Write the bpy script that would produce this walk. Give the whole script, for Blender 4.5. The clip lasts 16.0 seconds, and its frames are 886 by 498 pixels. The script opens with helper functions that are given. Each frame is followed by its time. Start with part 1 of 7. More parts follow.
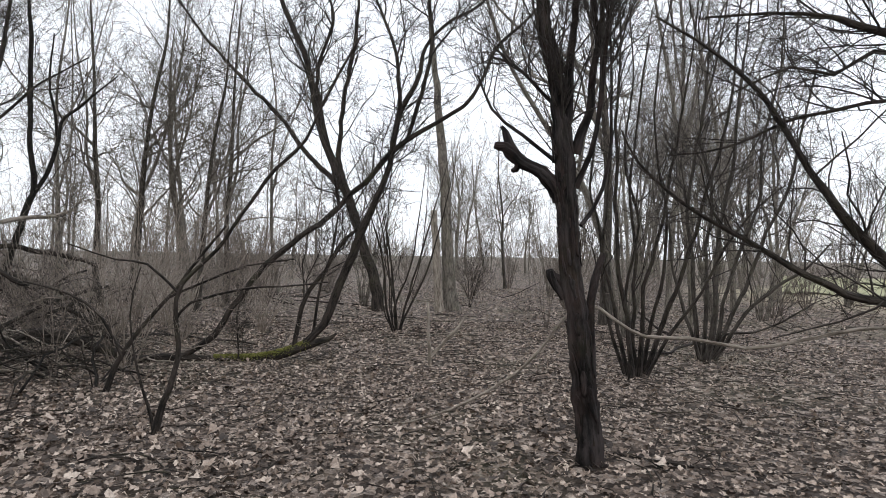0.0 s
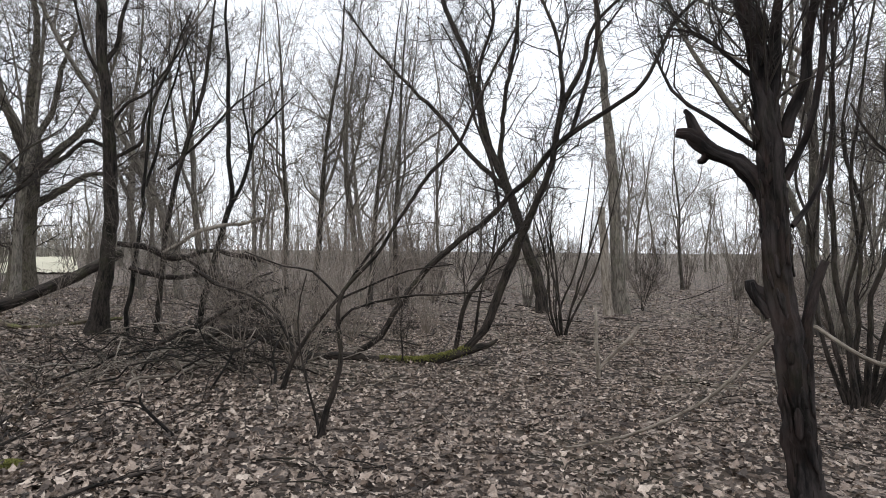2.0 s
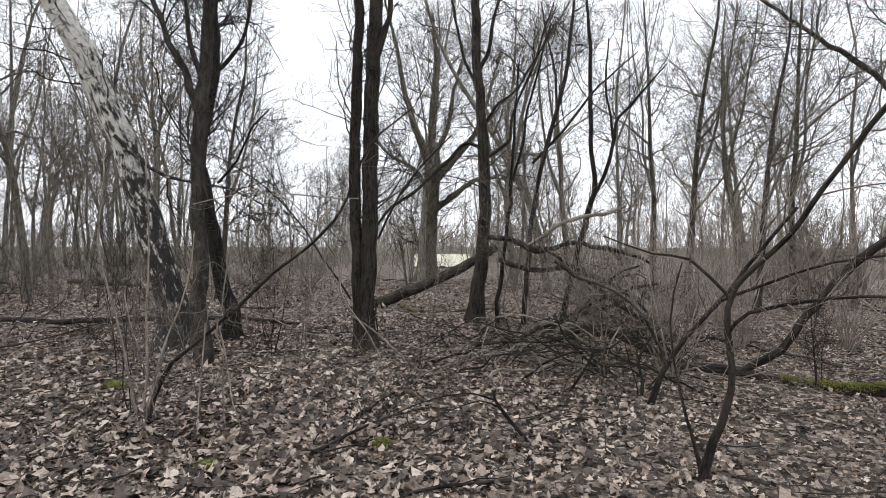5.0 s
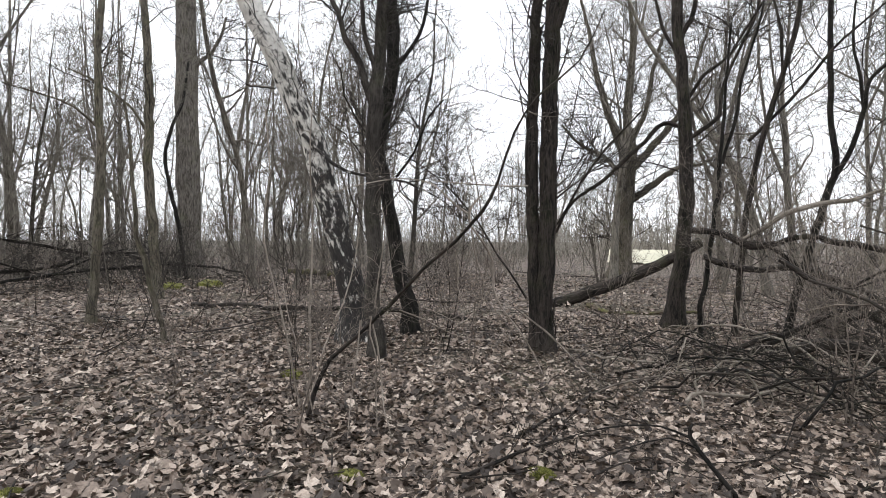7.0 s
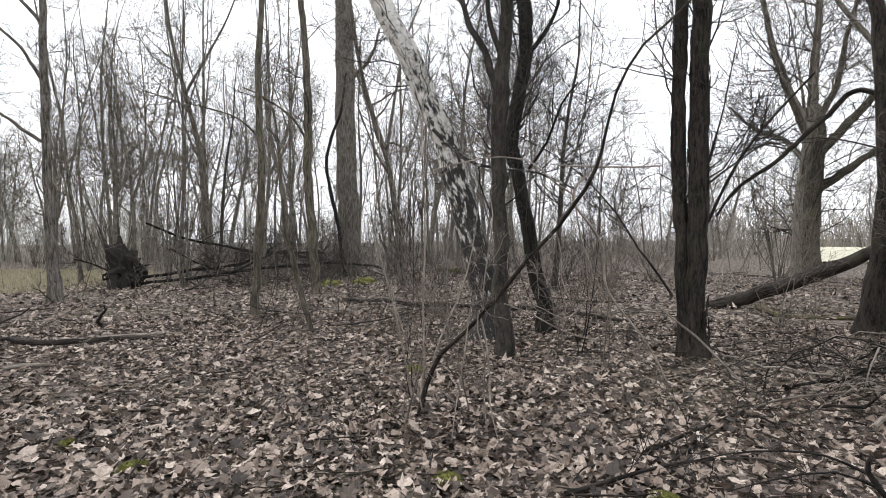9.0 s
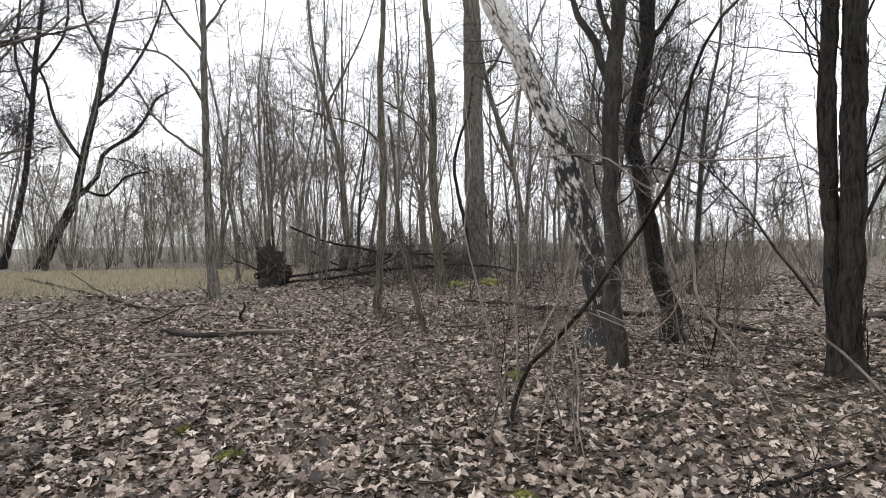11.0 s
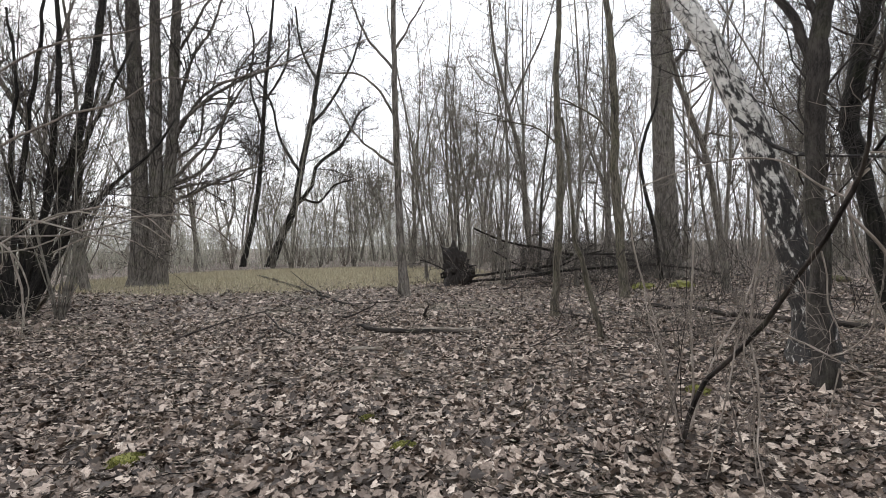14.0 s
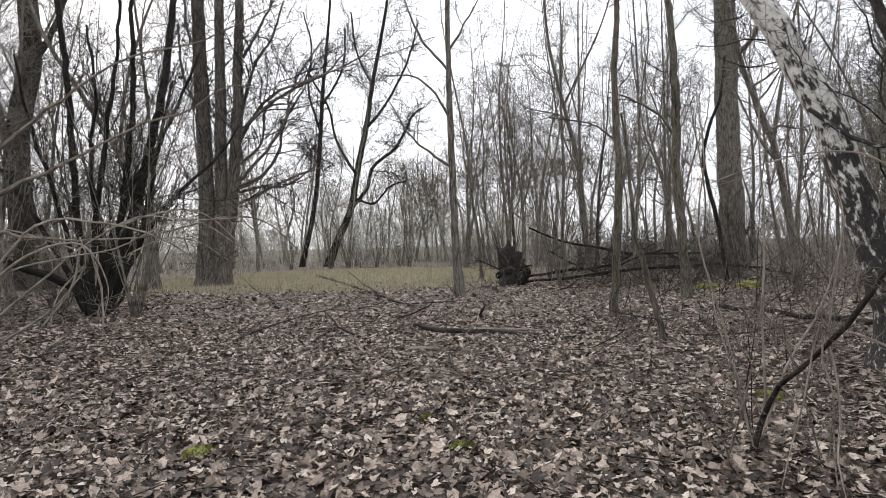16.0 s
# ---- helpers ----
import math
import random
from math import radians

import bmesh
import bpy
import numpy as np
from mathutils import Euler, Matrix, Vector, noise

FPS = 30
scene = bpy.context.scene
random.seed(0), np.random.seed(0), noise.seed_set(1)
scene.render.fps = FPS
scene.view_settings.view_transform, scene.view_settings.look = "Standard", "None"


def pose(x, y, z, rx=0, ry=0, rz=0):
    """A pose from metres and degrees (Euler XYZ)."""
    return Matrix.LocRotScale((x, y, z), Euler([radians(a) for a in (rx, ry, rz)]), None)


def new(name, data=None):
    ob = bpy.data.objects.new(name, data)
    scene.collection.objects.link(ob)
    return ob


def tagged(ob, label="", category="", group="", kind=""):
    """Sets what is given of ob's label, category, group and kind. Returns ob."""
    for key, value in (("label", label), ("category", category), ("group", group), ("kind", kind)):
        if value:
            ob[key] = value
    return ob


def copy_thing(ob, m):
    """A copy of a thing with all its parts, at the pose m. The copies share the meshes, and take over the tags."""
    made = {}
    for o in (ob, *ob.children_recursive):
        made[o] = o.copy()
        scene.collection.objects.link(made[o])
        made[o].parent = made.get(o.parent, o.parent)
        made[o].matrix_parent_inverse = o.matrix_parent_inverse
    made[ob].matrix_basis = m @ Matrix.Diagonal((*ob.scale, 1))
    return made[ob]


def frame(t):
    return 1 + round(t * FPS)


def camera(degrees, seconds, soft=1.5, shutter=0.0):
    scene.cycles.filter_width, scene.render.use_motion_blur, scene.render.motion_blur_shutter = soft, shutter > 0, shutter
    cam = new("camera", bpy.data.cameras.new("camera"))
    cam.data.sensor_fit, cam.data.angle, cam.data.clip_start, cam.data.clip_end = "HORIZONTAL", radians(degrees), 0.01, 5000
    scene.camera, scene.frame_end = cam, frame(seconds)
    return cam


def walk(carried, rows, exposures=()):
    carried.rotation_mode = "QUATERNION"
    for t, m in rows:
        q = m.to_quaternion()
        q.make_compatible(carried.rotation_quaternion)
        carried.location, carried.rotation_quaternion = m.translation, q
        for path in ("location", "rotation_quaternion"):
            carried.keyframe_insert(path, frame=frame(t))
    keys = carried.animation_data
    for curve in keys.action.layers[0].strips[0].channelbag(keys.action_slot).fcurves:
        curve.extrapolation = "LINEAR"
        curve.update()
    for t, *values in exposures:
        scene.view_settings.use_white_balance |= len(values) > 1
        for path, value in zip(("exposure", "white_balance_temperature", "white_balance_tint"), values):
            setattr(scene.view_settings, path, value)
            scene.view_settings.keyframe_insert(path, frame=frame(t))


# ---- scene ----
cam = camera(75.5, 16.0, soft=0.7)
ROWS = [
    (0, -0, 0, 1.515, -0, 0.683, -0.908),
    (0.5, -0.014, 0.102, 1.541, 1.682, 0.591, -0.841),
    (1, -0.03, 0.204, 1.555, 5.37, 0.5, -0.794),
    (1.5, -0.007, 0.294, 1.57, 10.488, 0.36, -0.69),
    (2, -0.014, 0.397, 1.59, 16.389, 0.195, -0.522),
    (2.5, -0.004, 0.518, 1.601, 22.837, -0.032, -0.375),
    (3, -0.086, 0.694, 1.573, 29.327, -0.078, -0.105),
    (3.5, -0.168, 0.849, 1.541, 36.293, -0.044, 0.164),
    (4, -0.253, 0.986, 1.509, 42.214, -0.024, 0.276),
    (6.5, -0.947, 1.584, 1.478, 65.786, -0.738, -0.553),
    (7, -1.011, 1.747, 1.476, 71.105, -0.793, -0.279),
    (7.5, -1.025, 1.893, 1.471, 76.129, -0.83, 0.033),
    (8, -1.087, 1.982, 1.453, 80.336, -0.79, 0.26),
    (8.5, -1.166, 2.071, 1.416, 83.782, -0.765, 0.379),
    (9, -1.248, 2.153, 1.393, 86.66, -0.747, 0.401),
    (11.5, -1.407, 2.603, 1.428, 104.297, -0.55, 0.771),
    (12, -1.395, 2.685, 1.455, 108.409, -0.599, 0.919),
    (12.5, -1.375, 2.733, 1.472, 112.064, -0.572, 1.052),
    (13, -1.372, 2.736, 1.478, 114.963, -0.51, 1.104),
    (13.5, -1.372, 2.723, 1.48, 117.118, -0.465, 1.091),
    (14, -1.371, 2.706, 1.478, 118.7, -0.426, 1.102),
    (14.5, -1.366, 2.699, 1.482, 120.19, -0.388, 1.188),
    (15, -1.354, 2.697, 1.482, 121.622, -0.364, 1.294),
    (15.5, -1.353, 2.686, 1.481, 122.951, -0.337, 1.366),
    (16, -1.351, 2.682, 1.481, 124.106, -0.312, 1.425),
]
walk(cam, [(t, pose(x, y, z, 90 + pitch, roll, yaw)) for t, x, y, z, yaw, pitch, roll in ROWS],
     [(0.0, 0.41, 6400, 9), (3.0, 0.44, 6400, 9), (6.5, 0.8, 6480, 8), (10.0, 0.8, 6500, 9), (16.0, 0.68, 6500, 9)])

# world: bright overcast sky, and a very soft sun behind the cloud
SUN_ELEVATION, SUN_TURN = 38.0, 200.0
world = bpy.data.worlds.new("overcast")
scene.world = world
world.use_nodes = True
wn, wl = world.node_tree.nodes, world.node_tree.links
wn.clear()
sky = wn.new("ShaderNodeTexSky")
sky.sky_type = "NISHITA"
sky.sun_disc = False
sky.sun_elevation, sky.sun_rotation = radians(SUN_ELEVATION), radians(SUN_TURN)
sky.dust_density, sky.air_density = 4.0, 1.0
cloud = wn.new("ShaderNodeMix")
cloud.data_type = "RGBA"
cloud.inputs["Factor"].default_value = 0.88
cloud.inputs["B"].default_value = (11.3, 11.6, 12.3, 1)
sky_bg = wn.new("ShaderNodeBackground")
sky_bg.inputs["Strength"].default_value = 0.10
sky_out = wn.new("ShaderNodeOutputWorld")
wl.new(sky.outputs["Color"], cloud.inputs["A"])
wl.new(cloud.outputs["Result"], sky_bg.inputs["Color"])
wl.new(sky_bg.outputs["Background"], sky_out.inputs["Surface"])
sun = new("sun", bpy.data.lights.new("sun", "SUN"))
sun.data.energy, sun.data.angle, sun.data.color = 0.6, radians(25), (1.0, 0.97, 0.93)
sun.rotation_euler = (radians(90 - SUN_ELEVATION), 0, radians(180 - SUN_TURN))


# ---- materials ----
def shade(name):
    m = bpy.data.materials.new(name)
    m.use_nodes = True
    nt = m.node_tree
    b = nt.nodes["Principled BSDF"]
    return m, nt, b


def node(nt, kind, **inputs):
    n = nt.nodes.new(kind)
    for k, v in inputs.items():
        n.inputs[k.replace("_", " ")].default_value = v
    return n


def ramp(nt, source, *stops):
    r = nt.nodes.new("ShaderNodeValToRGB")
    e = r.color_ramp.elements
    while len(e) < len(stops):
        e.new(0.5)
    for k, (at, col) in zip(e, stops):
        k.position, k.color = at, (*col, 1)
    nt.links.new(source, r.inputs["Fac"])
    return r.outputs["Color"]


def blend(nt, fac, a, b, mode="MIX"):
    n = nt.nodes.new("ShaderNodeMix")
    n.data_type, n.blend_type = "RGBA", mode
    for key, v in (("Factor", fac), ("A", a), ("B", b)):
        if isinstance(v, (int, float)):
            n.inputs[key].default_value = v
        elif isinstance(v, tuple):
            n.inputs[key].default_value = (*v, 1)
        else:
            nt.links.new(v, n.inputs[key])
    return n.outputs["Result"]


def scaled(nt, source, x, y, z):
    n = nt.nodes.new("ShaderNodeMapping")
    n.inputs["Scale"].default_value = (x, y, z)
    nt.links.new(source, n.inputs["Vector"])
    return n.outputs["Vector"]


def noise_at(nt, vector, scale, detail=4.0, rough=0.6):
    n = node(nt, "ShaderNodeTexNoise", Scale=scale, Detail=detail, Roughness=rough)
    nt.links.new(vector, n.inputs["Vector"])
    return n.outputs["Fac"]


def bump(nt, b, height, strength, distance):
    n = node(nt, "ShaderNodeBump", Strength=strength, Distance=distance)
    nt.links.new(height, n.inputs["Height"])
    nt.links.new(n.outputs["Normal"], b.inputs["Normal"])


def bark(name, dark, light, patch, patch_amount=0.35, algae=0.25, stretch=0.22, fine=60):
    """Bark along the 'grain' attribute: fissures along the wood, blotches of lichen and algae."""
    m, nt, b = shade(name)
    g = nt.nodes.new("ShaderNodeAttribute")
    g.attribute_name = "grain"
    v = g.outputs["Vector"]
    fiss = blend(nt, 0.55, noise_at(nt, scaled(nt, v, 1, 1, stretch), fine, 6, 0.65), noise_at(nt, scaled(nt, v, 1, 1, stretch * 0.8), fine * 0.35, 5, 0.6))
    broad = noise_at(nt, scaled(nt, v, 1, 1, 0.5), 7, 4, 0.6)
    blot = noise_at(nt, v, 2.3, 5, 0.65)
    col = ramp(nt, fiss, (0.43, dark), (0.58, light))
    col = blend(nt, ramp(nt, broad, (0.45, (0, 0, 0)), (0.68, (patch_amount,) * 3)), col, patch)
    col = blend(nt, ramp(nt, blot, (0.5, (0, 0, 0)), (0.72, (algae,) * 3)), col, (0.10, 0.115, 0.045))
    nt.links.new(col, b.inputs["Base Color"])
    b.inputs["Roughness"].default_value = 0.9
    b.inputs["Specular IOR Level"].default_value = 0.25
    bump(nt, b, fiss, 1.0, 0.03)
    return m


bark_dark = bark("bark_dark", (0.003, 0.0026, 0.0024), (0.028, 0.024, 0.021), (0.040, 0.036, 0.031), 0.35, 0.14)
bark_brown = bark("bark_brown", (0.006, 0.005, 0.0045), (0.050, 0.040, 0.034), (0.070, 0.058, 0.049), 0.35, 0.22)
bark_torn = bark("bark_torn", (0.003, 0.0026, 0.0027), (0.042, 0.035, 0.034), (0.060, 0.032, 0.025), 0.35, 0.1, 0.2, 26)
bark_grey = bark("bark_grey", (0.016, 0.013, 0.011), (0.080, 0.069, 0.059), (0.115, 0.103, 0.09), 0.4, 0.22)
bark_smooth = bark("bark_smooth", (0.02, 0.017, 0.015), (0.062, 0.053, 0.046), (0.085, 0.076, 0.066), 0.35, 0.2, 0.4)
bark_olive = bark("bark_olive", (0.04, 0.034, 0.026), (0.15, 0.13, 0.10), (0.15, 0.142, 0.105), 0.4, 0.4)
bark_pale = bark("bark_pale", (0.12, 0.10, 0.08), (0.33, 0.29, 0.245), (0.38, 0.34, 0.30), 0.4, 0.15)
bark_wood = bark("bark_wood", (0.06, 0.052, 0.044), (0.23, 0.205, 0.175), (0.27, 0.25, 0.215), 0.4, 0.35)
bark_ash = bark("bark_ash", (0.04, 0.034, 0.029), (0.19, 0.167, 0.145), (0.22, 0.20, 0.175), 0.4, 0.3)
bark_cane = bark("bark_cane", (0.15, 0.122, 0.10), (0.36, 0.31, 0.265), (0.38, 0.335, 0.295), 0.3, 0.15)
bark_shoot = bark("bark_shoot", (0.085, 0.070, 0.059), (0.24, 0.20, 0.172), (0.27, 0.235, 0.205), 0.3, 0.15)
bark_moss = bark("bark_moss", (0.05, 0.04, 0.03), (0.15, 0.12, 0.09), (0.15, 0.16, 0.045), 0.9, 0.8)


def birch_bark():
    """White papery bark that breaks up into black diamond-shaped fissures towards the foot."""
    m, nt, b = shade("bark_birch")
    g = nt.nodes.new("ShaderNodeAttribute")
    g.attribute_name = "grain"
    v = g.outputs["Vector"]
    sep = nt.nodes.new("ShaderNodeSeparateXYZ")
    nt.links.new(v, sep.inputs["Vector"])
    dashes = noise_at(nt, scaled(nt, v, 7, 7, 26), 1.0, 4, 0.6)
    patches = noise_at(nt, scaled(nt, v, 15, 15, 6.0), 1.0, 5, 0.65)
    cells = node(nt, "ShaderNodeTexVoronoi", Scale=1.0)
    cells.feature = "DISTANCE_TO_EDGE"
    nt.links.new(scaled(nt, v, 14, 14, 6.5), cells.inputs["Vector"])
    fiss = noise_at(nt, scaled(nt, v, 30, 30, 9), 1.0, 5, 0.65)
    white = ramp(nt, noise_at(nt, v, 9, 5), (0.3, (0.42, 0.39, 0.35)), (0.65, (0.74, 0.71, 0.66)))
    dash = blend(nt, ramp(nt, dashes, (0.33, (0.9, 0.9, 0.9)), (0.40, (0, 0, 0))), white, (0.06, 0.05, 0.045))
    # how far up the stem the black fissures reach
    rise = node(nt, "ShaderNodeMapRange")
    nt.links.new(sep.outputs["Z"], rise.inputs["Value"])
    for k, val in (("From Min", 0.9), ("From Max", 5.0), ("To Min", 0.165), ("To Max", -0.05)):
        rise.inputs[k].default_value = val
    lim = nt.nodes.new("ShaderNodeMath")
    lim.operation = "ADD"
    nt.links.new(patches, lim.inputs[0])
    nt.links.new(rise.outputs["Result"], lim.inputs[1])
    black = ramp(nt, fiss, (0.35, (0.006, 0.005, 0.005)), (0.7, (0.045, 0.038, 0.034)))
    col = blend(nt, ramp(nt, lim.outputs[0], (0.50, (0, 0, 0)), (0.60, (1, 1, 1))), dash, black)
    nt.links.new(col, b.inputs["Base Color"])
    b.inputs["Roughness"].default_value = 0.75
    bump(nt, b, lim.outputs[0], 0.8, 0.03)
    return m


bark_birch = birch_bark()


def litter_material():
    """Single dead leaves: buff, grey-pink and dark brown, each leaf its own tone, with veins and rot."""
    m, nt, b = shade("dead_leaf")
    geo = nt.nodes.new("ShaderNodeNewGeometry")
    obi = nt.nodes.new("ShaderNodeObjectInfo")
    addr = nt.nodes.new("ShaderNodeMath")
    addr.operation = "ADD"
    nt.links.new(geo.outputs["Random Per Island"], addr.inputs[0])
    nt.links.new(obi.outputs["Random"], addr.inputs[1])
    wrap = nt.nodes.new("ShaderNodeMath")
    wrap.operation = "FRACT"
    nt.links.new(addr.outputs[0], wrap.inputs[0])
    tc = nt.nodes.new("ShaderNodeTexCoord")
    tone = ramp(nt, wrap.outputs[0], (0.0, (0.014, 0.009, 0.007)), (0.25, (0.05, 0.035, 0.026)), (0.50, (0.205, 0.153, 0.119)), (0.8, (0.43, 0.343, 0.28)), (1.0, (0.63, 0.53, 0.445)))
    spots = noise_at(nt, tc.outputs["Object"], 55, 5, 0.7)
    col = blend(nt, ramp(nt, spots, (0.4, (0, 0, 0)), (0.7, (0.6, 0.6, 0.6))), tone, (0.07, 0.05, 0.038))
    nt.links.new(col, b.inputs["Base Color"])
    b.inputs["Roughness"].default_value = 0.62
    bump(nt, b, noise_at(nt, tc.outputs["Object"], 140, 3), 0.5, 0.003)
    return m


dead_leaf = litter_material()


def ground_material():
    """Leaf mould with leaf-sized flakes, mossy and grassy where the wood opens."""
    m, nt, b = shade("leaf_mould")
    tc = nt.nodes.new("ShaderNodeTexCoord")
    v = tc.outputs["Object"]
    warp = nt.nodes.new("ShaderNodeVectorMath")
    warp.operation = "ADD"
    wob = node(nt, "ShaderNodeTexNoise", Scale=9.0, Detail=3.0)
    nt.links.new(v, wob.inputs["Vector"])
    amt = nt.nodes.new("ShaderNodeVectorMath")
    amt.operation = "SCALE"
    amt.inputs["Scale"].default_value = 0.12
    nt.links.new(wob.outputs["Color"], amt.inputs[0])
    nt.links.new(v, warp.inputs[0])
    nt.links.new(amt.outputs[0], warp.inputs[1])
    flake = node(nt, "ShaderNodeTexVoronoi", Scale=15.0, Randomness=1.0)
    nt.links.new(warp.outputs[0], flake.inputs["Vector"])
    tone = nt.nodes.new("ShaderNodeSeparateColor")
    nt.links.new(flake.outputs["Color"], tone.inputs["Color"])
    leaf = ramp(nt, tone.outputs["Red"], (0.0, (0.014, 0.010, 0.008)), (0.35, (0.05, 0.037, 0.029)), (0.65, (0.22, 0.17, 0.138)), (1.0, (0.50, 0.42, 0.36)))
    grit = noise_at(nt, v, 40, 6, 0.7)
    leaf = blend(nt, ramp(nt, grit, (0.35, (0.75, 0.75, 0.75)), (0.6, (0, 0, 0))), leaf, (0.045, 0.033, 0.026))
    broad = noise_at(nt, v, 0.35, 4, 0.6)
    leaf = blend(nt, ramp(nt, broad, (0.5, (0, 0, 0)), (0.7, (0.35, 0.35, 0.35))), leaf, (0.10, 0.10, 0.05))
    # distance from the middle of the open grass, which lies beyond the wood's edge
    grassy = None
    for cx, cy, r0, r1 in ((-23.0, -17.8, 6.0, 11.0), (22.0, 24.0, 8.0, 12.0)):
        d = nt.nodes.new("ShaderNodeVectorMath")
        d.operation = "DISTANCE"
        d.inputs[1].default_value = (cx, cy, 0)
        nt.links.new(v, d.inputs[0])
        mr = node(nt, "ShaderNodeMapRange")
        nt.links.new(d.outputs["Value"], mr.inputs["Value"])
        for k, val in (("From Min", r0), ("From Max", r1), ("To Min", 1.0), ("To Max", 0.0)):
            mr.inputs[k].default_value = val
        if grassy is None:
            grassy = mr.outputs["Result"]
        else:
            mx = nt.nodes.new("ShaderNodeMath")
            mx.operation = "MAXIMUM"
            nt.links.new(grassy, mx.inputs[0])
            nt.links.new(mr.outputs["Result"], mx.inputs[1])
            grassy = mx.outputs[0]
    edge = nt.nodes.new("ShaderNodeMath")
    edge.operation = "MULTIPLY"
    nt.links.new(grassy, edge.inputs[0])
    nt.links.new(ramp(nt, noise_at(nt, v, 1.4, 5, 0.7), (0.25, (0.35, 0.35, 0.35)), (0.55, (1, 1, 1))), edge.inputs[1])
    grass = ramp(nt, noise_at(nt, v, 22, 5, 0.7), (0.3, (0.20, 0.175, 0.12)), (0.7, (0.46, 0.41, 0.29)))
    nt.links.new(blend(nt, edge.outputs[0], leaf, grass), b.inputs["Base Color"])
    b.inputs["Roughness"].default_value = 0.85
    b.inputs["Specular IOR Level"].default_value = 0.3
    bump(nt, b, flake.outputs["Distance"], 0.9, 0.05)
    return m


leaf_mould = ground_material()


def plain(name, a, c, scale, rough=0.85, relief=0.01):
    m, nt, b = shade(name)
    tc = nt.nodes.new("ShaderNodeTexCoord")
    f = noise_at(nt, tc.outputs["Object"], scale, 6, 0.7)
    geo = nt.nodes.new("ShaderNodeNewGeometry")
    tint = blend(nt, geo.outputs["Random Per Island"], (0.7, 0.7, 0.7), (1.2, 1.2, 1.2))
    nt.links.new(blend(nt, 1.0, ramp(nt, f, (0.3, a), (0.7, c)), tint, "MULTIPLY"), b.inputs["Base Color"])
    b.inputs["Roughness"].default_value = rough
    bump(nt, b, f, 0.8, relief)
    return m


moss_green = plain("moss_green", (0.07, 0.075, 0.014), (0.25, 0.245, 0.055), 60)
grass_dry = plain("grass_dry", (0.26, 0.23, 0.15), (0.54, 0.48, 0.34), 3)
meadow_straw = plain("meadow_straw", (0.42, 0.40, 0.29), (0.62, 0.58, 0.45), 1.5)
meadow_green = plain("meadow_green", (0.18, 0.19, 0.09), (0.34, 0.33, 0.19), 1.5)
root_earth = plain("root_earth", (0.009, 0.007, 0.006), (0.042, 0.032, 0.026), 12)
twig_mat = bark("twig_bark", (0.014, 0.011, 0.010), (0.055, 0.046, 0.041), (0.10, 0.088, 0.078), 0.3, 0.12)
# pale scrub twigs, lightened further to offset the shade inside dense scrub
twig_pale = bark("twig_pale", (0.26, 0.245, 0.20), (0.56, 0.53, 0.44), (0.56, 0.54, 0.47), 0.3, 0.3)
twig_wood = bark("twig_wood", (0.07, 0.062, 0.053), (0.22, 0.195, 0.165), (0.25, 0.23, 0.20), 0.3, 0.2)
# far twigs: lighter than twig_wood, with distance haze put into the colour
twig_hazed = bark("twig_hazed", (0.17, 0.155, 0.135), (0.42, 0.385, 0.335), (0.45, 0.42, 0.375), 0.3, 0.25)


# ---- geometry ----
def ground_height(x, y):
    """Gentle hollows of the woodland floor."""
    return 0.03 * np.sin(x * 1.3 + 0.7) * np.cos(y * 1.1) + 0.02 * np.sin(x * 2.9 + y * 2.1) - 0.01


def mesh_from(name, verts, faces, sizes, smooth=True, grain=None):
    """A mesh from arrays: corners, the corner indices of all faces end to end, and the corners of each face."""
    me = bpy.data.meshes.new(name)
    me.vertices.add(len(verts))
    me.vertices.foreach_set("co", np.ascontiguousarray(verts, dtype=np.float32).ravel())
    me.loops.add(len(faces))
    me.loops.foreach_set("vertex_index", np.ascontiguousarray(faces, dtype=np.int32))
    me.polygons.add(len(sizes))
    start = np.concatenate(([0], np.cumsum(sizes)[:-1])).astype(np.int32)
    me.polygons.foreach_set("loop_start", start)
    me.polygons.foreach_set("use_smooth", np.full(len(sizes), smooth))
    if grain is not None:
        a = me.attributes.new("grain", "FLOAT_VECTOR", "POINT")
        a.data.foreach_set("vector", np.ascontiguousarray(grain, dtype=np.float32).ravel())
    me.update(calc_edges=True)
    return me


def unit(v):
    return v / np.maximum(np.linalg.norm(v, axis=-1, keepdims=True), 1e-9)


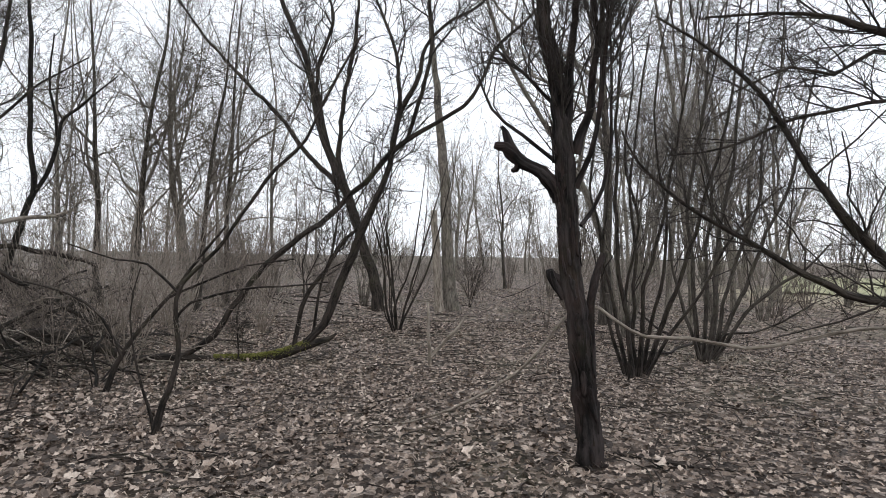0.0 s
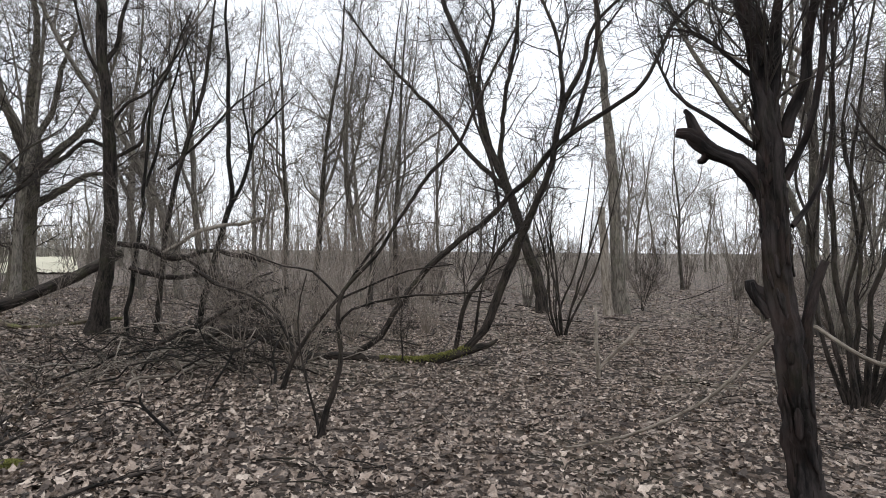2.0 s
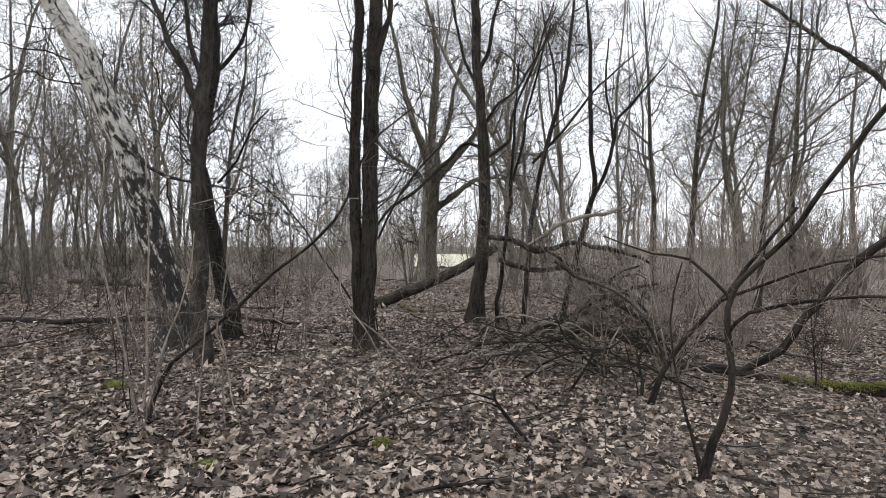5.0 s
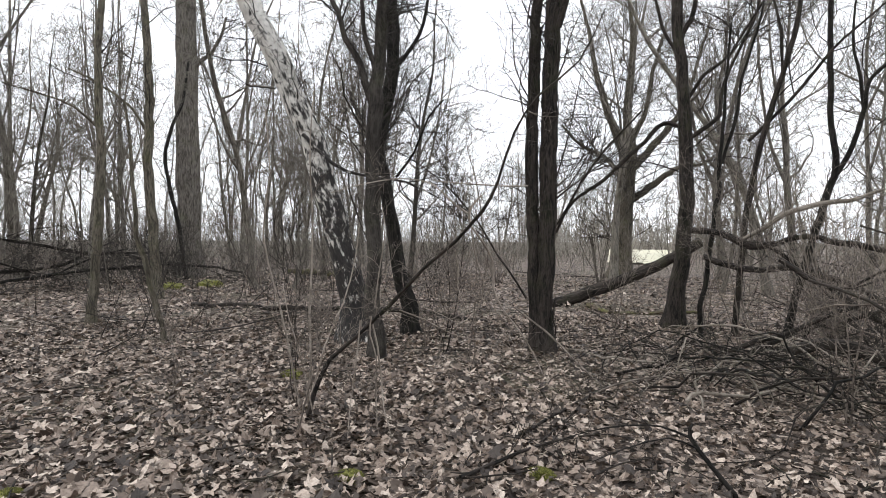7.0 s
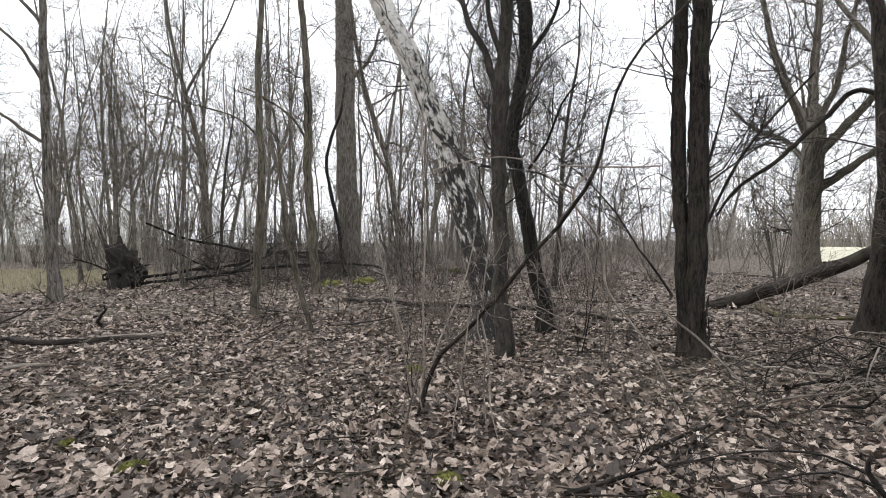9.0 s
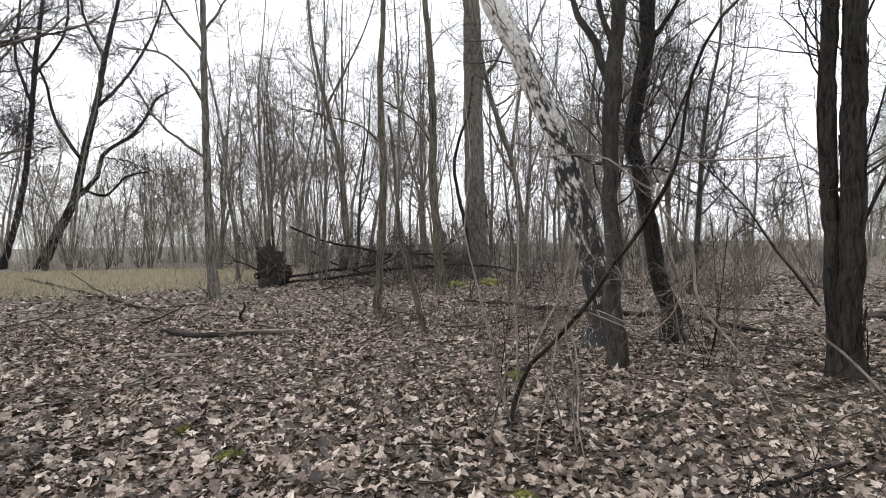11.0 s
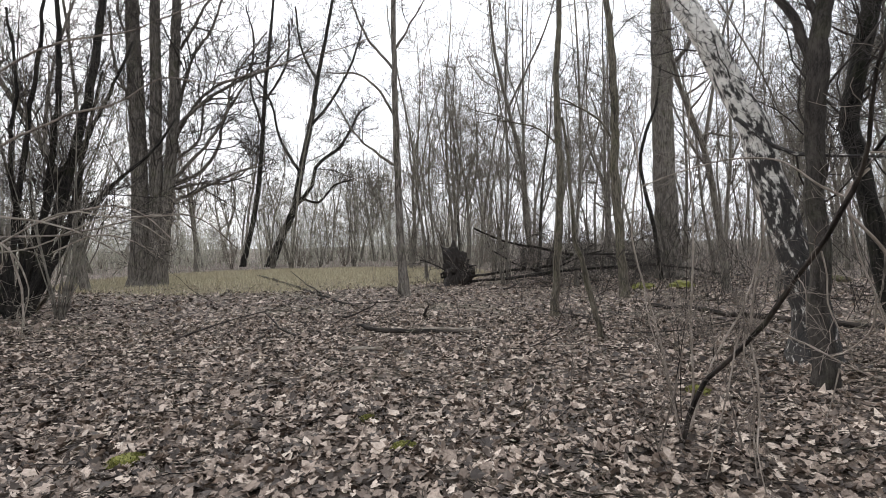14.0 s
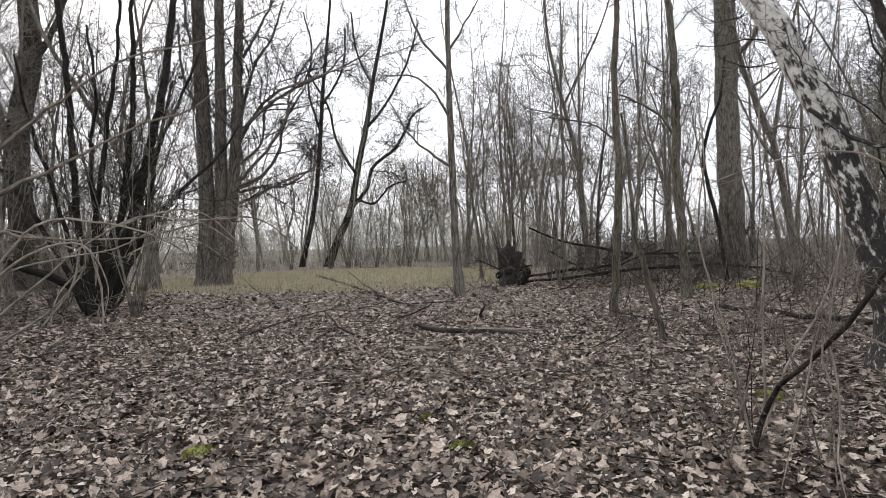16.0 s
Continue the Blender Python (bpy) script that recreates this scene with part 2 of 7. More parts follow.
class Wood:
    """Gathers tapering stems, many at a time, and makes one mesh of them."""

    def __init__(self):
        self.v, self.f, self.s, self.g, self.n = [], [], [], [], 0

    def stems(self, P, R, sides, rough=0.0, rng=None, capped=False):
        """P: (stems, rings, 3); R: (stems, rings)."""
        N, m, _ = P.shape
        if N == 0:
            return
        T = unit(np.gradient(P, axis=1))
        ref = np.where(np.abs(unit(P[:, -1] - P[:, 0])[:, 2:3]) > 0.75, np.array([[1.0, 0.1, 0]]), np.array([[0.05, 0.1, 1.0]]))[:, None, :]
        U = unit(ref - T * np.sum(ref * T, axis=2, keepdims=True))
        V = np.cross(T, U)
        a = np.arange(sides) * 2 * np.pi / sides
        ca, sa = np.cos(a), np.sin(a)
        ring = U[:, :, None, :] * ca[None, None, :, None] + V[:, :, None, :] * sa[None, None, :, None]
        run = np.concatenate([np.zeros((N, 1)), np.cumsum(np.linalg.norm(np.diff(P, axis=1), axis=2), axis=1)], axis=1)
        RR = np.repeat(R[:, :, None], sides, axis=2)
        if rough:
            ph = rng.uniform(0, 6.28, (4, N, 1, 1))
            L = run[:, :, None]
            A = a[None, None, :]
            RR = RR * (1 + rough * np.minimum(1, 0.12 / np.maximum(R[:, :1, None], 0.01)) * (0.5 * np.sin(3 * A + 1.1 * L + ph[0]) + 0.6 * np.sin(5 * A - 1.7 * L + ph[1]) + 0.5 * np.sin(8 * A + 0.6 * np.sin(2.3 * L + ph[2]))
                       + 0.5 * np.sin(2 * A + 5.3 * L + ph[3])) + rough * (0.45 if rough < 0.1 else 0.8) * rng.uniform(-1, 1, RR.shape))
        verts = P[:, :, None, :] + ring * RR[..., None]
        off = rng.uniform(0, 50, (N, 1, 1)) if rng is not None else np.zeros((N, 1, 1))
        keep = 0.0 if rough else 1.0
        g = np.stack([ca[None, None, :] * RR + off * keep, sa[None, None, :] * RR + off * keep, np.repeat(run[:, :, None], sides, axis=2)], axis=-1)
        base = self.n + (np.arange(N) * m * sides)[:, None, None]
        i = (np.arange(m - 1) * sides)[None, :, None]
        j = np.arange(sides)[None, None, :]
        k = (j + 1) % sides
        q = np.stack([base + i + j, base + i + k, base + i + sides + k, base + i + sides + j], axis=-1).reshape(-1)
        self.v.append(verts.reshape(-1, 3)), self.g.append(g.reshape(-1, 3))
        self.f.append(q), self.s.append(np.full(N * (m - 1) * sides, 4))
        self.n += N * m * sides
        if not capped:
            return
        cap = (base[:, 0, 0][:, None] + (m - 1) * sides + np.arange(sides)[None, :])
        self.f.append(cap.reshape(-1)), self.s.append(np.full(N, sides))

    def mesh(self, name, shift=(0, 0, 0)):
        return mesh_from(name, np.concatenate(self.v) - np.array(shift), np.concatenate(self.f), np.concatenate(self.s), True, np.concatenate(self.g))


def spline(ctrl, step):
    """Points along a smooth curve through the control points (x, y, z, r)."""
    c = np.array(ctrl, dtype=float)
    c = np.vstack([2 * c[0] - c[1], c, 2 * c[-1] - c[-2]])
    out = []
    for i in range(1, len(c) - 2):
        n = max(2, int(np.linalg.norm(c[i + 1, :3] - c[i, :3]) / step))
        u = np.linspace(0, 1, n, endpoint=False)[:, None]
        p0, p1, p2, p3 = c[i - 1], c[i], c[i + 1], c[i + 2]
        out.append(0.5 * (2 * p1 + (p2 - p0) * u + (2 * p0 - 5 * p1 + 4 * p2 - p3) * u ** 2 + (3 * p1 - p0 - 3 * p2 + p3) * u ** 3))
    out.append(c[-2:-1])
    return np.vstack(out)


def resample(S, m):
    s = np.concatenate([[0], np.cumsum(np.linalg.norm(np.diff(S[:, :3], axis=0), axis=1))])
    u = np.linspace(0, s[-1], m)
    return np.stack([np.interp(u, s, S[:, k]) for k in range(4)], axis=1)


def sprout(P, R, count, length, rings, rng, angle=(35, 70), up=0.4, s0=0.15, wobble=0.27, shrink=0.55, least=0.002, droop=0.0):
    """Side stems of given stems, all at once."""
    N, m, _ = P.shape
    span = np.linalg.norm(np.diff(P, axis=1), axis=2).sum(axis=1) + 0.02
    M = int(N * count)
    idx = np.sort(rng.choice(N, M, p=span / span.sum()))
    s = rng.uniform(s0, 0.98, M) * (m - 1)
    i = np.minimum(s.astype(int), m - 2)
    fr = (s - i)[:, None]
    at = P[idx, i] * (1 - fr) + P[idx, i + 1] * fr
    r = R[idx, i] * (1 - fr[:, 0]) + R[idx, i + 1] * fr[:, 0]
    t = unit(P[idx, i + 1] - P[idx, i])
    rv = rng.normal(size=(M, 3))
    side = unit(rv - t * np.sum(rv * t, axis=1, keepdims=True))
    a = np.radians(rng.uniform(angle[0], angle[1], M))[:, None]
    d = unit(t * np.cos(a) + side * np.sin(a) + np.array([0, 0, up * 0.5]))
    plen = np.linalg.norm(P[idx, -1] - P[idx, 0], axis=1)
    L = length * rng.uniform(0.45, 1.25, M) * (1.15 - 0.6 * s / (m - 1))
    L = np.minimum(L, plen * 0.9 + 0.05)
    pts = [at]
    for k in range(rings - 1):
        d = unit(d + rng.normal(scale=wobble, size=(M, 3)) + np.array([0, 0, up * 0.16 - droop * k]))
        pts.append(pts[-1] + d * (L / (rings - 1))[:, None])
    B = np.stack(pts, axis=1)
    r0 = np.maximum(np.minimum(r * shrink, L * 0.0085 + 0.001), least)
    Q = r0[:, None] * np.linspace(1, 0.4, rings)[None, :]
    return B, np.maximum(Q, least * 0.6)


def part(name, data, material, parent, label=""):
    ob = new(name, data)
    data.materials.append(material)
    ob.parent = parent
    if label:
        ob["label"] = label
    return ob


class Growth:
    """A tree, shrub or fallen piece: limbs by their control points, then side branches and twigs."""

    def __init__(self, name, label, category, material, group=""):
        self.root = tagged(new(name), label, category, group)
        self.material, self.limbs, self.base = material, [], None

    def limb(self, name, *ctrl):
        if self.base is None:
            self.base = Vector((ctrl[0][0], ctrl[0][1], float(ground_height(ctrl[0][0], ctrl[0][1]))))
            self.root.location = self.base
        self.limbs.append((name, ctrl))

    def done(self, seed=0, n=(6, 6, 4), length=(1.2, 0.6, 0.3), up=0.4, twig=0.0028, start=0, twig_material=None, angle=(35, 70), joined="", low=None, rings=(6, 4, 3), craggy=0.08):
        """joined: a name under which all limbs but the first become one part with the twigs."""
        rng = np.random.default_rng(seed)
        pieces, bearing, rest = [], [], Wood()
        for name, ctrl in self.limbs:
            thick = max(c[3] for c in ctrl)
            S = spline(ctrl, 0.5 if joined else 0.2 if thick < 0.03 else 0.06 if craggy > 0.1 else max(0.1, thick * 0.9))
            foot = name.endswith("trunk") and len(pieces) < 3 and S[0, 2] < 0.35 and S[-1, 2] > 1.0
            if foot or (name in ("stem", "stick") and S[0, 2] < 0.3 and not pieces):
                S[:, 3] *= 1 + (0.32 if foot else 0.15) * np.exp(-np.maximum(S[:, 2] - S[0, 2], 0) / (0.08 + 0.7 * S[0, 3]))
                dip = S[0].copy()
                dip[2] -= 0.12
                dip[3] *= 1.12
                S = np.vstack([dip, S])
            S[1:-1, :3] += rng.normal(scale=0.09, size=(max(len(S) - 2, 0), 3)) * np.minimum(S[1:-1, 3:4], 0.05)
            run = np.concatenate([[0], np.cumsum(np.linalg.norm(np.diff(S[:, :3], axis=0), axis=1))])
            if not joined:
                # crooks: a smoothed random wander, slight on trunks
                knots = np.arange(0, run[-1] + 0.9, 0.3)
                wander = rng.normal(0, 1, (len(knots), 3))
                amp = np.minimum((0.10 if "trunk" in name else 0.4) * S[:, 3] + 0.003, 0.02) * np.minimum(1, run / 0.4)
                S[:, :3] += amp[:, None] * np.stack([np.interp(run, knots, wander[:, c]) for c in range(3)], axis=1)
            sides = 28 if thick > 0.06 and craggy > 0.1 else 20 if thick > 0.06 else 10 if thick > 0.02 else 6
            if joined:
                sides = 9 if not pieces else 5
            w = rest if joined and pieces else Wood()
            w.stems(S[None, :, :3], S[None, :, 3], sides, craggy if thick > 0.02 else 0.03, rng, True)
            if w is not rest:
                part(name, w.mesh(name, self.base), bark_cane if name == "shoot" else bark_pale if name == "pale_limb" else self.material, self.root)
            pieces.append(resample(S, 14))
            if not name.startswith(("stub", "knot", "split", "fallen")):
                bearing.append(pieces[-1])
        w = rest
        if n[0]:
            bearing = bearing[start:]
            P = np.stack([p[:, :3] for p in bearing])
            R = np.stack([p[:, 3] for p in bearing])
            if low is None:
                low = 0.38 if P[0, -1, 2] - P[0, 0, 2] > 4 else 0.2
            B, Q = sprout(P, R, n[0], length[0], rings[0], rng, up=up, s0=low, least=twig * 1.6, angle=angle)
            w.stems(B, Q, 4, rng=rng)
            if n[1]:
                B2, Q2 = sprout(B, Q, n[1], length[1], rings[1], rng, up=up * 0.6, least=twig * 1.2)
                w.stems(B2, Q2, 3, rng=rng)
                if n[2]:
                    B3, Q3 = sprout(B2, Q2, n[2], length[2], rings[2], rng, up=up * 0.4, least=twig)
                    w.stems(B3, Q3, 3, rng=rng)
        if w.n:
            name = joined or ("crown" if P[0, -1, 2] > 3 else "twig_spray")
            tagged(part(name, w.mesh(name, self.base), twig_material or twig_mat, self.root), kind="stuff")
        return self.root


def hazel(name, label, category, at, stems, spread, height, radius, seed, material, group="", n=(5, 4, 2), length=(0.8, 0.4, 0.22), arc=(0, 360), twig=0.0024, joined=""):
    """A clump of many stems that fan out of one stool."""
    rng = np.random.default_rng(seed)
    g = Growth(name, label, category, material, group)
    z = float(ground_height(*at))
    for i in range(stems):
        a = radians(rng.uniform(*arc))
        out = spread * math.sqrt(rng.uniform(0.02, 1.0))
        h = height * rng.uniform(0.6, 1.05)
        r = radius * rng.uniform(0.5, 1.1)
        dx, dy = math.cos(a), math.sin(a)
        b = rng.uniform(0.02, 0.17) * min(1, radius * 30)
        j = rng.normal(0, 0.035 * h, 4)
        x, y = at
        bow = rng.uniform(0.35, 0.6)
        g.limb("stem", (x + dx * b, y + dy * b, z - 0.05, r * 1.35), (x + dx * (b + out * bow * 0.25) + j[0] * 0.5, y + dy * (b + out * bow * 0.25) + j[1] * 0.5, z + h * 0.12, r),
               (x + dx * (b + out * bow * 0.8) + j[2], y + dy * (b + out * bow * 0.8) + j[3], z + h * 0.42, r * 0.8), (x + dx * (b + out), y + dy * (b + out), z + h, r * 0.25))
    return g.done(seed=seed, n=n, length=length, up=0.6, twig=twig, angle=(25, 55), joined=joined, twig_material=material, rings=(4, 3, 2) if joined else (6, 4, 3))



# ---- ground ----
def ground_sheet():
    near = np.arange(-30, 30.01, 0.4)
    far = 30 * 1.25 ** np.arange(1, 19)
    axis = np.concatenate([-far[::-1], near, far])
    X, Y = np.meshgrid(axis, axis, indexing="ij")
    Z = ground_height(X, Y) * np.exp(-np.maximum(np.hypot(X, Y) - 30, 0) / 20)
    n = len(axis)
    v = np.stack([X, Y, Z], axis=-1).reshape(-1, 3)
    i, j = np.meshgrid(np.arange(n - 1), np.arange(n - 1), indexing="ij")
    q = np.stack([i * n + j, (i + 1) * n + j, (i + 1) * n + j + 1, i * n + j + 1], axis=-1).reshape(-1)
    ob = new("ground", mesh_from("ground", v, q, np.full((n - 1) ** 2, 4)))
    ob.data.materials.append(leaf_mould)
    return tagged(ob, "woodland floor of brown leaf mould with thin grass in the open", "ground", kind="structure")


ground = ground_sheet()


def meadow(name, label, a0, a1, r0, r1, material):
    """An open field beyond the trees, a thin layer of turf over the ground."""
    rng = np.random.default_rng(5)
    a, r = np.radians(np.linspace(a0, a1, 40)), np.linspace(r0, r1, 24)
    A, D = np.meshgrid(a, r, indexing="ij")
    D = D + rng.normal(0, 0.6, D.shape)
    v = np.stack([-0.7 - np.sin(A) * D, 1.3 + np.cos(A) * D, 0.06 + rng.uniform(0, 0.10, D.shape)], axis=-1).reshape(-1, 3)
    i, j = np.meshgrid(np.arange(39), np.arange(23), indexing="ij")
    q = np.stack([i * 24 + j, i * 24 + j + 1, (i + 1) * 24 + j + 1, (i + 1) * 24 + j], axis=-1).reshape(-1)
    ob = new(name, mesh_from(name, v, q, np.full(39 * 23, 4)))
    ob.data.materials.append(material)
    tagged(ob, label, "meadow", kind="structure")


meadow("meadow_west", "pale straw-coloured meadow beyond the trees", 49.2, 54.8, 40, 110, meadow_straw)
meadow("meadow_east", "yellow-green field beyond the hazels", -60, -32, 30, 62, meadow_green)

# outline of a lobed leaf, stalk at the origin, one unit long
LOBES = ((0.0, 0.0), (0.34, 0.06), (0.30, 0.22), (0.56, 0.42), (0.30, 0.50), (0.26, 0.72), (0.0, 1.0), (-0.26, 0.72), (-0.30, 0.50), (-0.56, 0.42), (-0.30, 0.22), (-0.34, 0.06))


def leaves(count, where, size, rng, lobed=True):
    """Corners and faces of many fallen leaves, curled and tilted; where: (count, 2) places."""
    if lobed:
        o = np.array(LOBES)
        t = np.vstack([[0.0, 0.42], o])
        tri = np.array([[0, 1 + k, 1 + (k + 1) % len(o)] for k in range(len(o))])
    else:
        t = np.array([(0.0, 0.0), (0.52, 0.38), (0.2, 0.55), (0.0, 1.0), (-0.22, 0.5), (-0.5, 0.42)])
        tri = np.array([[0, 1, 2], [0, 2, 3], [0, 3, 4], [0, 4, 5]])
    m = len(t)
    sz = np.reshape(size, (-1, 1)) * np.clip(rng.lognormal(0, 0.36, count), 0.4, 2.0)[:, None]
    x, y = t[None, :, 0] * sz * rng.uniform(0.55, 1.1, (count, 1)), (t[None, :, 1] - 0.45) * sz
    x = x + rng.normal(0, 0.05, (count, m)) * sz
    y = y + rng.normal(0, 0.04, (count, m)) * sz
    curl = rng.normal(0.25, 0.55, (count, 1)) / sz
    roll = rng.normal(0.1, 0.6, (count, 1)) / sz
    z = curl * x ** 2 + roll * y ** 2 + rng.normal(0, 0.02, (count, m)) * sz
    p = np.stack([x, y, z], axis=-1)
    a, tx, ty = rng.uniform(0, 6.283, count), rng.normal(0, 0.42, count), rng.normal(0, 0.42, count)
    one, zero = np.ones(count), np.zeros(count)
    Rx = np.array([[one, zero, zero], [zero, np.cos(tx), -np.sin(tx)], [zero, np.sin(tx), np.cos(tx)]]).transpose(2, 0, 1)
    Ry = np.array([[np.cos(ty), zero, np.sin(ty)], [zero, one, zero], [-np.sin(ty), zero, np.cos(ty)]]).transpose(2, 0, 1)
    Rz = np.array([[np.cos(a), -np.sin(a), zero], [np.sin(a), np.cos(a), zero], [zero, zero, one]]).transpose(2, 0, 1)
    p = np.einsum("nij,nmj->nmi", Rz @ Ry @ Rx, p)
    p[:, :, 0] += where[:, 0:1]
    p[:, :, 1] += where[:, 1:2]
    p[:, :, 2] += (ground_height(where[:, 0], where[:, 1]) + rng.uniform(0.006, 0.05, count))[:, None]
    low = (ground_height(p[:, :, 0], p[:, :, 1]) + 0.002)
    p[:, :, 2] = np.maximum(p[:, :, 2], low)
    f = (np.arange(count)[:, None, None] * m + tri[None]).reshape(-1)
    return p.reshape(-1, 3), f, np.full(count * len(tri), 3)


def scatter(count, r0, r1, a0, a1, rng):
    """Places in a ring sector round the walk, by turn from straight ahead to the left."""
    a = np.radians(rng.uniform(a0, a1, count))
    r = np.sqrt(rng.uniform(r0 ** 2, r1 ** 2, count))
    return np.stack([-0.7 - np.sin(a) * r, 1.3 + np.cos(a) * r], axis=1)


def litter(name, label, count, r0, r1, size, seed, lobed=True, thin=0.0):
    rng = np.random.default_rng(seed)
    w = scatter(count, r0, r1, -55, 180, rng)
    # fewer leaves where the grass is open
    keep = np.hypot(w[:, 0] + 23, w[:, 1] + 17.8) > 3 + 8 * rng.uniform(0, 1, count)
    w = w[keep]
    # small leaves under the hazels, large maple leaves towards the clearing
    turn = np.degrees(np.arctan2(-(w[:, 0] + 0.7), w[:, 1] - 1.3))
    sizes = size * np.interp(turn, (-55, 20, 75, 180), (0.48, 0.58, 0.90, 0.93))
    v, f, s = leaves(len(w), w, sizes, rng, lobed)
    ob = new(name, mesh_from(name, v, f, s, smooth=False))
    ob.data.materials.append(dead_leaf)
    return tagged(ob, label, "leaf litter", kind="stuff")


litter("leaf_litter", "thick carpet of curled brown maple leaves", 46000, 1.2, 6.2, 0.068, 11)
litter("leaf_litter", "carpet of brown fallen leaves farther into the wood", 80000, 6.2, 12.0, 0.076, 12, lobed=False)
litter("leaf_litter", "distant scatter of fallen leaves under the trees", 60000, 12.0, 26.0, 0.10, 13, lobed=False)

# ---- trees, shrubs and fallen wood near the path ----
snag = Growth("gnarled_tree", "gnarled dark tree with torn bark and broken stub limbs", "tree", bark_torn)
snag.limb("trunk", (1.12, 4.26, -0.01, 0.0769), (1.09, 4.25, 0.42, 0.0714), (1.02, 4.24, 0.92, 0.0741), (0.95, 4.24, 1.42, 0.0686), (0.92, 4.23, 1.83, 0.0659), (0.89, 4.23, 2.16, 0.0714), (0.85, 4.22, 2.58, 0.0515), (0.81, 4.22, 2.91, 0.0488), (0.72, 4.22, 3.24, 0.0453), (0.66, 4.21, 3.66, 0.0398), (0.60, 4.20, 4.24, 0.0316), (0.55, 4.20, 4.98, 0.0172))
snag.limb("split_trunk", (1.13, 4.25, 0.26, 0.0348), (1.11, 4.27, 0.75, 0.0354), (1.10, 4.27, 1.09, 0.0303), (1.15, 4.27, 1.38, 0.0281), (1.20, 4.27, 1.55, 0.0236))
snag.limb("stub_limb", (0.89, 4.31, 1.97, 0.0655), (0.83, 4.33, 2.07, 0.0568), (0.75, 4.35, 2.16, 0.0511), (0.64, 4.38, 2.22, 0.0455), (0.55, 4.41, 2.29, 0.0519), (0.47, 4.43, 2.36, 0.0399), (0.40, 4.45, 2.38, 0.0247))
snag.limb("stub_tip", (0.54, 4.41, 2.32, 0.0366), (0.49, 4.42, 2.42, 0.0276), (0.47, 4.43, 2.49, 0.0215), (0.44, 4.44, 2.53, 0.0123))
snag.limb("stub_spur", (0.57, 4.40, 2.23, 0.0274), (0.55, 4.41, 2.19, 0.0214), (0.52, 4.41, 2.18, 0.0122))
snag.limb("knot_spur", (0.92, 4.30, 1.27, 0.0593), (0.84, 4.33, 1.35, 0.0447), (0.81, 4.33, 1.43, 0.0239))
snag.limb("limb", (0.98, 4.29, 2.30, 0.0385), (1.08, 4.26, 2.67, 0.0235), (1.12, 4.25, 3.03, 0.0205), (1.10, 4.26, 3.32, 0.0177), (1.12, 4.25, 3.65, 0.0118))
snag.limb("limb", (0.91, 4.31, 2.60, 0.0179), (0.69, 4.37, 2.82, 0.0136), (0.52, 4.41, 3.00, 0.0107), (0.34, 4.46, 3.08, 0.0078))
snag.limb("limb", (0.87, 4.32, 2.22, 0.0179), (0.59, 4.39, 2.45, 0.0137), (0.36, 4.46, 2.67, 0.0108), (0.25, 4.49, 2.94, 0.0078))
snag.limb("knot_spur", (0.90, 4.24, 1.21, 0.0281), (0.83, 4.24, 1.33, 0.0207), (0.80, 4.24, 1.42, 0.0118))
snag.limb("limb", (0.90, 4.23, 2.41, 0.0326), (0.92, 4.22, 2.79, 0.0281), (0.95, 4.22, 3.16, 0.0258), (0.96, 4.21, 3.66, 0.0197), (1.00, 4.20, 4.33, 0.0140), (1.05, 4.20, 4.87, 0.0067))
snag.limb("limb", (0.97, 4.23, 2.04, 0.0281), (1.05, 4.13, 2.27, 0.0202), (1.10, 4.07, 2.63, 0.0158), (1.13, 4.02, 3.09, 0.0123), (1.16, 4.01, 3.64, 0.0079))
snag.limb("limb", (1.04, 4.33, 1.76, 0.0168), (1.26, 4.53, 2.08, 0.0151), (1.38, 4.72, 2.71, 0.0129), (1.38, 4.81, 3.4, 0.0107), (1.44, 4.90, 4.22, 0.0067))
snag.done(seed=1, n=(26, 5, 4), length=(0.9, 0.4, 0.2), up=1.1, twig=0.002, craggy=0.2, low=0.45)
arch = Growth("arching_tree", "fallen mossy tree with stems arching back up to the light", "tree", bark_brown)
arch.limb("fallen_trunk", (-4.47, 8.02, -0.03, 0.0519), (-3.80, 8.02, 0.04, 0.0559), (-3.17, 8.02, 0.02, 0.0479), (-2.62, 8.02, 0.04, 0.0499), (-2.22, 8.02, 0.11, 0.0600), (-1.83, 8.02, 0.26, 0.0600), (-1.59, 8.02, 0.33, 0.0337), (-1.48, 8.02, 0.41, 0.0141))
arch.limb("arching_stem", (-3.60, 8.02, 0.04, 0.0479), (-3.18, 8.02, 0.38, 0.0438), (-2.87, 8.01, 0.86, 0.0438), (-2.48, 8.00, 1.34, 0.0438), (-1.93, 8.00, 1.81, 0.0398), (-1.46, 7.99, 2.15, 0.0398), (-1.00, 7.99, 2.63, 0.0398), (-0.53, 7.98, 3.11, 0.0358), (-0.22, 7.98, 3.34, 0.0318), (0.25, 7.98, 3.58, 0.0277), (0.48, 7.97, 3.92, 0.0237), (0.71, 7.97, 4.44, 0.0217), (1.18, 7.96, 4.88, 0.0181), (1.64, 7.96, 5.44, 0.0121))
arch.limb("stem", (-1.91, 8.02, 0.26, 0.0559), (-1.64, 8.01, 0.56, 0.0539), (-1.41, 8.01, 1.12, 0.0580), (-1.14, 8.00, 1.84, 0.0539), (-0.95, 7.99, 2.31, 0.0459), (-0.76, 7.99, 2.79, 0.0398), (-0.68, 7.98, 3.35, 0.0419), (-0.43, 7.97, 3.9, 0.0318), (-0.16, 7.97, 4.62, 0.0237), (0.47, 7.96, 5.06, 0.0181), (0.85, 7.95, 5.58, 0.0121))
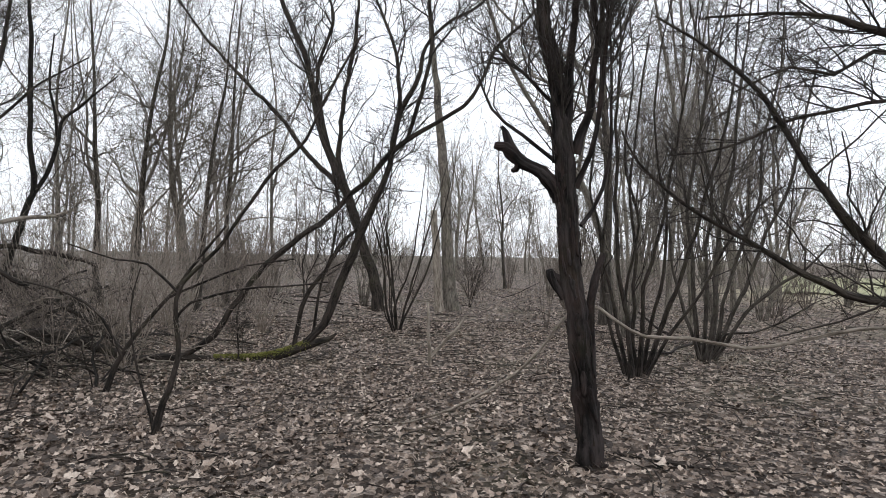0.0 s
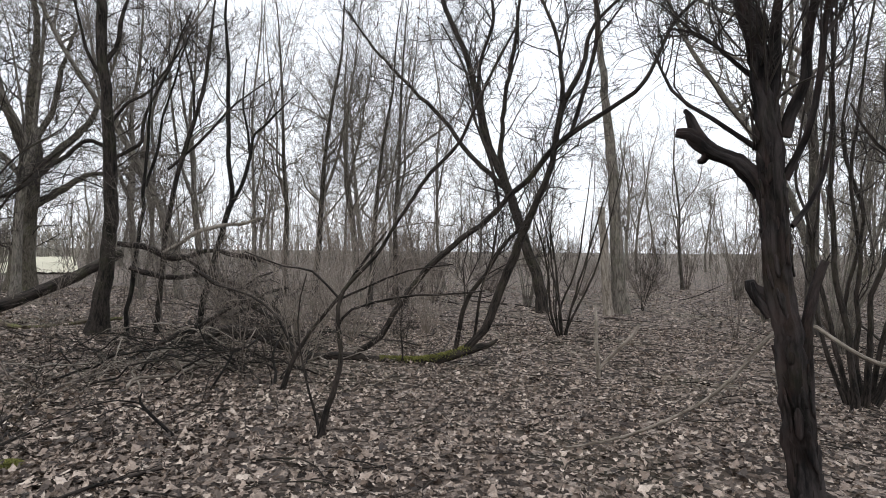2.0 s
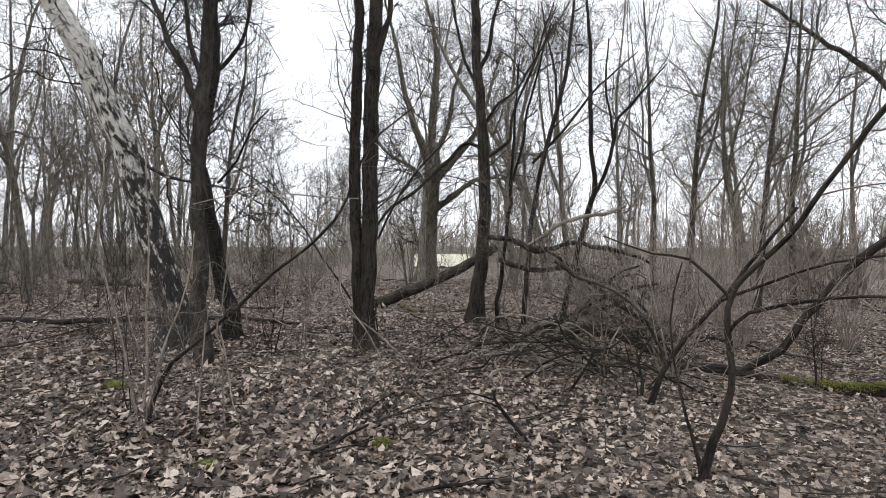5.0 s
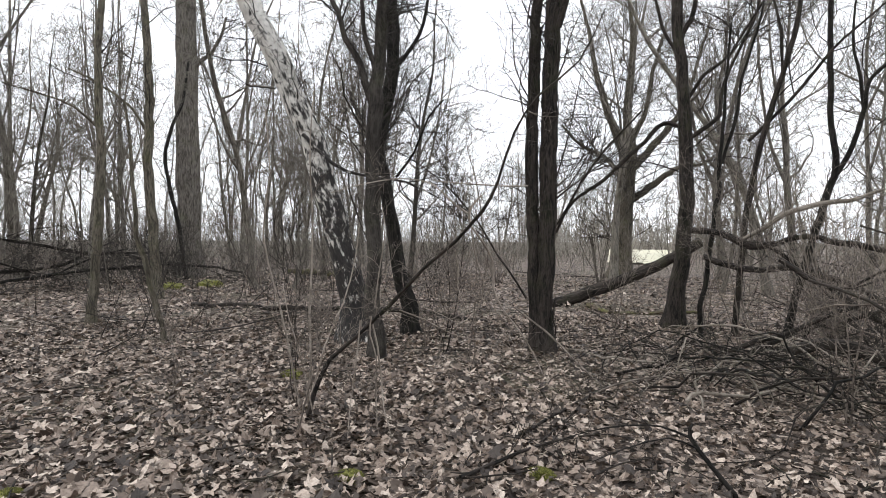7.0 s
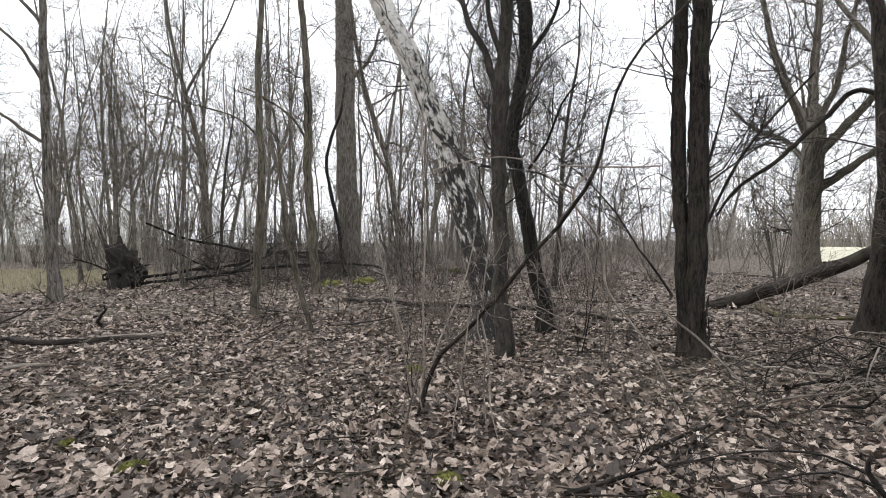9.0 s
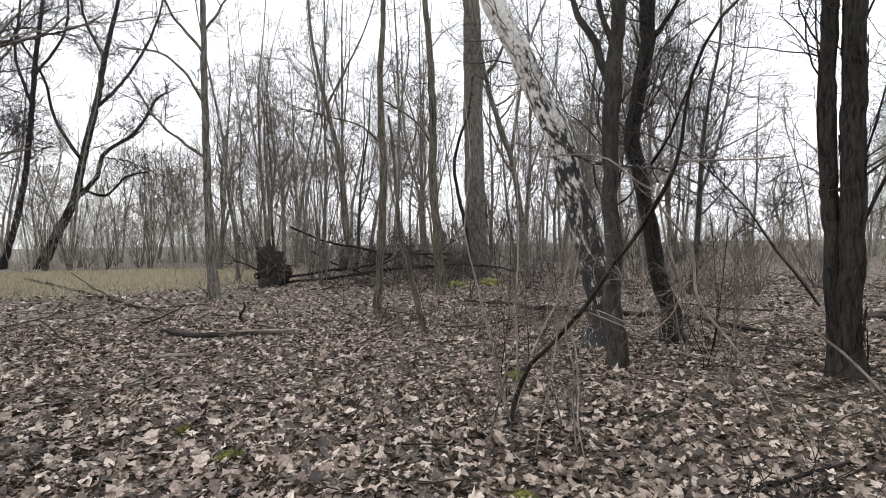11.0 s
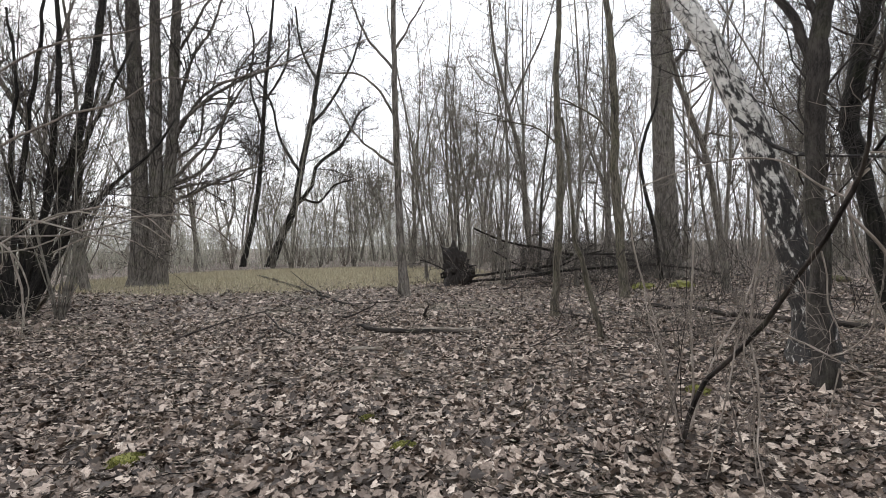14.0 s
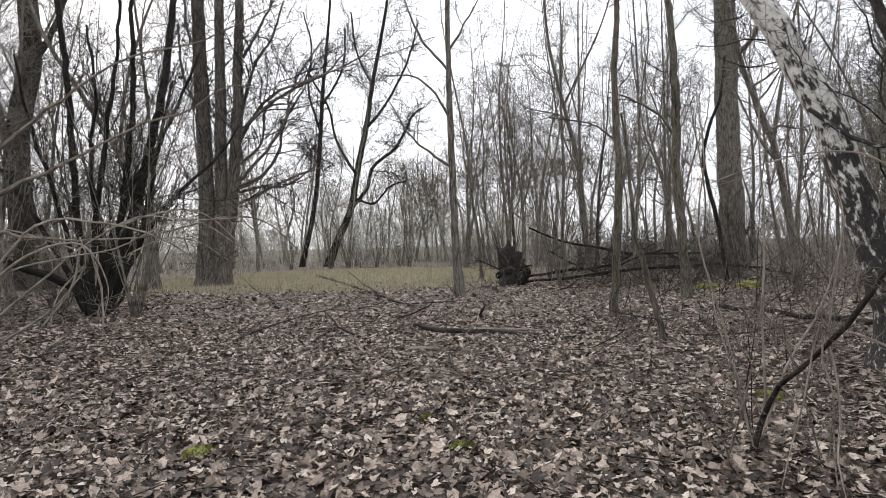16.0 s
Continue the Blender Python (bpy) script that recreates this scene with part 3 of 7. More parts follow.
arch.limb("stem", (-0.67, 7.98, 3.35, 0.0318), (-0.65, 7.98, 3.74, 0.0277), (-0.71, 7.97, 4.29, 0.0237), (-0.86, 7.96, 4.77, 0.0202), (-1.00, 7.96, 5.16, 0.0161), (-1.13, 7.95, 5.71, 0.0101))
arch.limb("stem", (-0.52, 7.98, 3.15, 0.0277), (-0.29, 7.97, 3.98, 0.0277), (-0.21, 7.97, 4.62, 0.0237), (-0.27, 7.96, 5.41, 0.0202), (-0.22, 7.95, 6.2, 0.0121))
arch.limb("stem", (-2.07, 8.02, 0.2, 0.0358), (-1.92, 8.01, 0.88, 0.0318), (-1.65, 8.00, 1.28, 0.0277), (-1.38, 8.00, 1.68, 0.0237), (-1.14, 8.00, 1.92, 0.0181))
arch.limb("side_shoot", (-1.81, 8.02, 0.33, 0.0217), (-1.74, 8.01, 0.88, 0.0181), (-1.57, 8.00, 1.51, 0.0141), (-1.46, 8.00, 2.07, 0.0101))
arch.limb("stem", (-1.46, 7.99, 2.13, 0.0237), (-1.54, 7.99, 2.7, 0.0202), (-1.80, 7.98, 3.33, 0.0181), (-1.93, 7.97, 4.04, 0.0141), (-2.30, 7.96, 4.74, 0.0101))
arch.done(seed=2, n=(16, 7, 4), length=(1.3, 0.6, 0.3), up=0.5, twig=0.0032, start=1, low=0.3)
sap = Growth("sapling", "thin dark sapling bending up in a long diagonal stem", "sapling", bark_brown)
sap.limb("stem", (-2.4, 4.81, -0.01, 0.032), (-2.32, 4.81, 0.26, 0.0264), (-2.22, 4.81, 0.59, 0.0224), (-2.24, 4.8, 0.97, 0.0192), (-2.18, 4.8, 1.26, 0.0168), (-1.82, 4.79, 1.64, 0.0152), (-1.5, 4.79, 2.12, 0.0152), (-1.17, 4.78, 2.48, 0.0136), (-0.9, 4.78, 3.03, 0.0112), (-0.71, 4.77, 3.36, 0.0072))
sap.limb("side_shoot", (-2.24, 4.8, 0.93, 0.0136), (-2.1, 4.8, 1.09, 0.0112), (-1.67, 4.8, 1.21, 0.0096), (-1.34, 4.8, 1.23, 0.0072), (-0.96, 4.8, 1.28, 0.0056))
sap.limb("side_shoot", (-2.2, 4.8, 1.16, 0.0112), (-2.48, 4.8, 1.4, 0.0096), (-2.76, 4.8, 1.44, 0.0072), (-3.15, 4.79, 1.57, 0.0056))
sap.limb("side_shoot", (-2.4, 4.81, -0, 0.0168), (-2.45, 4.81, 0.21, 0.0136), (-2.56, 4.81, 0.54, 0.0096), (-2.61, 4.8, 0.97, 0.0072), (-2.53, 4.8, 1.39, 0.0056))
sap.done(seed=3, n=(7, 4, 3), length=(0.6, 0.35, 0.2), up=0.3, twig=0.0016, twig_material=bark_shoot)
sap2 = Growth("sapling", "thin forked sapling beside the brush pile", "sapling", bark_brown)
sap2.limb("stem", (-3.52, 6, -0.01, 0.0304), (-3.38, 6, 0.36, 0.0264), (-3.14, 5.99, 0.71, 0.0216), (-2.74, 5.99, 1.19, 0.0168), (-2.27, 5.98, 1.79, 0.012))
sap2.limb("side_shoot", (-3.35, 6, 0.42, 0.0192), (-3.56, 5.99, 0.83, 0.0144), (-3.92, 5.99, 1.06, 0.012), (-4.39, 5.99, 1.17, 0.0096))
sap2.limb("side_shoot", (-2.85, 5.99, 1.04, 0.0144), (-2.5, 5.99, 1.2, 0.012), (-2.03, 5.99, 1.38, 0.0096), (-1.56, 5.99, 1.45, 0.0072))
sap2.done(seed=4, n=(7, 4, 3), length=(0.7, 0.4, 0.2), up=0.2, twig=0.0016, twig_material=bark_shoot)
ctree = Growth("leaning_tree", "leaning multi-stemmed tree with dark trunk on the slope", "tree", bark_brown)
ctree.limb("trunk", (-1.66, 15.26, -0.03, 0.1593), (-1.82, 15.25, 0.78, 0.1461), (-2.16, 15.23, 1.83, 0.1258), (-2.61, 15.22, 3.18, 0.1188), (-3.19, 15.2, 4.52, 0.0994), (-3.44, 15.19, 5.57, 0.0862), (-3.76, 15.17, 6.77, 0.073), (-4.38, 15.16, 8.26, 0.0598), (-4.7, 15.14, 9.61, 0.0396))
ctree.limb("limb", (-2.61, 15.22, 3.18, 0.0706), (-3.64, 15.2, 4.14, 0.0598), (-4.48, 15.19, 5.25, 0.054), (-5.55, 15.18, 6.29, 0.0432), (-6.47, 15.17, 7.33, 0.0324), (-7.39, 15.15, 8.52, 0.0216))
ctree.limb("limb", (-2.46, 15.22, 2.73, 0.0706), (-2.81, 15.21, 4.07, 0.0648), (-2.68, 15.19, 5.58, 0.054), (-2.41, 15.17, 7.39, 0.0432), (-2.29, 15.14, 9.2, 0.0274))
ctree.limb("limb", (-2.96, 15.21, 3.92, 0.054), (-3.44, 15.18, 6.17, 0.049), (-3.02, 15.16, 7.83, 0.0382), (-3.5, 15.14, 9.48, 0.0274))
ctree.done(seed=5, n=(22, 8, 4), length=(2.2, 1.0, 0.5), up=0.6, twig=0.0045, low=0.25)
pole = Growth("dead_tree", "tall pale grey dead tree without twigs", "dead tree", bark_wood)
pole.limb("trunk", (0.25, 16.22, -0.02, 0.2112), (0.17, 16.2, 1.09, 0.176), (0.08, 16.19, 2.37, 0.1549), (-0.02, 16.17, 3.96, 0.1338), (-0.16, 16.15, 5.24, 0.1126), (-0.27, 16.14, 6.39, 0.0915), (-0.42, 16.12, 7.8, 0.0704), (-0.58, 16.1, 9.71, 0.0422))
pole.done(seed=6, n=(0, 0, 0))
snag2 = Growth("broken_snag", "short broken grey snag standing on leaf litter", "snag", bark_pale)
snag2.limb("trunk", (-0.07, 15.51, -0.02, 0.1214), (-0.15, 15.5, 1.1, 0.1074), (-0.21, 15.49, 2.02, 0.1012), (-0.25, 15.48, 2.75, 0.0871))
snag2.done(seed=7, n=(0, 0, 0))
fork = Growth("dead_stick", "dead forked stick propped upright in the leaves", "stick", bark_pale)
fork.limb("stick", (-0.16, 8, -0.02, 0.0281), (-0.18, 7.99, 0.43, 0.023), (-0.2, 7.99, 0.87, 0.0173))
fork.limb("prong", (-0.16, 8, 0.1, 0.0281), (0.07, 7.99, 0.32, 0.0252), (0.24, 7.99, 0.52, 0.0252), (0.34, 7.99, 0.68, 0.0173))
fork.done(seed=8, n=(0, 0, 0))
cane = Growth("fallen_branch", "long thin pale branch bowing over the leaf litter", "branch", bark_pale)
cane.limb("branch", (-0.49, 5.07, -0.01, 0.0096), (-0.1, 5.02, 0.11, 0.0096), (0.24, 4.97, 0.26, 0.012), (0.57, 4.86, 0.49, 0.0112), (0.81, 4.86, 0.7, 0.0136), (0.97, 4.86, 0.95, 0.0136), (1.06, 4.86, 1.04, 0.0136), (1.19, 4.86, 1.09, 0.0136), (1.33, 4.86, 1.08, 0.0152), (1.52, 4.86, 0.96, 0.0152), (1.72, 4.86, 0.85, 0.0152), (2.1, 4.86, 0.84, 0.0152), (2.58, 4.86, 0.77, 0.0152), (2.96, 4.86, 0.82, 0.0152), (3.34, 4.86, 0.91, 0.0152), (3.76, 4.86, 0.98, 0.0136), (4.3, 4.86, 1.07, 0.0112))
cane.done(seed=9, n=(3, 2, 0), length=(0.3, 0.15, 0.1), up=0.0, twig=0.0018)
rtree = Growth("spreading_tree", "old tree with long low limbs spreading over the ground", "tree", bark_brown)
rtree.limb("trunk", (4.34, 4.32, -0.06, 0.2059), (4.29, 4.31, 0.53, 0.1866), (4.24, 4.31, 1.13, 0.1795), (4.27, 4.3, 1.81, 0.1681), (4.3, 4.29, 2.66, 0.1496), (4.37, 4.28, 3.51, 0.1311), (4.4, 4.27, 4.36, 0.1118), (4.38, 4.25, 5.63, 0.0748))
rtree.limb("limb", (4.26, 4.31, 1, 0.0612), (3.81, 4.31, 1.11, 0.0396), (3.33, 4.3, 1.22, 0.0338), (2.96, 4.3, 1.33, 0.0274), (2.7, 4.3, 1.41, 0.0245), (2.36, 4.3, 1.61, 0.0202), (1.97, 4.3, 1.84, 0.0151), (1.67, 4.29, 2.04, 0.0122), (1.46, 4.29, 2.23, 0.0094), (1.33, 4.29, 2.48, 0.0058))
rtree.limb("limb", (4.36, 4.41, 0.95, 0.0691), (3.72, 4.4, 1.28, 0.0504), (3.41, 4.4, 1.54, 0.0425), (3.11, 4.4, 1.82, 0.036), (2.88, 4.39, 2.14, 0.0266), (2.62, 4.39, 2.55, 0.0216), (2.35, 4.38, 2.87, 0.0173), (2, 4.38, 3.15, 0.0122), (1.6, 4.38, 3.38, 0.0079))
rtree.limb("limb", (4.29, 4.28, 2.87, 0.0461), (3.61, 4.28, 3.07, 0.0302), (3.3, 4.28, 3.24, 0.0274), (3.01, 4.28, 3.31, 0.0259), (2.88, 4.28, 3.35, 0.018), (2.54, 4.28, 3.39, 0.0122), (1.95, 4.28, 3.34, 0.0079))
rtree.limb("limb", (4.46, 4.49, 2.44, 0.0353), (3.96, 4.49, 2.75, 0.0223), (3.46, 4.49, 2.79, 0.0158), (3.07, 4.49, 2.71, 0.0144), (2.68, 4.49, 2.62, 0.013), (2.19, 4.49, 2.4, 0.0094), (1.75, 4.49, 2.33, 0.0065))
rtree.limb("limb", (3.65, 4.28, 3.03, 0.0216), (3.23, 4.28, 3.11, 0.0166), (2.93, 4.28, 2.93, 0.0122), (2.59, 4.28, 2.97, 0.0094), (2.17, 4.29, 2.79, 0.0058))
rtree.done(seed=10, n=(26, 6, 4), length=(1.0, 0.45, 0.22), up=0.3, twig=0.002, start=1, low=0.15)
gtree = Growth("leaning_tree", "dark leaning tree with a flared reddish base", "tree", bark_brown)
gtree.limb("trunk", (-9.37, 8.97, -0.04, 0.1826), (-9.34, 9.02, 0.56, 0.1529), (-9.27, 9.09, 1.27, 0.1305), (-9.24, 9.13, 1.97, 0.1229), (-9.23, 9.13, 2.77, 0.1227), (-9.26, 9.10, 3.47, 0.1156), (-9.29, 9.07, 4.28, 0.1012), (-9.33, 9.02, 4.99, 0.0941), (-9.35, 9.00, 5.79, 0.0941), (-9.38, 8.97, 7.79, 0.0723), (-9.44, 8.90, 10.00, 0.0289))
gtree.limb("limb", (-9.31, 9.05, 3.53, 0.0398), (-9.52, 8.80, 3.60, 0.0403), (-9.77, 8.51, 3.22, 0.0372), (-10.10, 8.14, 2.72, 0.0341), (-10.57, 7.59, 2.21, 0.0272), (-10.75, 7.39, 1.78, 0.0157))
gtree.limb("limb", (-9.20, 9.17, 3.32, 0.0396), (-8.95, 9.46, 3.64, 0.0355), (-8.81, 9.62, 4.40, 0.0281), (-8.59, 9.88, 5.23, 0.0243), (-8.48, 10.00, 5.78, 0.0206), (-8.32, 10.18, 6.49, 0.0136))
gtree.limb("limb", (-9.32, 9.04, 5.13, 0.0542), (-9.20, 9.18, 5.55, 0.0431), (-9.11, 9.27, 6.13, 0.0357), (-8.94, 9.47, 7.45, 0.0212))
gtree.limb("limb", (-9.29, 9.07, 3.88, 0.0325), (-9.10, 9.29, 4.35, 0.0286), (-8.81, 9.62, 4.74, 0.0246), (-8.53, 9.94, 5.41, 0.0207), (-8.32, 10.19, 6.02, 0.0136))
gtree.limb("limb", (-9.34, 9.01, 4.79, 0.0362), (-9.53, 8.79, 5.43, 0.0293), (-9.66, 8.64, 6.37, 0.0221), (-9.86, 8.41, 7.55, 0.0149))
gtree.done(seed=11, n=(11, 6, 4), length=(1.8, 0.8, 0.4), up=0.4, twig=0.004, low=0.25)
ftree = Growth("twin_trunk_tree", "dark fluted tree with two trunks grown together", "tree", bark_brown)
ftree.limb("trunk", (-7.79, 5.52, 0.01, 0.1307), (-7.79, 5.53, 0.48, 0.1142), (-7.79, 5.53, 1.31, 0.1086), (-7.78, 5.54, 2.44, 0.1084), (-7.77, 5.56, 3.56, 0.1027), (-7.75, 5.60, 4.68, 0.0970), (-7.72, 5.65, 5.79, 0.0806), (-7.69, 5.70, 7.11, 0.0482))
ftree.limb("trunk", (-7.89, 5.45, 0.03, 0.1044), (-7.90, 5.43, 0.47, 0.0879), (-7.91, 5.40, 1.31, 0.0850), (-7.93, 5.38, 2.45, 0.0822), (-7.92, 5.39, 3.59, 0.0765), (-7.90, 5.42, 4.71, 0.0681), (-7.93, 5.38, 5.85, 0.0517), (-7.95, 5.34, 7.20, 0.0272))
ftree.limb("limb", (-7.67, 5.61, 4.29, 0.0487), (-7.53, 5.73, 4.93, 0.0378), (-7.47, 5.79, 5.75, 0.0290), (-7.35, 5.90, 6.88, 0.0175))
ftree.limb("limb", (-7.49, 5.50, 1.6, 0.0175), (-7.08, 5.60, 2.22, 0.0147), (-6.71, 5.80, 2.66, 0.0126), (-6.40, 5.95, 2.95, 0.0082))
ftree.limb("side_shoot", (-7.78, 5.23, 0.73, 0.0154), (-7.98, 4.92, 1.29, 0.0126), (-8.22, 4.56, 1.92, 0.0104), (-8.68, 4.15, 2.46, 0.0082), (-9.19, 3.68, 2.85, 0.0065))
ftree.done(seed=12, n=(20, 8, 4), length=(1.6, 0.7, 0.35), up=0.4, twig=0.003, craggy=0.09, low=0.25)
ttree = Growth("forked_tree", "dark brown smooth tree forking above head height", "tree", bark_smooth)
ttree.limb("trunk", (-8.05, 3.26, -0.05, 0.1125), (-8.06, 3.24, 0.49, 0.1026), (-8.06, 3.24, 1.31, 0.0927), (-8.06, 3.23, 2.05, 0.0877), (-8.06, 3.24, 2.72, 0.0876), (-8.06, 3.25, 3.16, 0.0972), (-8.05, 3.30, 3.66, 0.0776), (-8.04, 3.33, 4.27, 0.0727), (-8.03, 3.39, 5.06, 0.0580), (-8.02, 3.46, 6.25, 0.0289))
ttree.limb("limb", (-8.06, 3.23, 3.14, 0.0535), (-8.08, 3.10, 3.54, 0.0438), (-8.10, 2.95, 3.88, 0.0390), (-8.13, 2.79, 4.29, 0.0318), (-8.17, 2.56, 5.05, 0.0220), (-8.20, 2.36, 5.81, 0.0123))
ttree.limb("limb", (-8.05, 3.27, 3.57, 0.0388), (-8.07, 3.14, 3.94, 0.0316), (-8.08, 3.10, 4.28, 0.0267), (-8.09, 3.02, 4.89, 0.0194), (-8.10, 2.99, 5.63, 0.0121))
ttree.done(seed=13, n=(18, 8, 4), length=(1.6, 0.7, 0.35), up=0.4, twig=0.003, low=0.3)
t2tree = Growth("crooked_tree", "slender black crooked tree beside the birch", "tree", bark_dark)
t2tree.limb("trunk", (-9.85, 4.25, -0.03, 0.1427), (-9.88, 4.15, 0.59, 0.1243), (-9.91, 4.01, 1.28, 0.1121), (-9.93, 3.93, 1.88, 0.1059), (-9.96, 3.81, 2.41, 0.1061), (-9.98, 3.73, 3.01, 0.1062), (-9.95, 3.84, 3.61, 0.1027), (-9.93, 3.94, 4.21, 0.1024), (-9.93, 3.93, 4.73, 0.1055), (-9.93, 3.90, 5.07, 0.1055), (-9.91, 3.99, 6.34, 0.0803), (-9.89, 4.08, 7.86, 0.0369))
t2tree.limb("limb", (-9.93, 3.94, 4.21, 0.0435), (-9.86, 4.19, 4.54, 0.0339), (-9.81, 4.40, 4.94, 0.0276), (-9.78, 4.52, 5.69, 0.0184))
t2tree.limb("limb", (-9.6, 3.92, 2.46, 0.0209), (-9.24, 4.11, 2.77, 0.018), (-9.06, 4.27, 3.27, 0.0151), (-8.77, 4.4, 3.49, 0.0086))
t2tree.done(seed=14, n=(20, 8, 4), length=(1.6, 0.7, 0.35), up=0.4, twig=0.003, low=0.3)
birch = Growth("birch_tree", "leaning white birch with black fissured base", "tree", bark_birch)
birch.limb("trunk", (-9.63, 3.31, 0.02, 0.2379), (-9.63, 3.26, 0.62, 0.2089), (-9.65, 3.09, 1.37, 0.1945), (-9.68, 2.87, 2.21, 0.1873), (-9.70, 2.65, 2.96, 0.1802), (-9.73, 2.40, 3.55, 0.1731), (-9.76, 2.16, 4.13, 0.1696), (-9.78, 1.95, 4.56, 0.1625), (-9.80, 1.77, 4.98, 0.1590), (-9.86, 1.21, 6.24, 0.1303), (-9.94, 0.56, 8.18, 0.0652))
birch.limb("limb", (-9.44, 2.5, 3, 0.0295), (-9.34, 2.9, 2.59, 0.0238), (-9.22, 3.38, 2.42, 0.0209), (-9.08, 3.93, 2.34, 0.018), (-8.96, 4.41, 2.1, 0.0115))
birch.done(seed=15, n=(14, 6, 4), length=(1.4, 0.7, 0.4), up=-0.1, twig=0.003)
big = Growth("tall_tree", "tall straight grey tree with ridged bark", "tree", bark_ash)
big.limb("trunk", (-25.55, -0.42, -0.04, 0.5390), (-25.57, -0.41, 0.96, 0.4595), (-25.61, -0.44, 3.14, 0.4393), (-25.66, -0.50, 5.32, 0.4191), (-25.70, -0.53, 7.5, 0.3990), (-25.73, -0.52, 9.68, 0.3789), (-25.78, -0.56, 12.51, 0.3396), (-25.84, -0.60, 16.22, 0.2791), (-25.92, -0.69, 19.93, 0.1400))
big.limb("limb", (-25.67, -0.40, 8.15, 0.0981), (-25.51, 0.32, 8.81, 0.0734), (-25.41, 0.75, 9.46, 0.0569), (-25.37, 0.96, 10.33, 0.0412))
big.done(seed=16, n=(18, 8, 4), length=(3.0, 1.4, 0.7), up=0.4, twig=0.006)
dark = Growth("crooked_tree", "thin black crooked tree behind the tall grey one", "tree", bark_dark)
dark.limb("trunk", (-23.44, -0.31, 0.07, 0.0705), (-23.42, -0.47, 1.16, 0.0703), (-23.41, -0.55, 1.92, 0.0703), (-23.39, -0.71, 2.67, 0.0701), (-23.36, -0.91, 3.75, 0.0622), (-23.35, -0.99, 4.50, 0.0621), (-23.38, -0.77, 5.48, 0.0544), (-23.42, -0.42, 6.46, 0.0468), (-23.45, -0.24, 7.87, 0.0312))
dark.done(seed=17, n=(5, 6, 4), length=(1.6, 0.8, 0.4), up=0.4)
thina = Growth("slender_tree", "slender grey-brown young tree", "tree", bark_olive)
thina.limb("trunk", (-12.28, -0.80, -0.01, 0.0797), (-12.29, -0.76, 0.76, 0.0705), (-12.28, -0.68, 1.73, 0.0751), (-12.28, -0.64, 2.69, 0.0659), (-12.31, -0.67, 3.66, 0.0622), (-12.33, -0.69, 4.62, 0.0576), (-12.33, -0.64, 5.59, 0.0530), (-12.33, -0.59, 6.55, 0.0439), (-12.33, -0.49, 8.49, 0.0219))
thina.limb("limb", (-12.30, -0.65, 3.37, 0.0255), (-12.41, -1.07, 3.76, 0.0180), (-12.53, -1.54, 3.95, 0.0142), (-12.69, -2.20, 4.14, 0.0105))
thina.done(seed=18, n=(6, 7, 5), length=(1.3, 0.6, 0.35), up=0.5)
thinb = Growth("slender_tree", "slender straight olive-grey young tree", "tree", bark_olive)
thinb.limb("trunk", (-17.12, -0.40, -0.01, 0.1303), (-17.16, -0.47, 1.14, 0.1174), (-17.21, -0.59, 2.55, 0.1174), (-17.24, -0.63, 3.96, 0.1109), (-17.26, -0.62, 5.37, 0.1044), (-17.30, -0.68, 6.78, 0.0915), (-17.35, -0.81, 8.32, 0.0785), (-17.44, -1.01, 11, 0.0453))
thinb.limb("limb", (-17.24, -0.60, 4.1, 0.0371), (-17.35, -1.03, 4.8, 0.0317), (-17.53, -1.71, 5.37, 0.0265), (-17.74, -2.53, 5.79, 0.0159))
thinb.done(seed=19, n=(6, 7, 5), length=(1.8, 0.9, 0.45), up=0.5)
thinc = Growth("sapling", "thin pale sapling curving out of the leaves", "sapling", bark_olive)
thinc.limb("stem", (-10.15, 0.6, -0.01, 0.0432), (-10.11, 0.52, 0.53, 0.0432), (-10.03, 0.39, 1.2, 0.04), (-9.96, 0.3, 1.54, 0.0304), (-9.93, 0.25, 2.54, 0.0232), (-9.88, 0.16, 3.38, 0.0168))
thinc.done(seed=20, n=(6, 5, 3), length=(0.7, 0.35, 0.2), up=0.4)
lean = Growth("leaning_sapling", "dark leaning sapling with drooping pale side shoots", "sapling", bark_brown)
lean.limb("stem", (-5.80, 2.21, -0.01, 0.0215), (-5.79, 2.27, 0.22, 0.0186), (-5.71, 2.39, 0.50, 0.0166), (-5.46, 2.58, 0.74, 0.0149), (-5.17, 2.74, 0.99, 0.0147), (-4.73, 2.88, 1.29, 0.0131), (-4.34, 2.98, 1.48, 0.0110), (-4.07, 3.04, 1.66, 0.0104), (-3.92, 3.06, 1.82, 0.0082), (-3.71, 3.07, 2.04, 0.0065), (-3.60, 3.13, 2.21, 0.0061), (-3.50, 3.31, 2.38, 0.0044), (-3.47, 3.44, 2.64, 0.0027))
lean.limb("shoot", (-6.04, 2.19, -0.06, 0.0125), (-6.01, 2.12, 0.35, 0.0099), (-5.96, 2.02, 0.91, 0.0086), (-5.89, 1.87, 1.51, 0.0073), (-5.92, 1.93, 2.03, 0.0059), (-5.90, 1.88, 2.54, 0.0040))
lean.limb("shoot", (-6.05, 2.21, -0.06, 0.0125), (-6.08, 2.26, 0.34, 0.0112), (-6.08, 2.26, 0.9, 0.0099), (-6.10, 2.29, 1.5, 0.0073), (-6.10, 2.26, 2.19, 0.0059), (-6.12, 2.30, 2.79, 0.0040))
lean.limb("shoot", (-6.00, 2.23, -0.03, 0.0112), (-6.14, 2.39, 0.56, 0.0086), (-6.30, 2.58, 0.89, 0.0073), (-6.43, 2.72, 1.32, 0.0059), (-6.53, 2.78, 1.63, 0.0046))
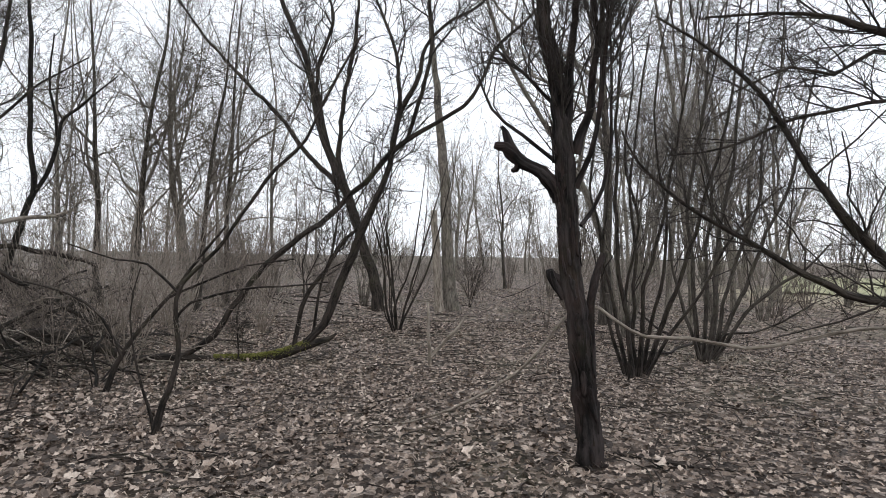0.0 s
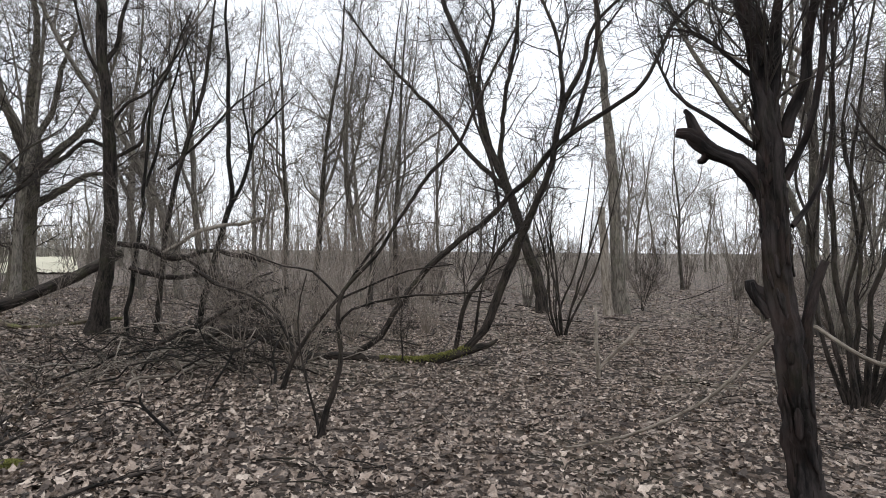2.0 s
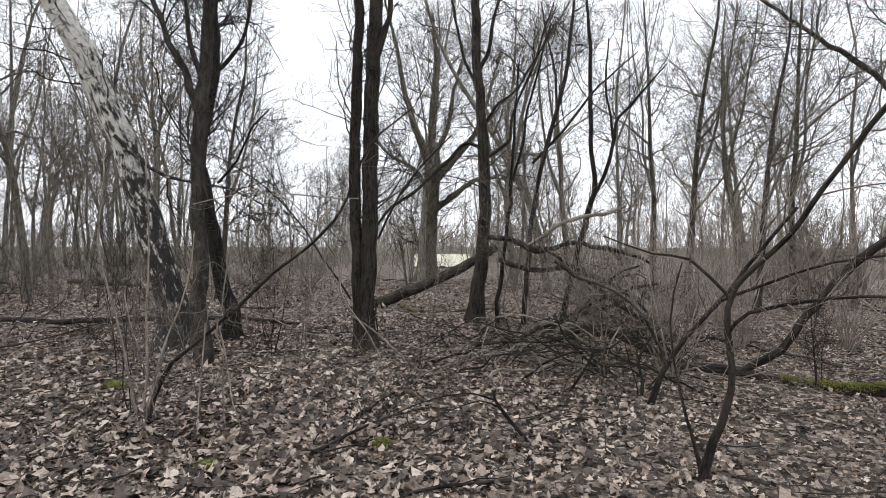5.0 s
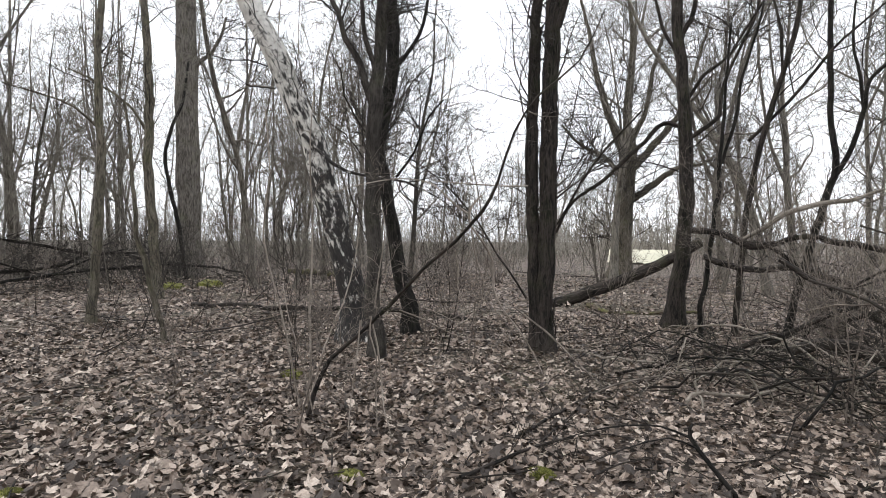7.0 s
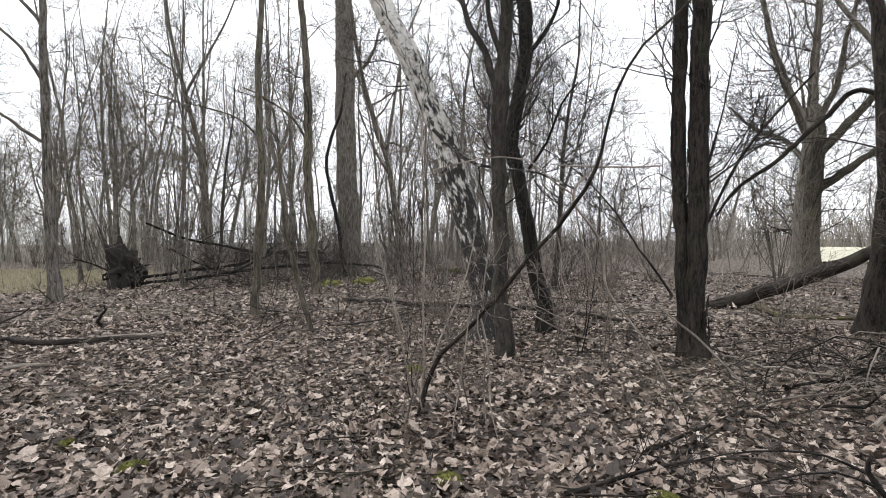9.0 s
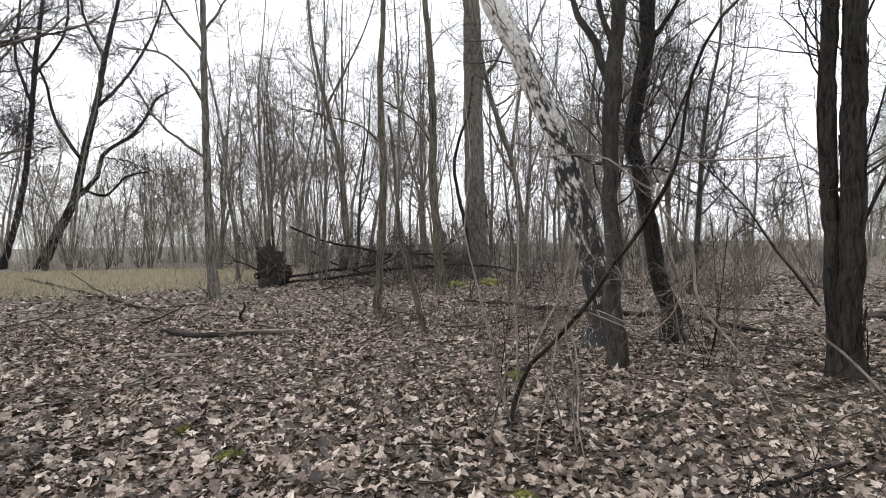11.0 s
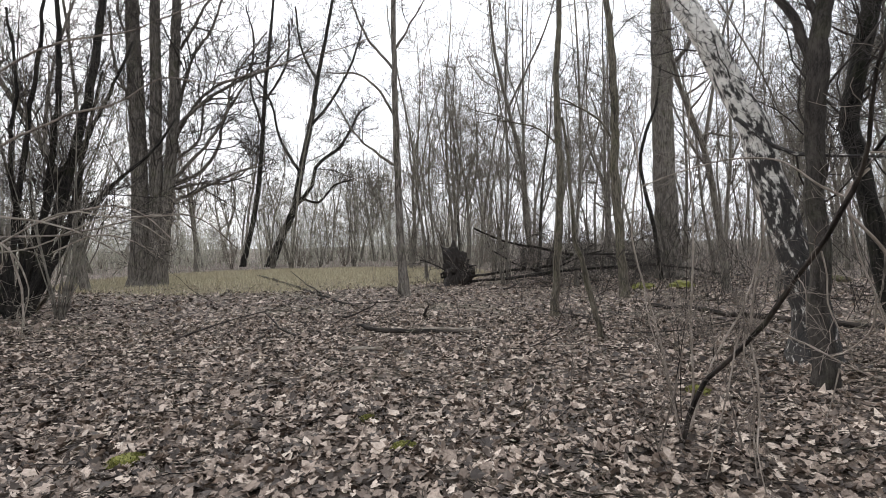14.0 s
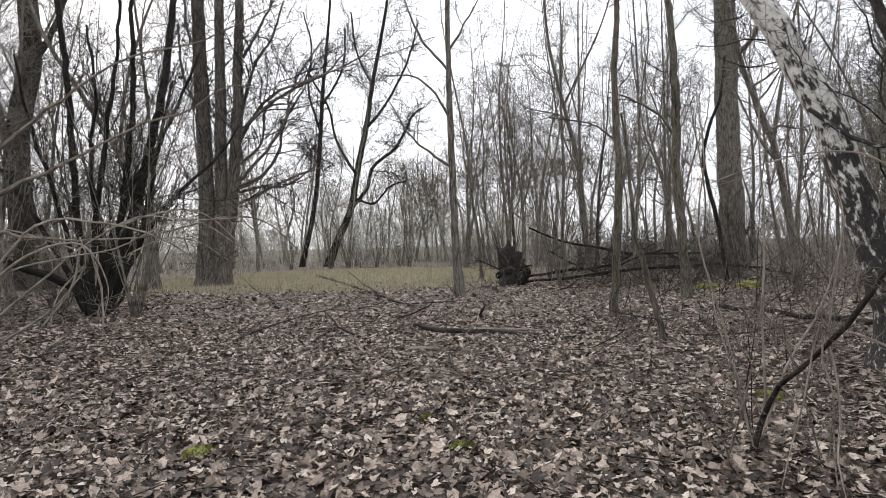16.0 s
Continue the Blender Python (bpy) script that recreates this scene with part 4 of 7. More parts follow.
lean.limb("shoot", (-5.38, 2.65, 0.89, 0.0092), (-5.35, 2.70, 0.66, 0.0079), (-5.24, 2.71, 0.42, 0.0066), (-5.11, 2.69, 0.25, 0.0053), (-5.02, 2.73, 0.04, 0.0040))
lean.limb("shoot", (-5.47, 2.59, 0.85, 0.0073), (-5.38, 2.54, 0.53, 0.0059), (-5.23, 2.47, 0.25, 0.0046), (-5.09, 2.43, 0.05, 0.0033))
lean.limb("shoot", (-4.29, 3.12, 1.76, 0.0063), (-4.29, 3.08, 1.72, 0.0073), (-4.29, 3.04, 1.66, 0.0084), (-4.29, 3.05, 1.57, 0.0074), (-4.29, 3.13, 1.47, 0.0073), (-4.28, 3.19, 1.36, 0.0072), (-4.28, 3.20, 1.24, 0.0072), (-4.28, 3.22, 1.13, 0.0067), (-4.27, 3.30, 1.01, 0.0061), (-4.26, 3.40, 0.88, 0.0060), (-4.26, 3.48, 0.74, 0.0055), (-4.25, 3.54, 0.61, 0.0050))
lean.limb("shoot", (-4.30, 3.03, 1.65, 0.0064), (-4.30, 2.95, 1.70, 0.0050), (-4.31, 2.90, 1.75, 0.0045), (-4.31, 2.82, 1.82, 0.0041), (-4.32, 2.72, 1.85, 0.0042), (-4.33, 2.57, 1.85, 0.0037), (-4.35, 2.39, 1.81, 0.0033), (-4.37, 2.21, 1.75, 0.0028))
lean.limb("shoot", (-4.30, 2.95, 1.42, 0.0040), (-4.30, 2.97, 1.31, 0.0035), (-4.30, 2.97, 1.20, 0.0035), (-4.30, 3.01, 1.09, 0.0035), (-4.29, 3.05, 0.99, 0.0030), (-4.29, 3.06, 0.94, 0.0020))
lean.limb("shoot", (-4.29, 3.05, 1.57, 0.0044), (-4.29, 3.08, 1.40, 0.0039), (-4.29, 3.13, 1.27, 0.0039), (-4.29, 3.14, 1.20, 0.0039), (-4.29, 3.12, 1.09, 0.0039), (-4.29, 3.06, 1.02, 0.0039), (-4.30, 2.98, 0.97, 0.0035), (-4.31, 2.88, 1.02, 0.0030), (-4.32, 2.76, 1.07, 0.0026))
lean.limb("shoot", (-4.20, 3.13, 1.19, 0.0033), (-4.19, 3.18, 1.04, 0.0028), (-4.18, 3.23, 0.91, 0.0028), (-4.17, 3.30, 0.78, 0.0023), (-4.17, 3.36, 0.65, 0.0018))
lean.limb("shoot", (-5.30, 2.64, 0.90, 0.0063), (-5.30, 2.63, 0.76, 0.0063), (-5.30, 2.68, 0.58, 0.0056), (-5.30, 2.68, 0.34, 0.0056), (-5.30, 2.69, 0.09, 0.0049), (-5.30, 2.73, -0.17, 0.0035))
lean.limb("shoot", (-4.90, 2.76, 0.99, 0.0050), (-4.90, 2.95, 0.91, 0.0048), (-4.89, 3.13, 0.81, 0.0047), (-4.89, 3.30, 0.76, 0.0041), (-4.89, 3.44, 0.74, 0.0034), (-4.89, 3.55, 0.65, 0.0028))
lean.limb("shoot", (-4.89, 3.07, 0.81, 0.0042), (-4.90, 3.04, 0.65, 0.0036), (-4.90, 3.00, 0.50, 0.0024))
lean.limb("shoot", (-5.30, 2.67, 0.97, 0.0056), (-5.30, 2.69, 1.20, 0.0049), (-5.30, 2.72, 1.40, 0.0048), (-5.30, 2.74, 1.58, 0.0041), (-5.30, 2.71, 1.76, 0.0028))
lean.limb("shoot", (-5.59, 2.24, 0.11, 0.0062), (-5.58, 2.15, 0.53, 0.0055), (-5.57, 2.05, 0.88, 0.0047), (-5.57, 2.01, 1.12, 0.0032))
lean.limb("shoot", (-5.90, 3.33, 2.02, 0.0045), (-5.86, 3.47, 2.00, 0.0066), (-5.78, 3.72, 1.98, 0.0070), (-5.71, 3.96, 1.97, 0.0068), (-5.66, 4.14, 1.98, 0.0065))
lean.done(seed=21, n=(5, 4, 2), length=(0.35, 0.2, 0.12), up=0.2, twig=0.0014, twig_material=bark_shoot, low=0.25)
solo = Growth("straight_tree", "slim straight grey tree at the edge of the clearing", "tree", bark_ash)
solo.limb("trunk", (-15.43, -6.31, -0.02, 0.1632), (-15.42, -6.37, 1.24, 0.1205), (-15.41, -6.41, 2.34, 0.1061), (-15.41, -6.43, 3.59, 0.0997), (-15.41, -6.47, 5.16, 0.0925), (-15.41, -6.49, 6.72, 0.0780), (-15.43, -6.50, 8.29, 0.0707), (-15.44, -6.50, 10.17, 0.0571), (-15.47, -6.49, 12.99, 0.0281))
solo.limb("limb", (-15.41, -6.45, 5.15, 0.0468), (-15.20, -6.93, 6.03, 0.0348), (-14.95, -7.49, 6.51, 0.0289), (-14.55, -8.34, 6.6, 0.0171))
solo.limb("limb", (-15.41, -6.43, 3.75, 0.0468), (-15.17, -6.95, 4.19, 0.0348), (-14.92, -7.51, 4.71, 0.0289), (-14.61, -8.20, 5.98, 0.0171))
solo.limb("limb", (-15.42, -6.46, 6.56, 0.0468), (-15.16, -7.05, 7.36, 0.0348), (-14.97, -7.46, 8.15, 0.0289), (-14.86, -7.73, 9.25, 0.0171))
solo.limb("limb", (-15.43, -6.47, 7.19, 0.0408), (-15.60, -6.12, 7.81, 0.0289), (-15.84, -5.61, 8.74, 0.0171))
solo.done(seed=22, n=(10, 6, 4), length=(1.5, 0.8, 0.4), up=0.2, twig=0.005)
tri = Growth("triple_trunk_tree", "three tall grey trunks rising from one flared base", "tree", bark_ash)
tri.limb("trunk", (-15.84, -19.21, -0.01, 0.4531), (-15.87, -19.20, 2.48, 0.3400), (-15.87, -19.22, 4.67, 0.3075), (-15.84, -19.29, 7.96, 0.2912), (-15.82, -19.36, 11.25, 0.2587), (-15.81, -19.40, 13.88, 0.2107), (-15.78, -19.49, 18.92, 0.0969))
tri.limb("trunk", (-16.16, -18.74, -0.03, 0.3563), (-16.21, -18.70, 2.47, 0.2912), (-16.25, -18.67, 5.75, 0.2424), (-16.29, -18.63, 9.03, 0.2107), (-16.31, -18.63, 11.22, 0.1944), (-16.36, -18.59, 13.85, 0.1619), (-16.51, -18.41, 18.88, 0.0806))
tri.limb("trunk", (-16.26, -18.59, 0.1, 0.2424), (-16.37, -18.45, 2.02, 0.2424), (-16.51, -18.27, 3.99, 0.2424), (-16.66, -18.07, 6.83, 0.2188), (-16.71, -18.02, 9.02, 0.2025), (-16.78, -17.94, 11.2, 0.1782), (-16.87, -17.82, 13.83, 0.1457), (-17.06, -17.59, 18.86, 0.0732))
tri.limb("limb", (-16.65, -18.08, 6.39, 0.0792), (-17.16, -17.34, 7.24, 0.0659), (-17.79, -16.42, 8.09, 0.0599), (-18.79, -14.96, 8.92, 0.0465), (-19.29, -14.22, 9.78, 0.0266))
tri.limb("limb", (-16.54, -18.23, 4.2, 0.0792), (-17.12, -17.38, 5.27, 0.0659), (-17.76, -16.44, 6.78, 0.0533), (-18.04, -16.05, 8.52, 0.0399), (-18.81, -14.93, 10.46, 0.0266))
tri.limb("limb", (-16.47, -18.32, 3.33, 0.0792), (-17.22, -17.22, 3.96, 0.0599), (-17.97, -16.12, 4.58, 0.0465), (-18.71, -15.02, 4.98, 0.0333))
tri.limb("limb", (-16.78, -18.23, 4.22, 0.0857), (-17.54, -17.70, 4.72, 0.0707), (-18.14, -17.29, 5.73, 0.0605), (-18.36, -17.14, 6.97, 0.0496), (-19.19, -16.57, 8.79, 0.0336))
tri.limb("limb", (-16.82, -18.20, 6.14, 0.0858), (-17.41, -17.80, 7.39, 0.0650), (-18.20, -17.25, 8.44, 0.0550), (-19.40, -16.42, 9.06, 0.0450), (-20.88, -15.40, 9.99, 0.0346), (-21.77, -14.79, 10.89, 0.0234))
tri.limb("limb", (-16.94, -18.12, 7.35, 0.0752), (-17.35, -17.84, 9.32, 0.0595), (-18.05, -17.35, 10.87, 0.0493), (-18.47, -17.06, 12.42, 0.0386))
tri.limb("limb", (-16.78, -18.23, 3.98, 0.0643), (-17.53, -17.71, 4.24, 0.0544), (-18.51, -17.04, 4.38, 0.0443), (-19.53, -16.33, 5.29, 0.0282))
tri.limb("limb", (-15.58, -19.06, 7.24, 0.0628), (-15.09, -19.40, 8.82, 0.0518), (-14.96, -19.49, 10.89, 0.0413))
tri.limb("limb", (-15.88, -18.85, 9.15, 0.0631), (-15.30, -19.26, 10.48, 0.0468), (-15.16, -19.35, 12.31, 0.0363))
tri.limb("limb", (-17.04, -18.05, 9.77, 0.0645), (-17.88, -17.47, 11.83, 0.0491), (-18.50, -17.04, 13.90, 0.0331))
tri.limb("limb", (-16.84, -18.19, 5.18, 0.0536), (-17.57, -17.68, 6.19, 0.0489), (-17.80, -17.53, 7.66, 0.0382), (-18.78, -16.85, 8.00, 0.0278))
tri.done(seed=23, n=(18, 7, 4), length=(3.2, 1.5, 0.7), up=0.3, twig=0.008, low=0.15)
bent = Growth("bent_tree", "crooked leaning tree at the far side of the clearing", "tree", bark_dark)
bent.limb("trunk", (-34.53, -31.17, -0.14, 0.3619), (-35.11, -30.61, 1.94, 0.3137), (-35.96, -29.77, 4.68, 0.2821), (-36.41, -29.33, 7.91, 0.2496), (-37.00, -28.76, 11.62, 0.2170), (-37.46, -28.30, 15.35, 0.1674), (-38.02, -27.75, 19.11, 0.1343), (-38.52, -27.27, 22.88, 0.1010))
bent.limb("limb", (-35.90, -29.83, 4.59, 0.1825), (-36.91, -28.85, 6.29, 0.1503), (-37.33, -28.43, 8.15, 0.1339), (-38.69, -27.10, 9.80, 0.1182), (-39.76, -26.06, 12.42, 0.0850), (-40.45, -25.38, 13.15, 0.0512))
bent.limb("limb", (-36.34, -29.40, 7.45, 0.1330), (-35.25, -30.46, 10.19, 0.0990), (-34.82, -30.89, 12.92, 0.0823), (-33.61, -32.07, 16.04, 0.0653))
bent.limb("limb", (-36.89, -28.86, 11.15, 0.1335), (-38.26, -27.52, 13.53, 0.1010), (-39.49, -26.32, 16.88, 0.0848), (-40.23, -25.59, 20.23, 0.0511))
bent.limb("limb", (-37.39, -28.38, 14.88, 0.1171), (-36.52, -29.23, 17.60, 0.0831), (-36.25, -29.49, 20.81, 0.0664))
bent.limb("limb", (-36.14, -29.59, 5.60, 0.1163), (-37.28, -28.48, 5.13, 0.0837), (-38.30, -27.48, 6.52, 0.0674), (-39.32, -26.48, 6.99, 0.0509))
bent.done(seed=24, n=(16, 7, 4), length=(4.0, 2.0, 1.0), up=0.4, twig=0.012, low=0.3)
bentb = Growth("slender_tree", "slender dark tree at the far side of the clearing", "tree", bark_dark)
bentb.limb("trunk", (-34.32, -33.97, -0.05, 0.2200), (-34.80, -33.53, 2.48, 0.2038), (-35.31, -33.06, 6.25, 0.1874), (-35.63, -32.78, 10.52, 0.1706), (-35.87, -32.55, 14.79, 0.1538), (-36.23, -32.23, 19.09, 0.1198), (-36.55, -31.94, 23.40, 0.0858))
bentb.limb("limb", (-35.64, -32.76, 11.47, 0.1024), (-35.02, -33.33, 14.74, 0.0849), (-35.26, -33.11, 18.53, 0.0680), (-34.80, -33.52, 21.31, 0.0508))
bentb.limb("limb", (-35.78, -32.64, 13.37, 0.1025), (-37.12, -31.42, 16.78, 0.0862), (-37.36, -31.21, 20.15, 0.0690))
bentb.done(seed=25, n=(16, 7, 4), length=(3.4, 1.7, 0.8), up=0.5, twig=0.011, low=0.3)
ltree = Growth("large_tree", "large dark old tree with a leaning double trunk", "tree", bark_brown)
ltree.limb("trunk", (-12.3, -26.86, -0.05, 0.6688), (-12.09, -27.19, 2.85, 0.535), (-11.94, -27.44, 5.39, 0.5122), (-12.07, -27.27, 7.91, 0.4682), (-12.39, -26.83, 10.43, 0.4233), (-12.31, -26.97, 12.97, 0.4013), (-12.15, -27.24, 16.78, 0.2895), (-11.96, -27.57, 21.85, 0.1338))
ltree.limb("limb", (-12.03, -27.31, 5.64, 0.3096), (-11.55, -28.03, 7.43, 0.2369), (-11.33, -28.4, 10.48, 0.2009), (-10.8, -29.19, 13.04, 0.1462))
ltree.limb("limb", (-12.31, -26.94, 9.93, 0.1822), (-12.91, -26.08, 11.42, 0.1274), (-13.37, -25.41, 13.43, 0.0914), (-13.7, -24.95, 15.95, 0.0547))
ltree.done(seed=26, n=(9, 9, 6), length=(2.8, 1.4, 0.7), up=0.4)
oak = Growth("oak_tree", "broad old oak with spreading bare limbs", "tree", bark_olive)
oak.limb("trunk", (-20.97, 16.29, -0.04, 0.4854), (-20.99, 16.39, 1.46, 0.3793), (-21.00, 16.56, 3.28, 0.3643), (-21.01, 16.65, 4.7, 0.3793), (-21.04, 16.58, 6.12, 0.3336))
oak.limb("limb", (-21.02, 16.61, 4.9, 0.1861), (-21.08, 15.86, 6.53, 0.1487), (-21.14, 15.26, 8.16, 0.1114), (-21.19, 14.87, 9.99, 0.0746), (-21.25, 14.28, 12.02, 0.0434))
oak.limb("limb", (-21.03, 16.62, 5.72, 0.1861), (-21.05, 16.68, 7.54, 0.1487), (-21.06, 16.89, 9.57, 0.1114), (-21.11, 16.71, 12, 0.0618))
oak.limb("limb", (-21.01, 16.65, 4.3, 0.1738), (-20.95, 17.87, 5.5, 0.1487), (-20.90, 19.10, 6.91, 0.1114), (-20.88, 19.92, 8.73, 0.0746), (-20.86, 20.75, 11.16, 0.0434))
oak.limb("limb", (-20.99, 16.64, 3.08, 0.1487), (-20.93, 17.86, 3.88, 0.1365), (-20.87, 19.08, 4.64, 0.0991), (-20.80, 20.30, 4.88, 0.0618), (-20.72, 21.92, 5.68, 0.0373))
oak.limb("limb", (-21.02, 16.66, 5.31, 0.1243), (-20.99, 17.48, 6.93, 0.0991), (-20.99, 17.90, 8.75, 0.0746), (-20.98, 18.52, 10.77, 0.0434))
oak.limb("limb", (-21.01, 16.57, 3.89, 0.1114), (-21.07, 15.64, 4.91, 0.0869), (-21.14, 14.63, 5.32, 0.0618), (-21.21, 13.63, 6.14, 0.0373))
oak.done(seed=27, n=(22, 8, 4), length=(3.0, 1.4, 0.6), up=0.25, twig=0.006, low=0.2)
log = Growth("fallen_log", "long fallen trunk propped against the leaning tree", "fallen tree", bark_brown)
log.limb("trunk", (-12.85, 7.43, -0.22, 0.1083), (-12.43, 8.32, 0.05, 0.1302), (-12, 9.23, 0.42, 0.1282), (-11.6, 10.05, 0.8, 0.1264), (-11.31, 10.8, 1.21, 0.114), (-11.2, 11.27, 1.48, 0.114))
log.done(seed=28, n=(0, 0, 0))
limbs = Growth("fallen_tree", "heap of dark fallen limbs behind the thicket", "fallen branches", bark_brown)
limbs.limb("limb", (-8.04, 8.14, 1.66, 0.0434), (-7.76, 8.39, 1.60, 0.0486), (-7.48, 8.64, 1.46, 0.0594), (-7.24, 8.85, 1.47, 0.0437), (-6.91, 9.15, 1.57, 0.0369), (-6.67, 9.36, 1.49, 0.0445), (-6.26, 9.73, 1.37, 0.0349), (-5.95, 10.01, 1.19, 0.0235))
limbs.limb("pale_limb", (-7.54, 8.59, 1.51, 0.0298), (-7.32, 8.78, 1.70, 0.0323), (-6.97, 9.10, 1.95, 0.0370), (-6.58, 9.44, 2.05, 0.0303), (-6.27, 9.72, 2.19, 0.0215))
limbs.limb("limb", (-7.90, 8.26, 1.26, 0.0430), (-7.53, 8.59, 1.10, 0.0477), (-7.16, 8.92, 1.11, 0.0435), (-6.91, 9.15, 1.07, 0.0482), (-6.57, 9.45, 0.94, 0.0359), (-6.25, 9.73, 0.66, 0.0296), (-5.90, 10.05, 0.25, 0.0235))
limbs.limb("limb", (-7.32, 8.78, 1.47, 0.0352), (-7.11, 8.97, 1.28, 0.0317), (-6.86, 9.19, 1.01, 0.0283), (-6.56, 9.46, 0.48, 0.0221))
limbs.limb("limb", (-6.37, 8.79, 0.24, 0.0891), (-6.05, 9.05, 0.07, 0.1068), (-5.75, 9.29, 0.01, 0.1037), (-5.43, 9.56, 0.02, 0.0861))
limbs.limb("limb", (-6.85, 7.98, -0.01, 0.0376), (-6.47, 8.32, 0.31, 0.0286), (-6.11, 8.63, 0.49, 0.0251), (-5.74, 8.95, 0.67, 0.0194))
limbs.limb("limb", (-6.51, 8.37, -0.05, 0.0236), (-6.29, 8.58, 0.55, 0.0205), (-6.00, 8.85, 0.99, 0.0175), (-5.68, 9.15, 1.21, 0.0145))
limbs.limb("limb", (-5.71, 7.09, 0.23, 0.0532), (-5.25, 7.42, 0.44, 0.0650), (-4.78, 7.76, 0.23, 0.0590), (-4.31, 8.09, 0.02, 0.0531))
limbs.limb("limb", (-6.24, 7.05, 0.19, 0.0305), (-5.69, 7.45, 0.53, 0.0275), (-5.14, 7.84, 0.86, 0.0244), (-4.73, 8.14, 1.03, 0.0183))
limbs.limb("limb", (-5.82, 7.35, 1.29, 0.0275), (-5.41, 7.65, 0.95, 0.0305), (-4.93, 7.99, 0.52, 0.0275), (-4.59, 8.24, 0.10, 0.0213))
limbs.done(seed=29, n=(9, 5, 3), length=(0.9, 0.45, 0.25), up=0.1, twig=0.003)
heap_a = Growth("leaning_sapling", "thin dark stem leaning up through the fallen limbs", "sapling", bark_dark)
heap_a.limb("stem", (-8.00, 8.30, 0.03, 0.0405), (-7.95, 8.36, 1.04, 0.0371), (-7.89, 8.42, 1.73, 0.0339), (-7.84, 8.47, 2.49, 0.0307), (-7.80, 8.51, 3.08, 0.0275), (-7.78, 8.53, 3.84, 0.0213), (-7.74, 8.58, 4.76, 0.0152))
heap_a.limb("limb", (-7.81, 8.50, 2.66, 0.0245), (-7.70, 8.62, 3.28, 0.0243), (-7.63, 8.70, 3.90, 0.0211), (-7.51, 8.83, 4.62, 0.0179), (-7.36, 8.98, 5.41, 0.0118))
heap_a.done(seed=131, n=(8, 5, 3), length=(1.0, 0.5, 0.25), up=0.4, twig=0.0028, low=0.3)
heap_b = Growth("slender_tree", "slender dark tree leaning beside the fallen limbs", "tree", bark_brown)
heap_b.limb("trunk", (-7.92, 8.88, -0.05, 0.0505), (-7.87, 8.93, 0.86, 0.0471), (-7.82, 8.97, 1.73, 0.0468), (-7.74, 9.06, 2.51, 0.0434), (-7.61, 9.18, 3.35, 0.0429), (-7.48, 9.30, 4.00, 0.0394), (-7.36, 9.42, 4.73, 0.0360), (-7.29, 9.49, 5.54, 0.0268), (-7.22, 9.55, 6.66, 0.0148))
heap_b.limb("limb", (-7.80, 9.00, 3.03, 0.0280), (-7.56, 9.23, 3.38, 0.0244), (-7.30, 9.48, 3.81, 0.0240), (-7.05, 9.72, 4.25, 0.0206), (-6.72, 10.03, 4.66, 0.0143), (-6.45, 10.29, 4.98, 0.0112))
heap_b.limb("limb", (-7.48, 9.30, 4.00, 0.0243), (-7.51, 9.27, 4.60, 0.0213), (-7.60, 9.19, 5.29, 0.0153), (-7.68, 9.11, 5.99, 0.0092))
heap_b.done(seed=132, n=(8, 5, 3), length=(1.3, 0.6, 0.3), up=0.4, twig=0.003, low=0.3)
heap_c = Growth("forked_tree", "slender dark tree forking above the fallen limbs", "tree", bark_dark)
heap_c.limb("trunk", (-7.96, 10.03, -0.03, 0.0627), (-7.84, 10.14, 0.84, 0.0555), (-7.70, 10.25, 1.57, 0.0549), (-7.56, 10.37, 2.28, 0.0543), (-7.49, 10.43, 2.63, 0.0508), (-7.53, 10.39, 3.33, 0.0413), (-7.56, 10.37, 4.22, 0.0414), (-7.56, 10.37, 5.27, 0.0350), (-7.60, 10.34, 6.34, 0.0255), (-7.58, 10.35, 7.56, 0.0127))
heap_c.limb("limb", (-7.48, 10.44, 2.55, 0.0412), (-7.32, 10.57, 3.05, 0.0376), (-7.22, 10.66, 3.47, 0.0342), (-7.17, 10.70, 3.89, 0.0309), (-7.03, 10.82, 4.16, 0.0275), (-6.77, 11.04, 4.56, 0.0209), (-6.48, 11.29, 4.98, 0.0117))
heap_c.limb("limb", (-7.22, 10.66, 3.47, 0.0279), (-7.25, 10.64, 3.99, 0.0249), (-7.34, 10.56, 4.69, 0.0188), (-7.29, 10.60, 5.54, 0.0124))
heap_c.done(seed=133, n=(9, 5, 3), length=(1.4, 0.65, 0.32), up=0.4, twig=0.0032, low=0.3)
ground1 = Growth("fallen_branch", "dead branch lying on the leaves", "branch", bark_brown)
ground1.limb("branch", (-4.27, 2.98, 0.030, 0.0160), (-4.38, 3.20, 0.030, 0.0144), (-4.48, 3.40, 0.030, 0.0128), (-4.58, 3.66, 0.030, 0.0112), (-4.66, 3.97, 0.030, 0.0096), (-4.71, 4.30, 0.030, 0.0080))
ground1.limb("side", (-4.58, 3.66, 0.030, 0.0096), (-4.81, 3.92, 0.030, 0.0080), (-5.17, 4.29, 0.030, 0.0064), (-5.71, 4.86, 0.030, 0.0048))
ground1.done(seed=30, n=(6, 4, 0), length=(0.5, 0.25, 0.2), up=0.05)
ground2 = Growth("fallen_branch", "dead branch lying on the leaves", "branch", bark_brown)
ground2.limb("branch", (-4.87, 3.73, 0.030, 0.0140), (-5.23, 4.23, 0.030, 0.0126), (-5.71, 4.89, 0.030, 0.0112), (-5.99, 5.41, 0.030, 0.0098), (-6.06, 5.89, 0.030, 0.0084), (-6.18, 6.46, 0.030, 0.0070))
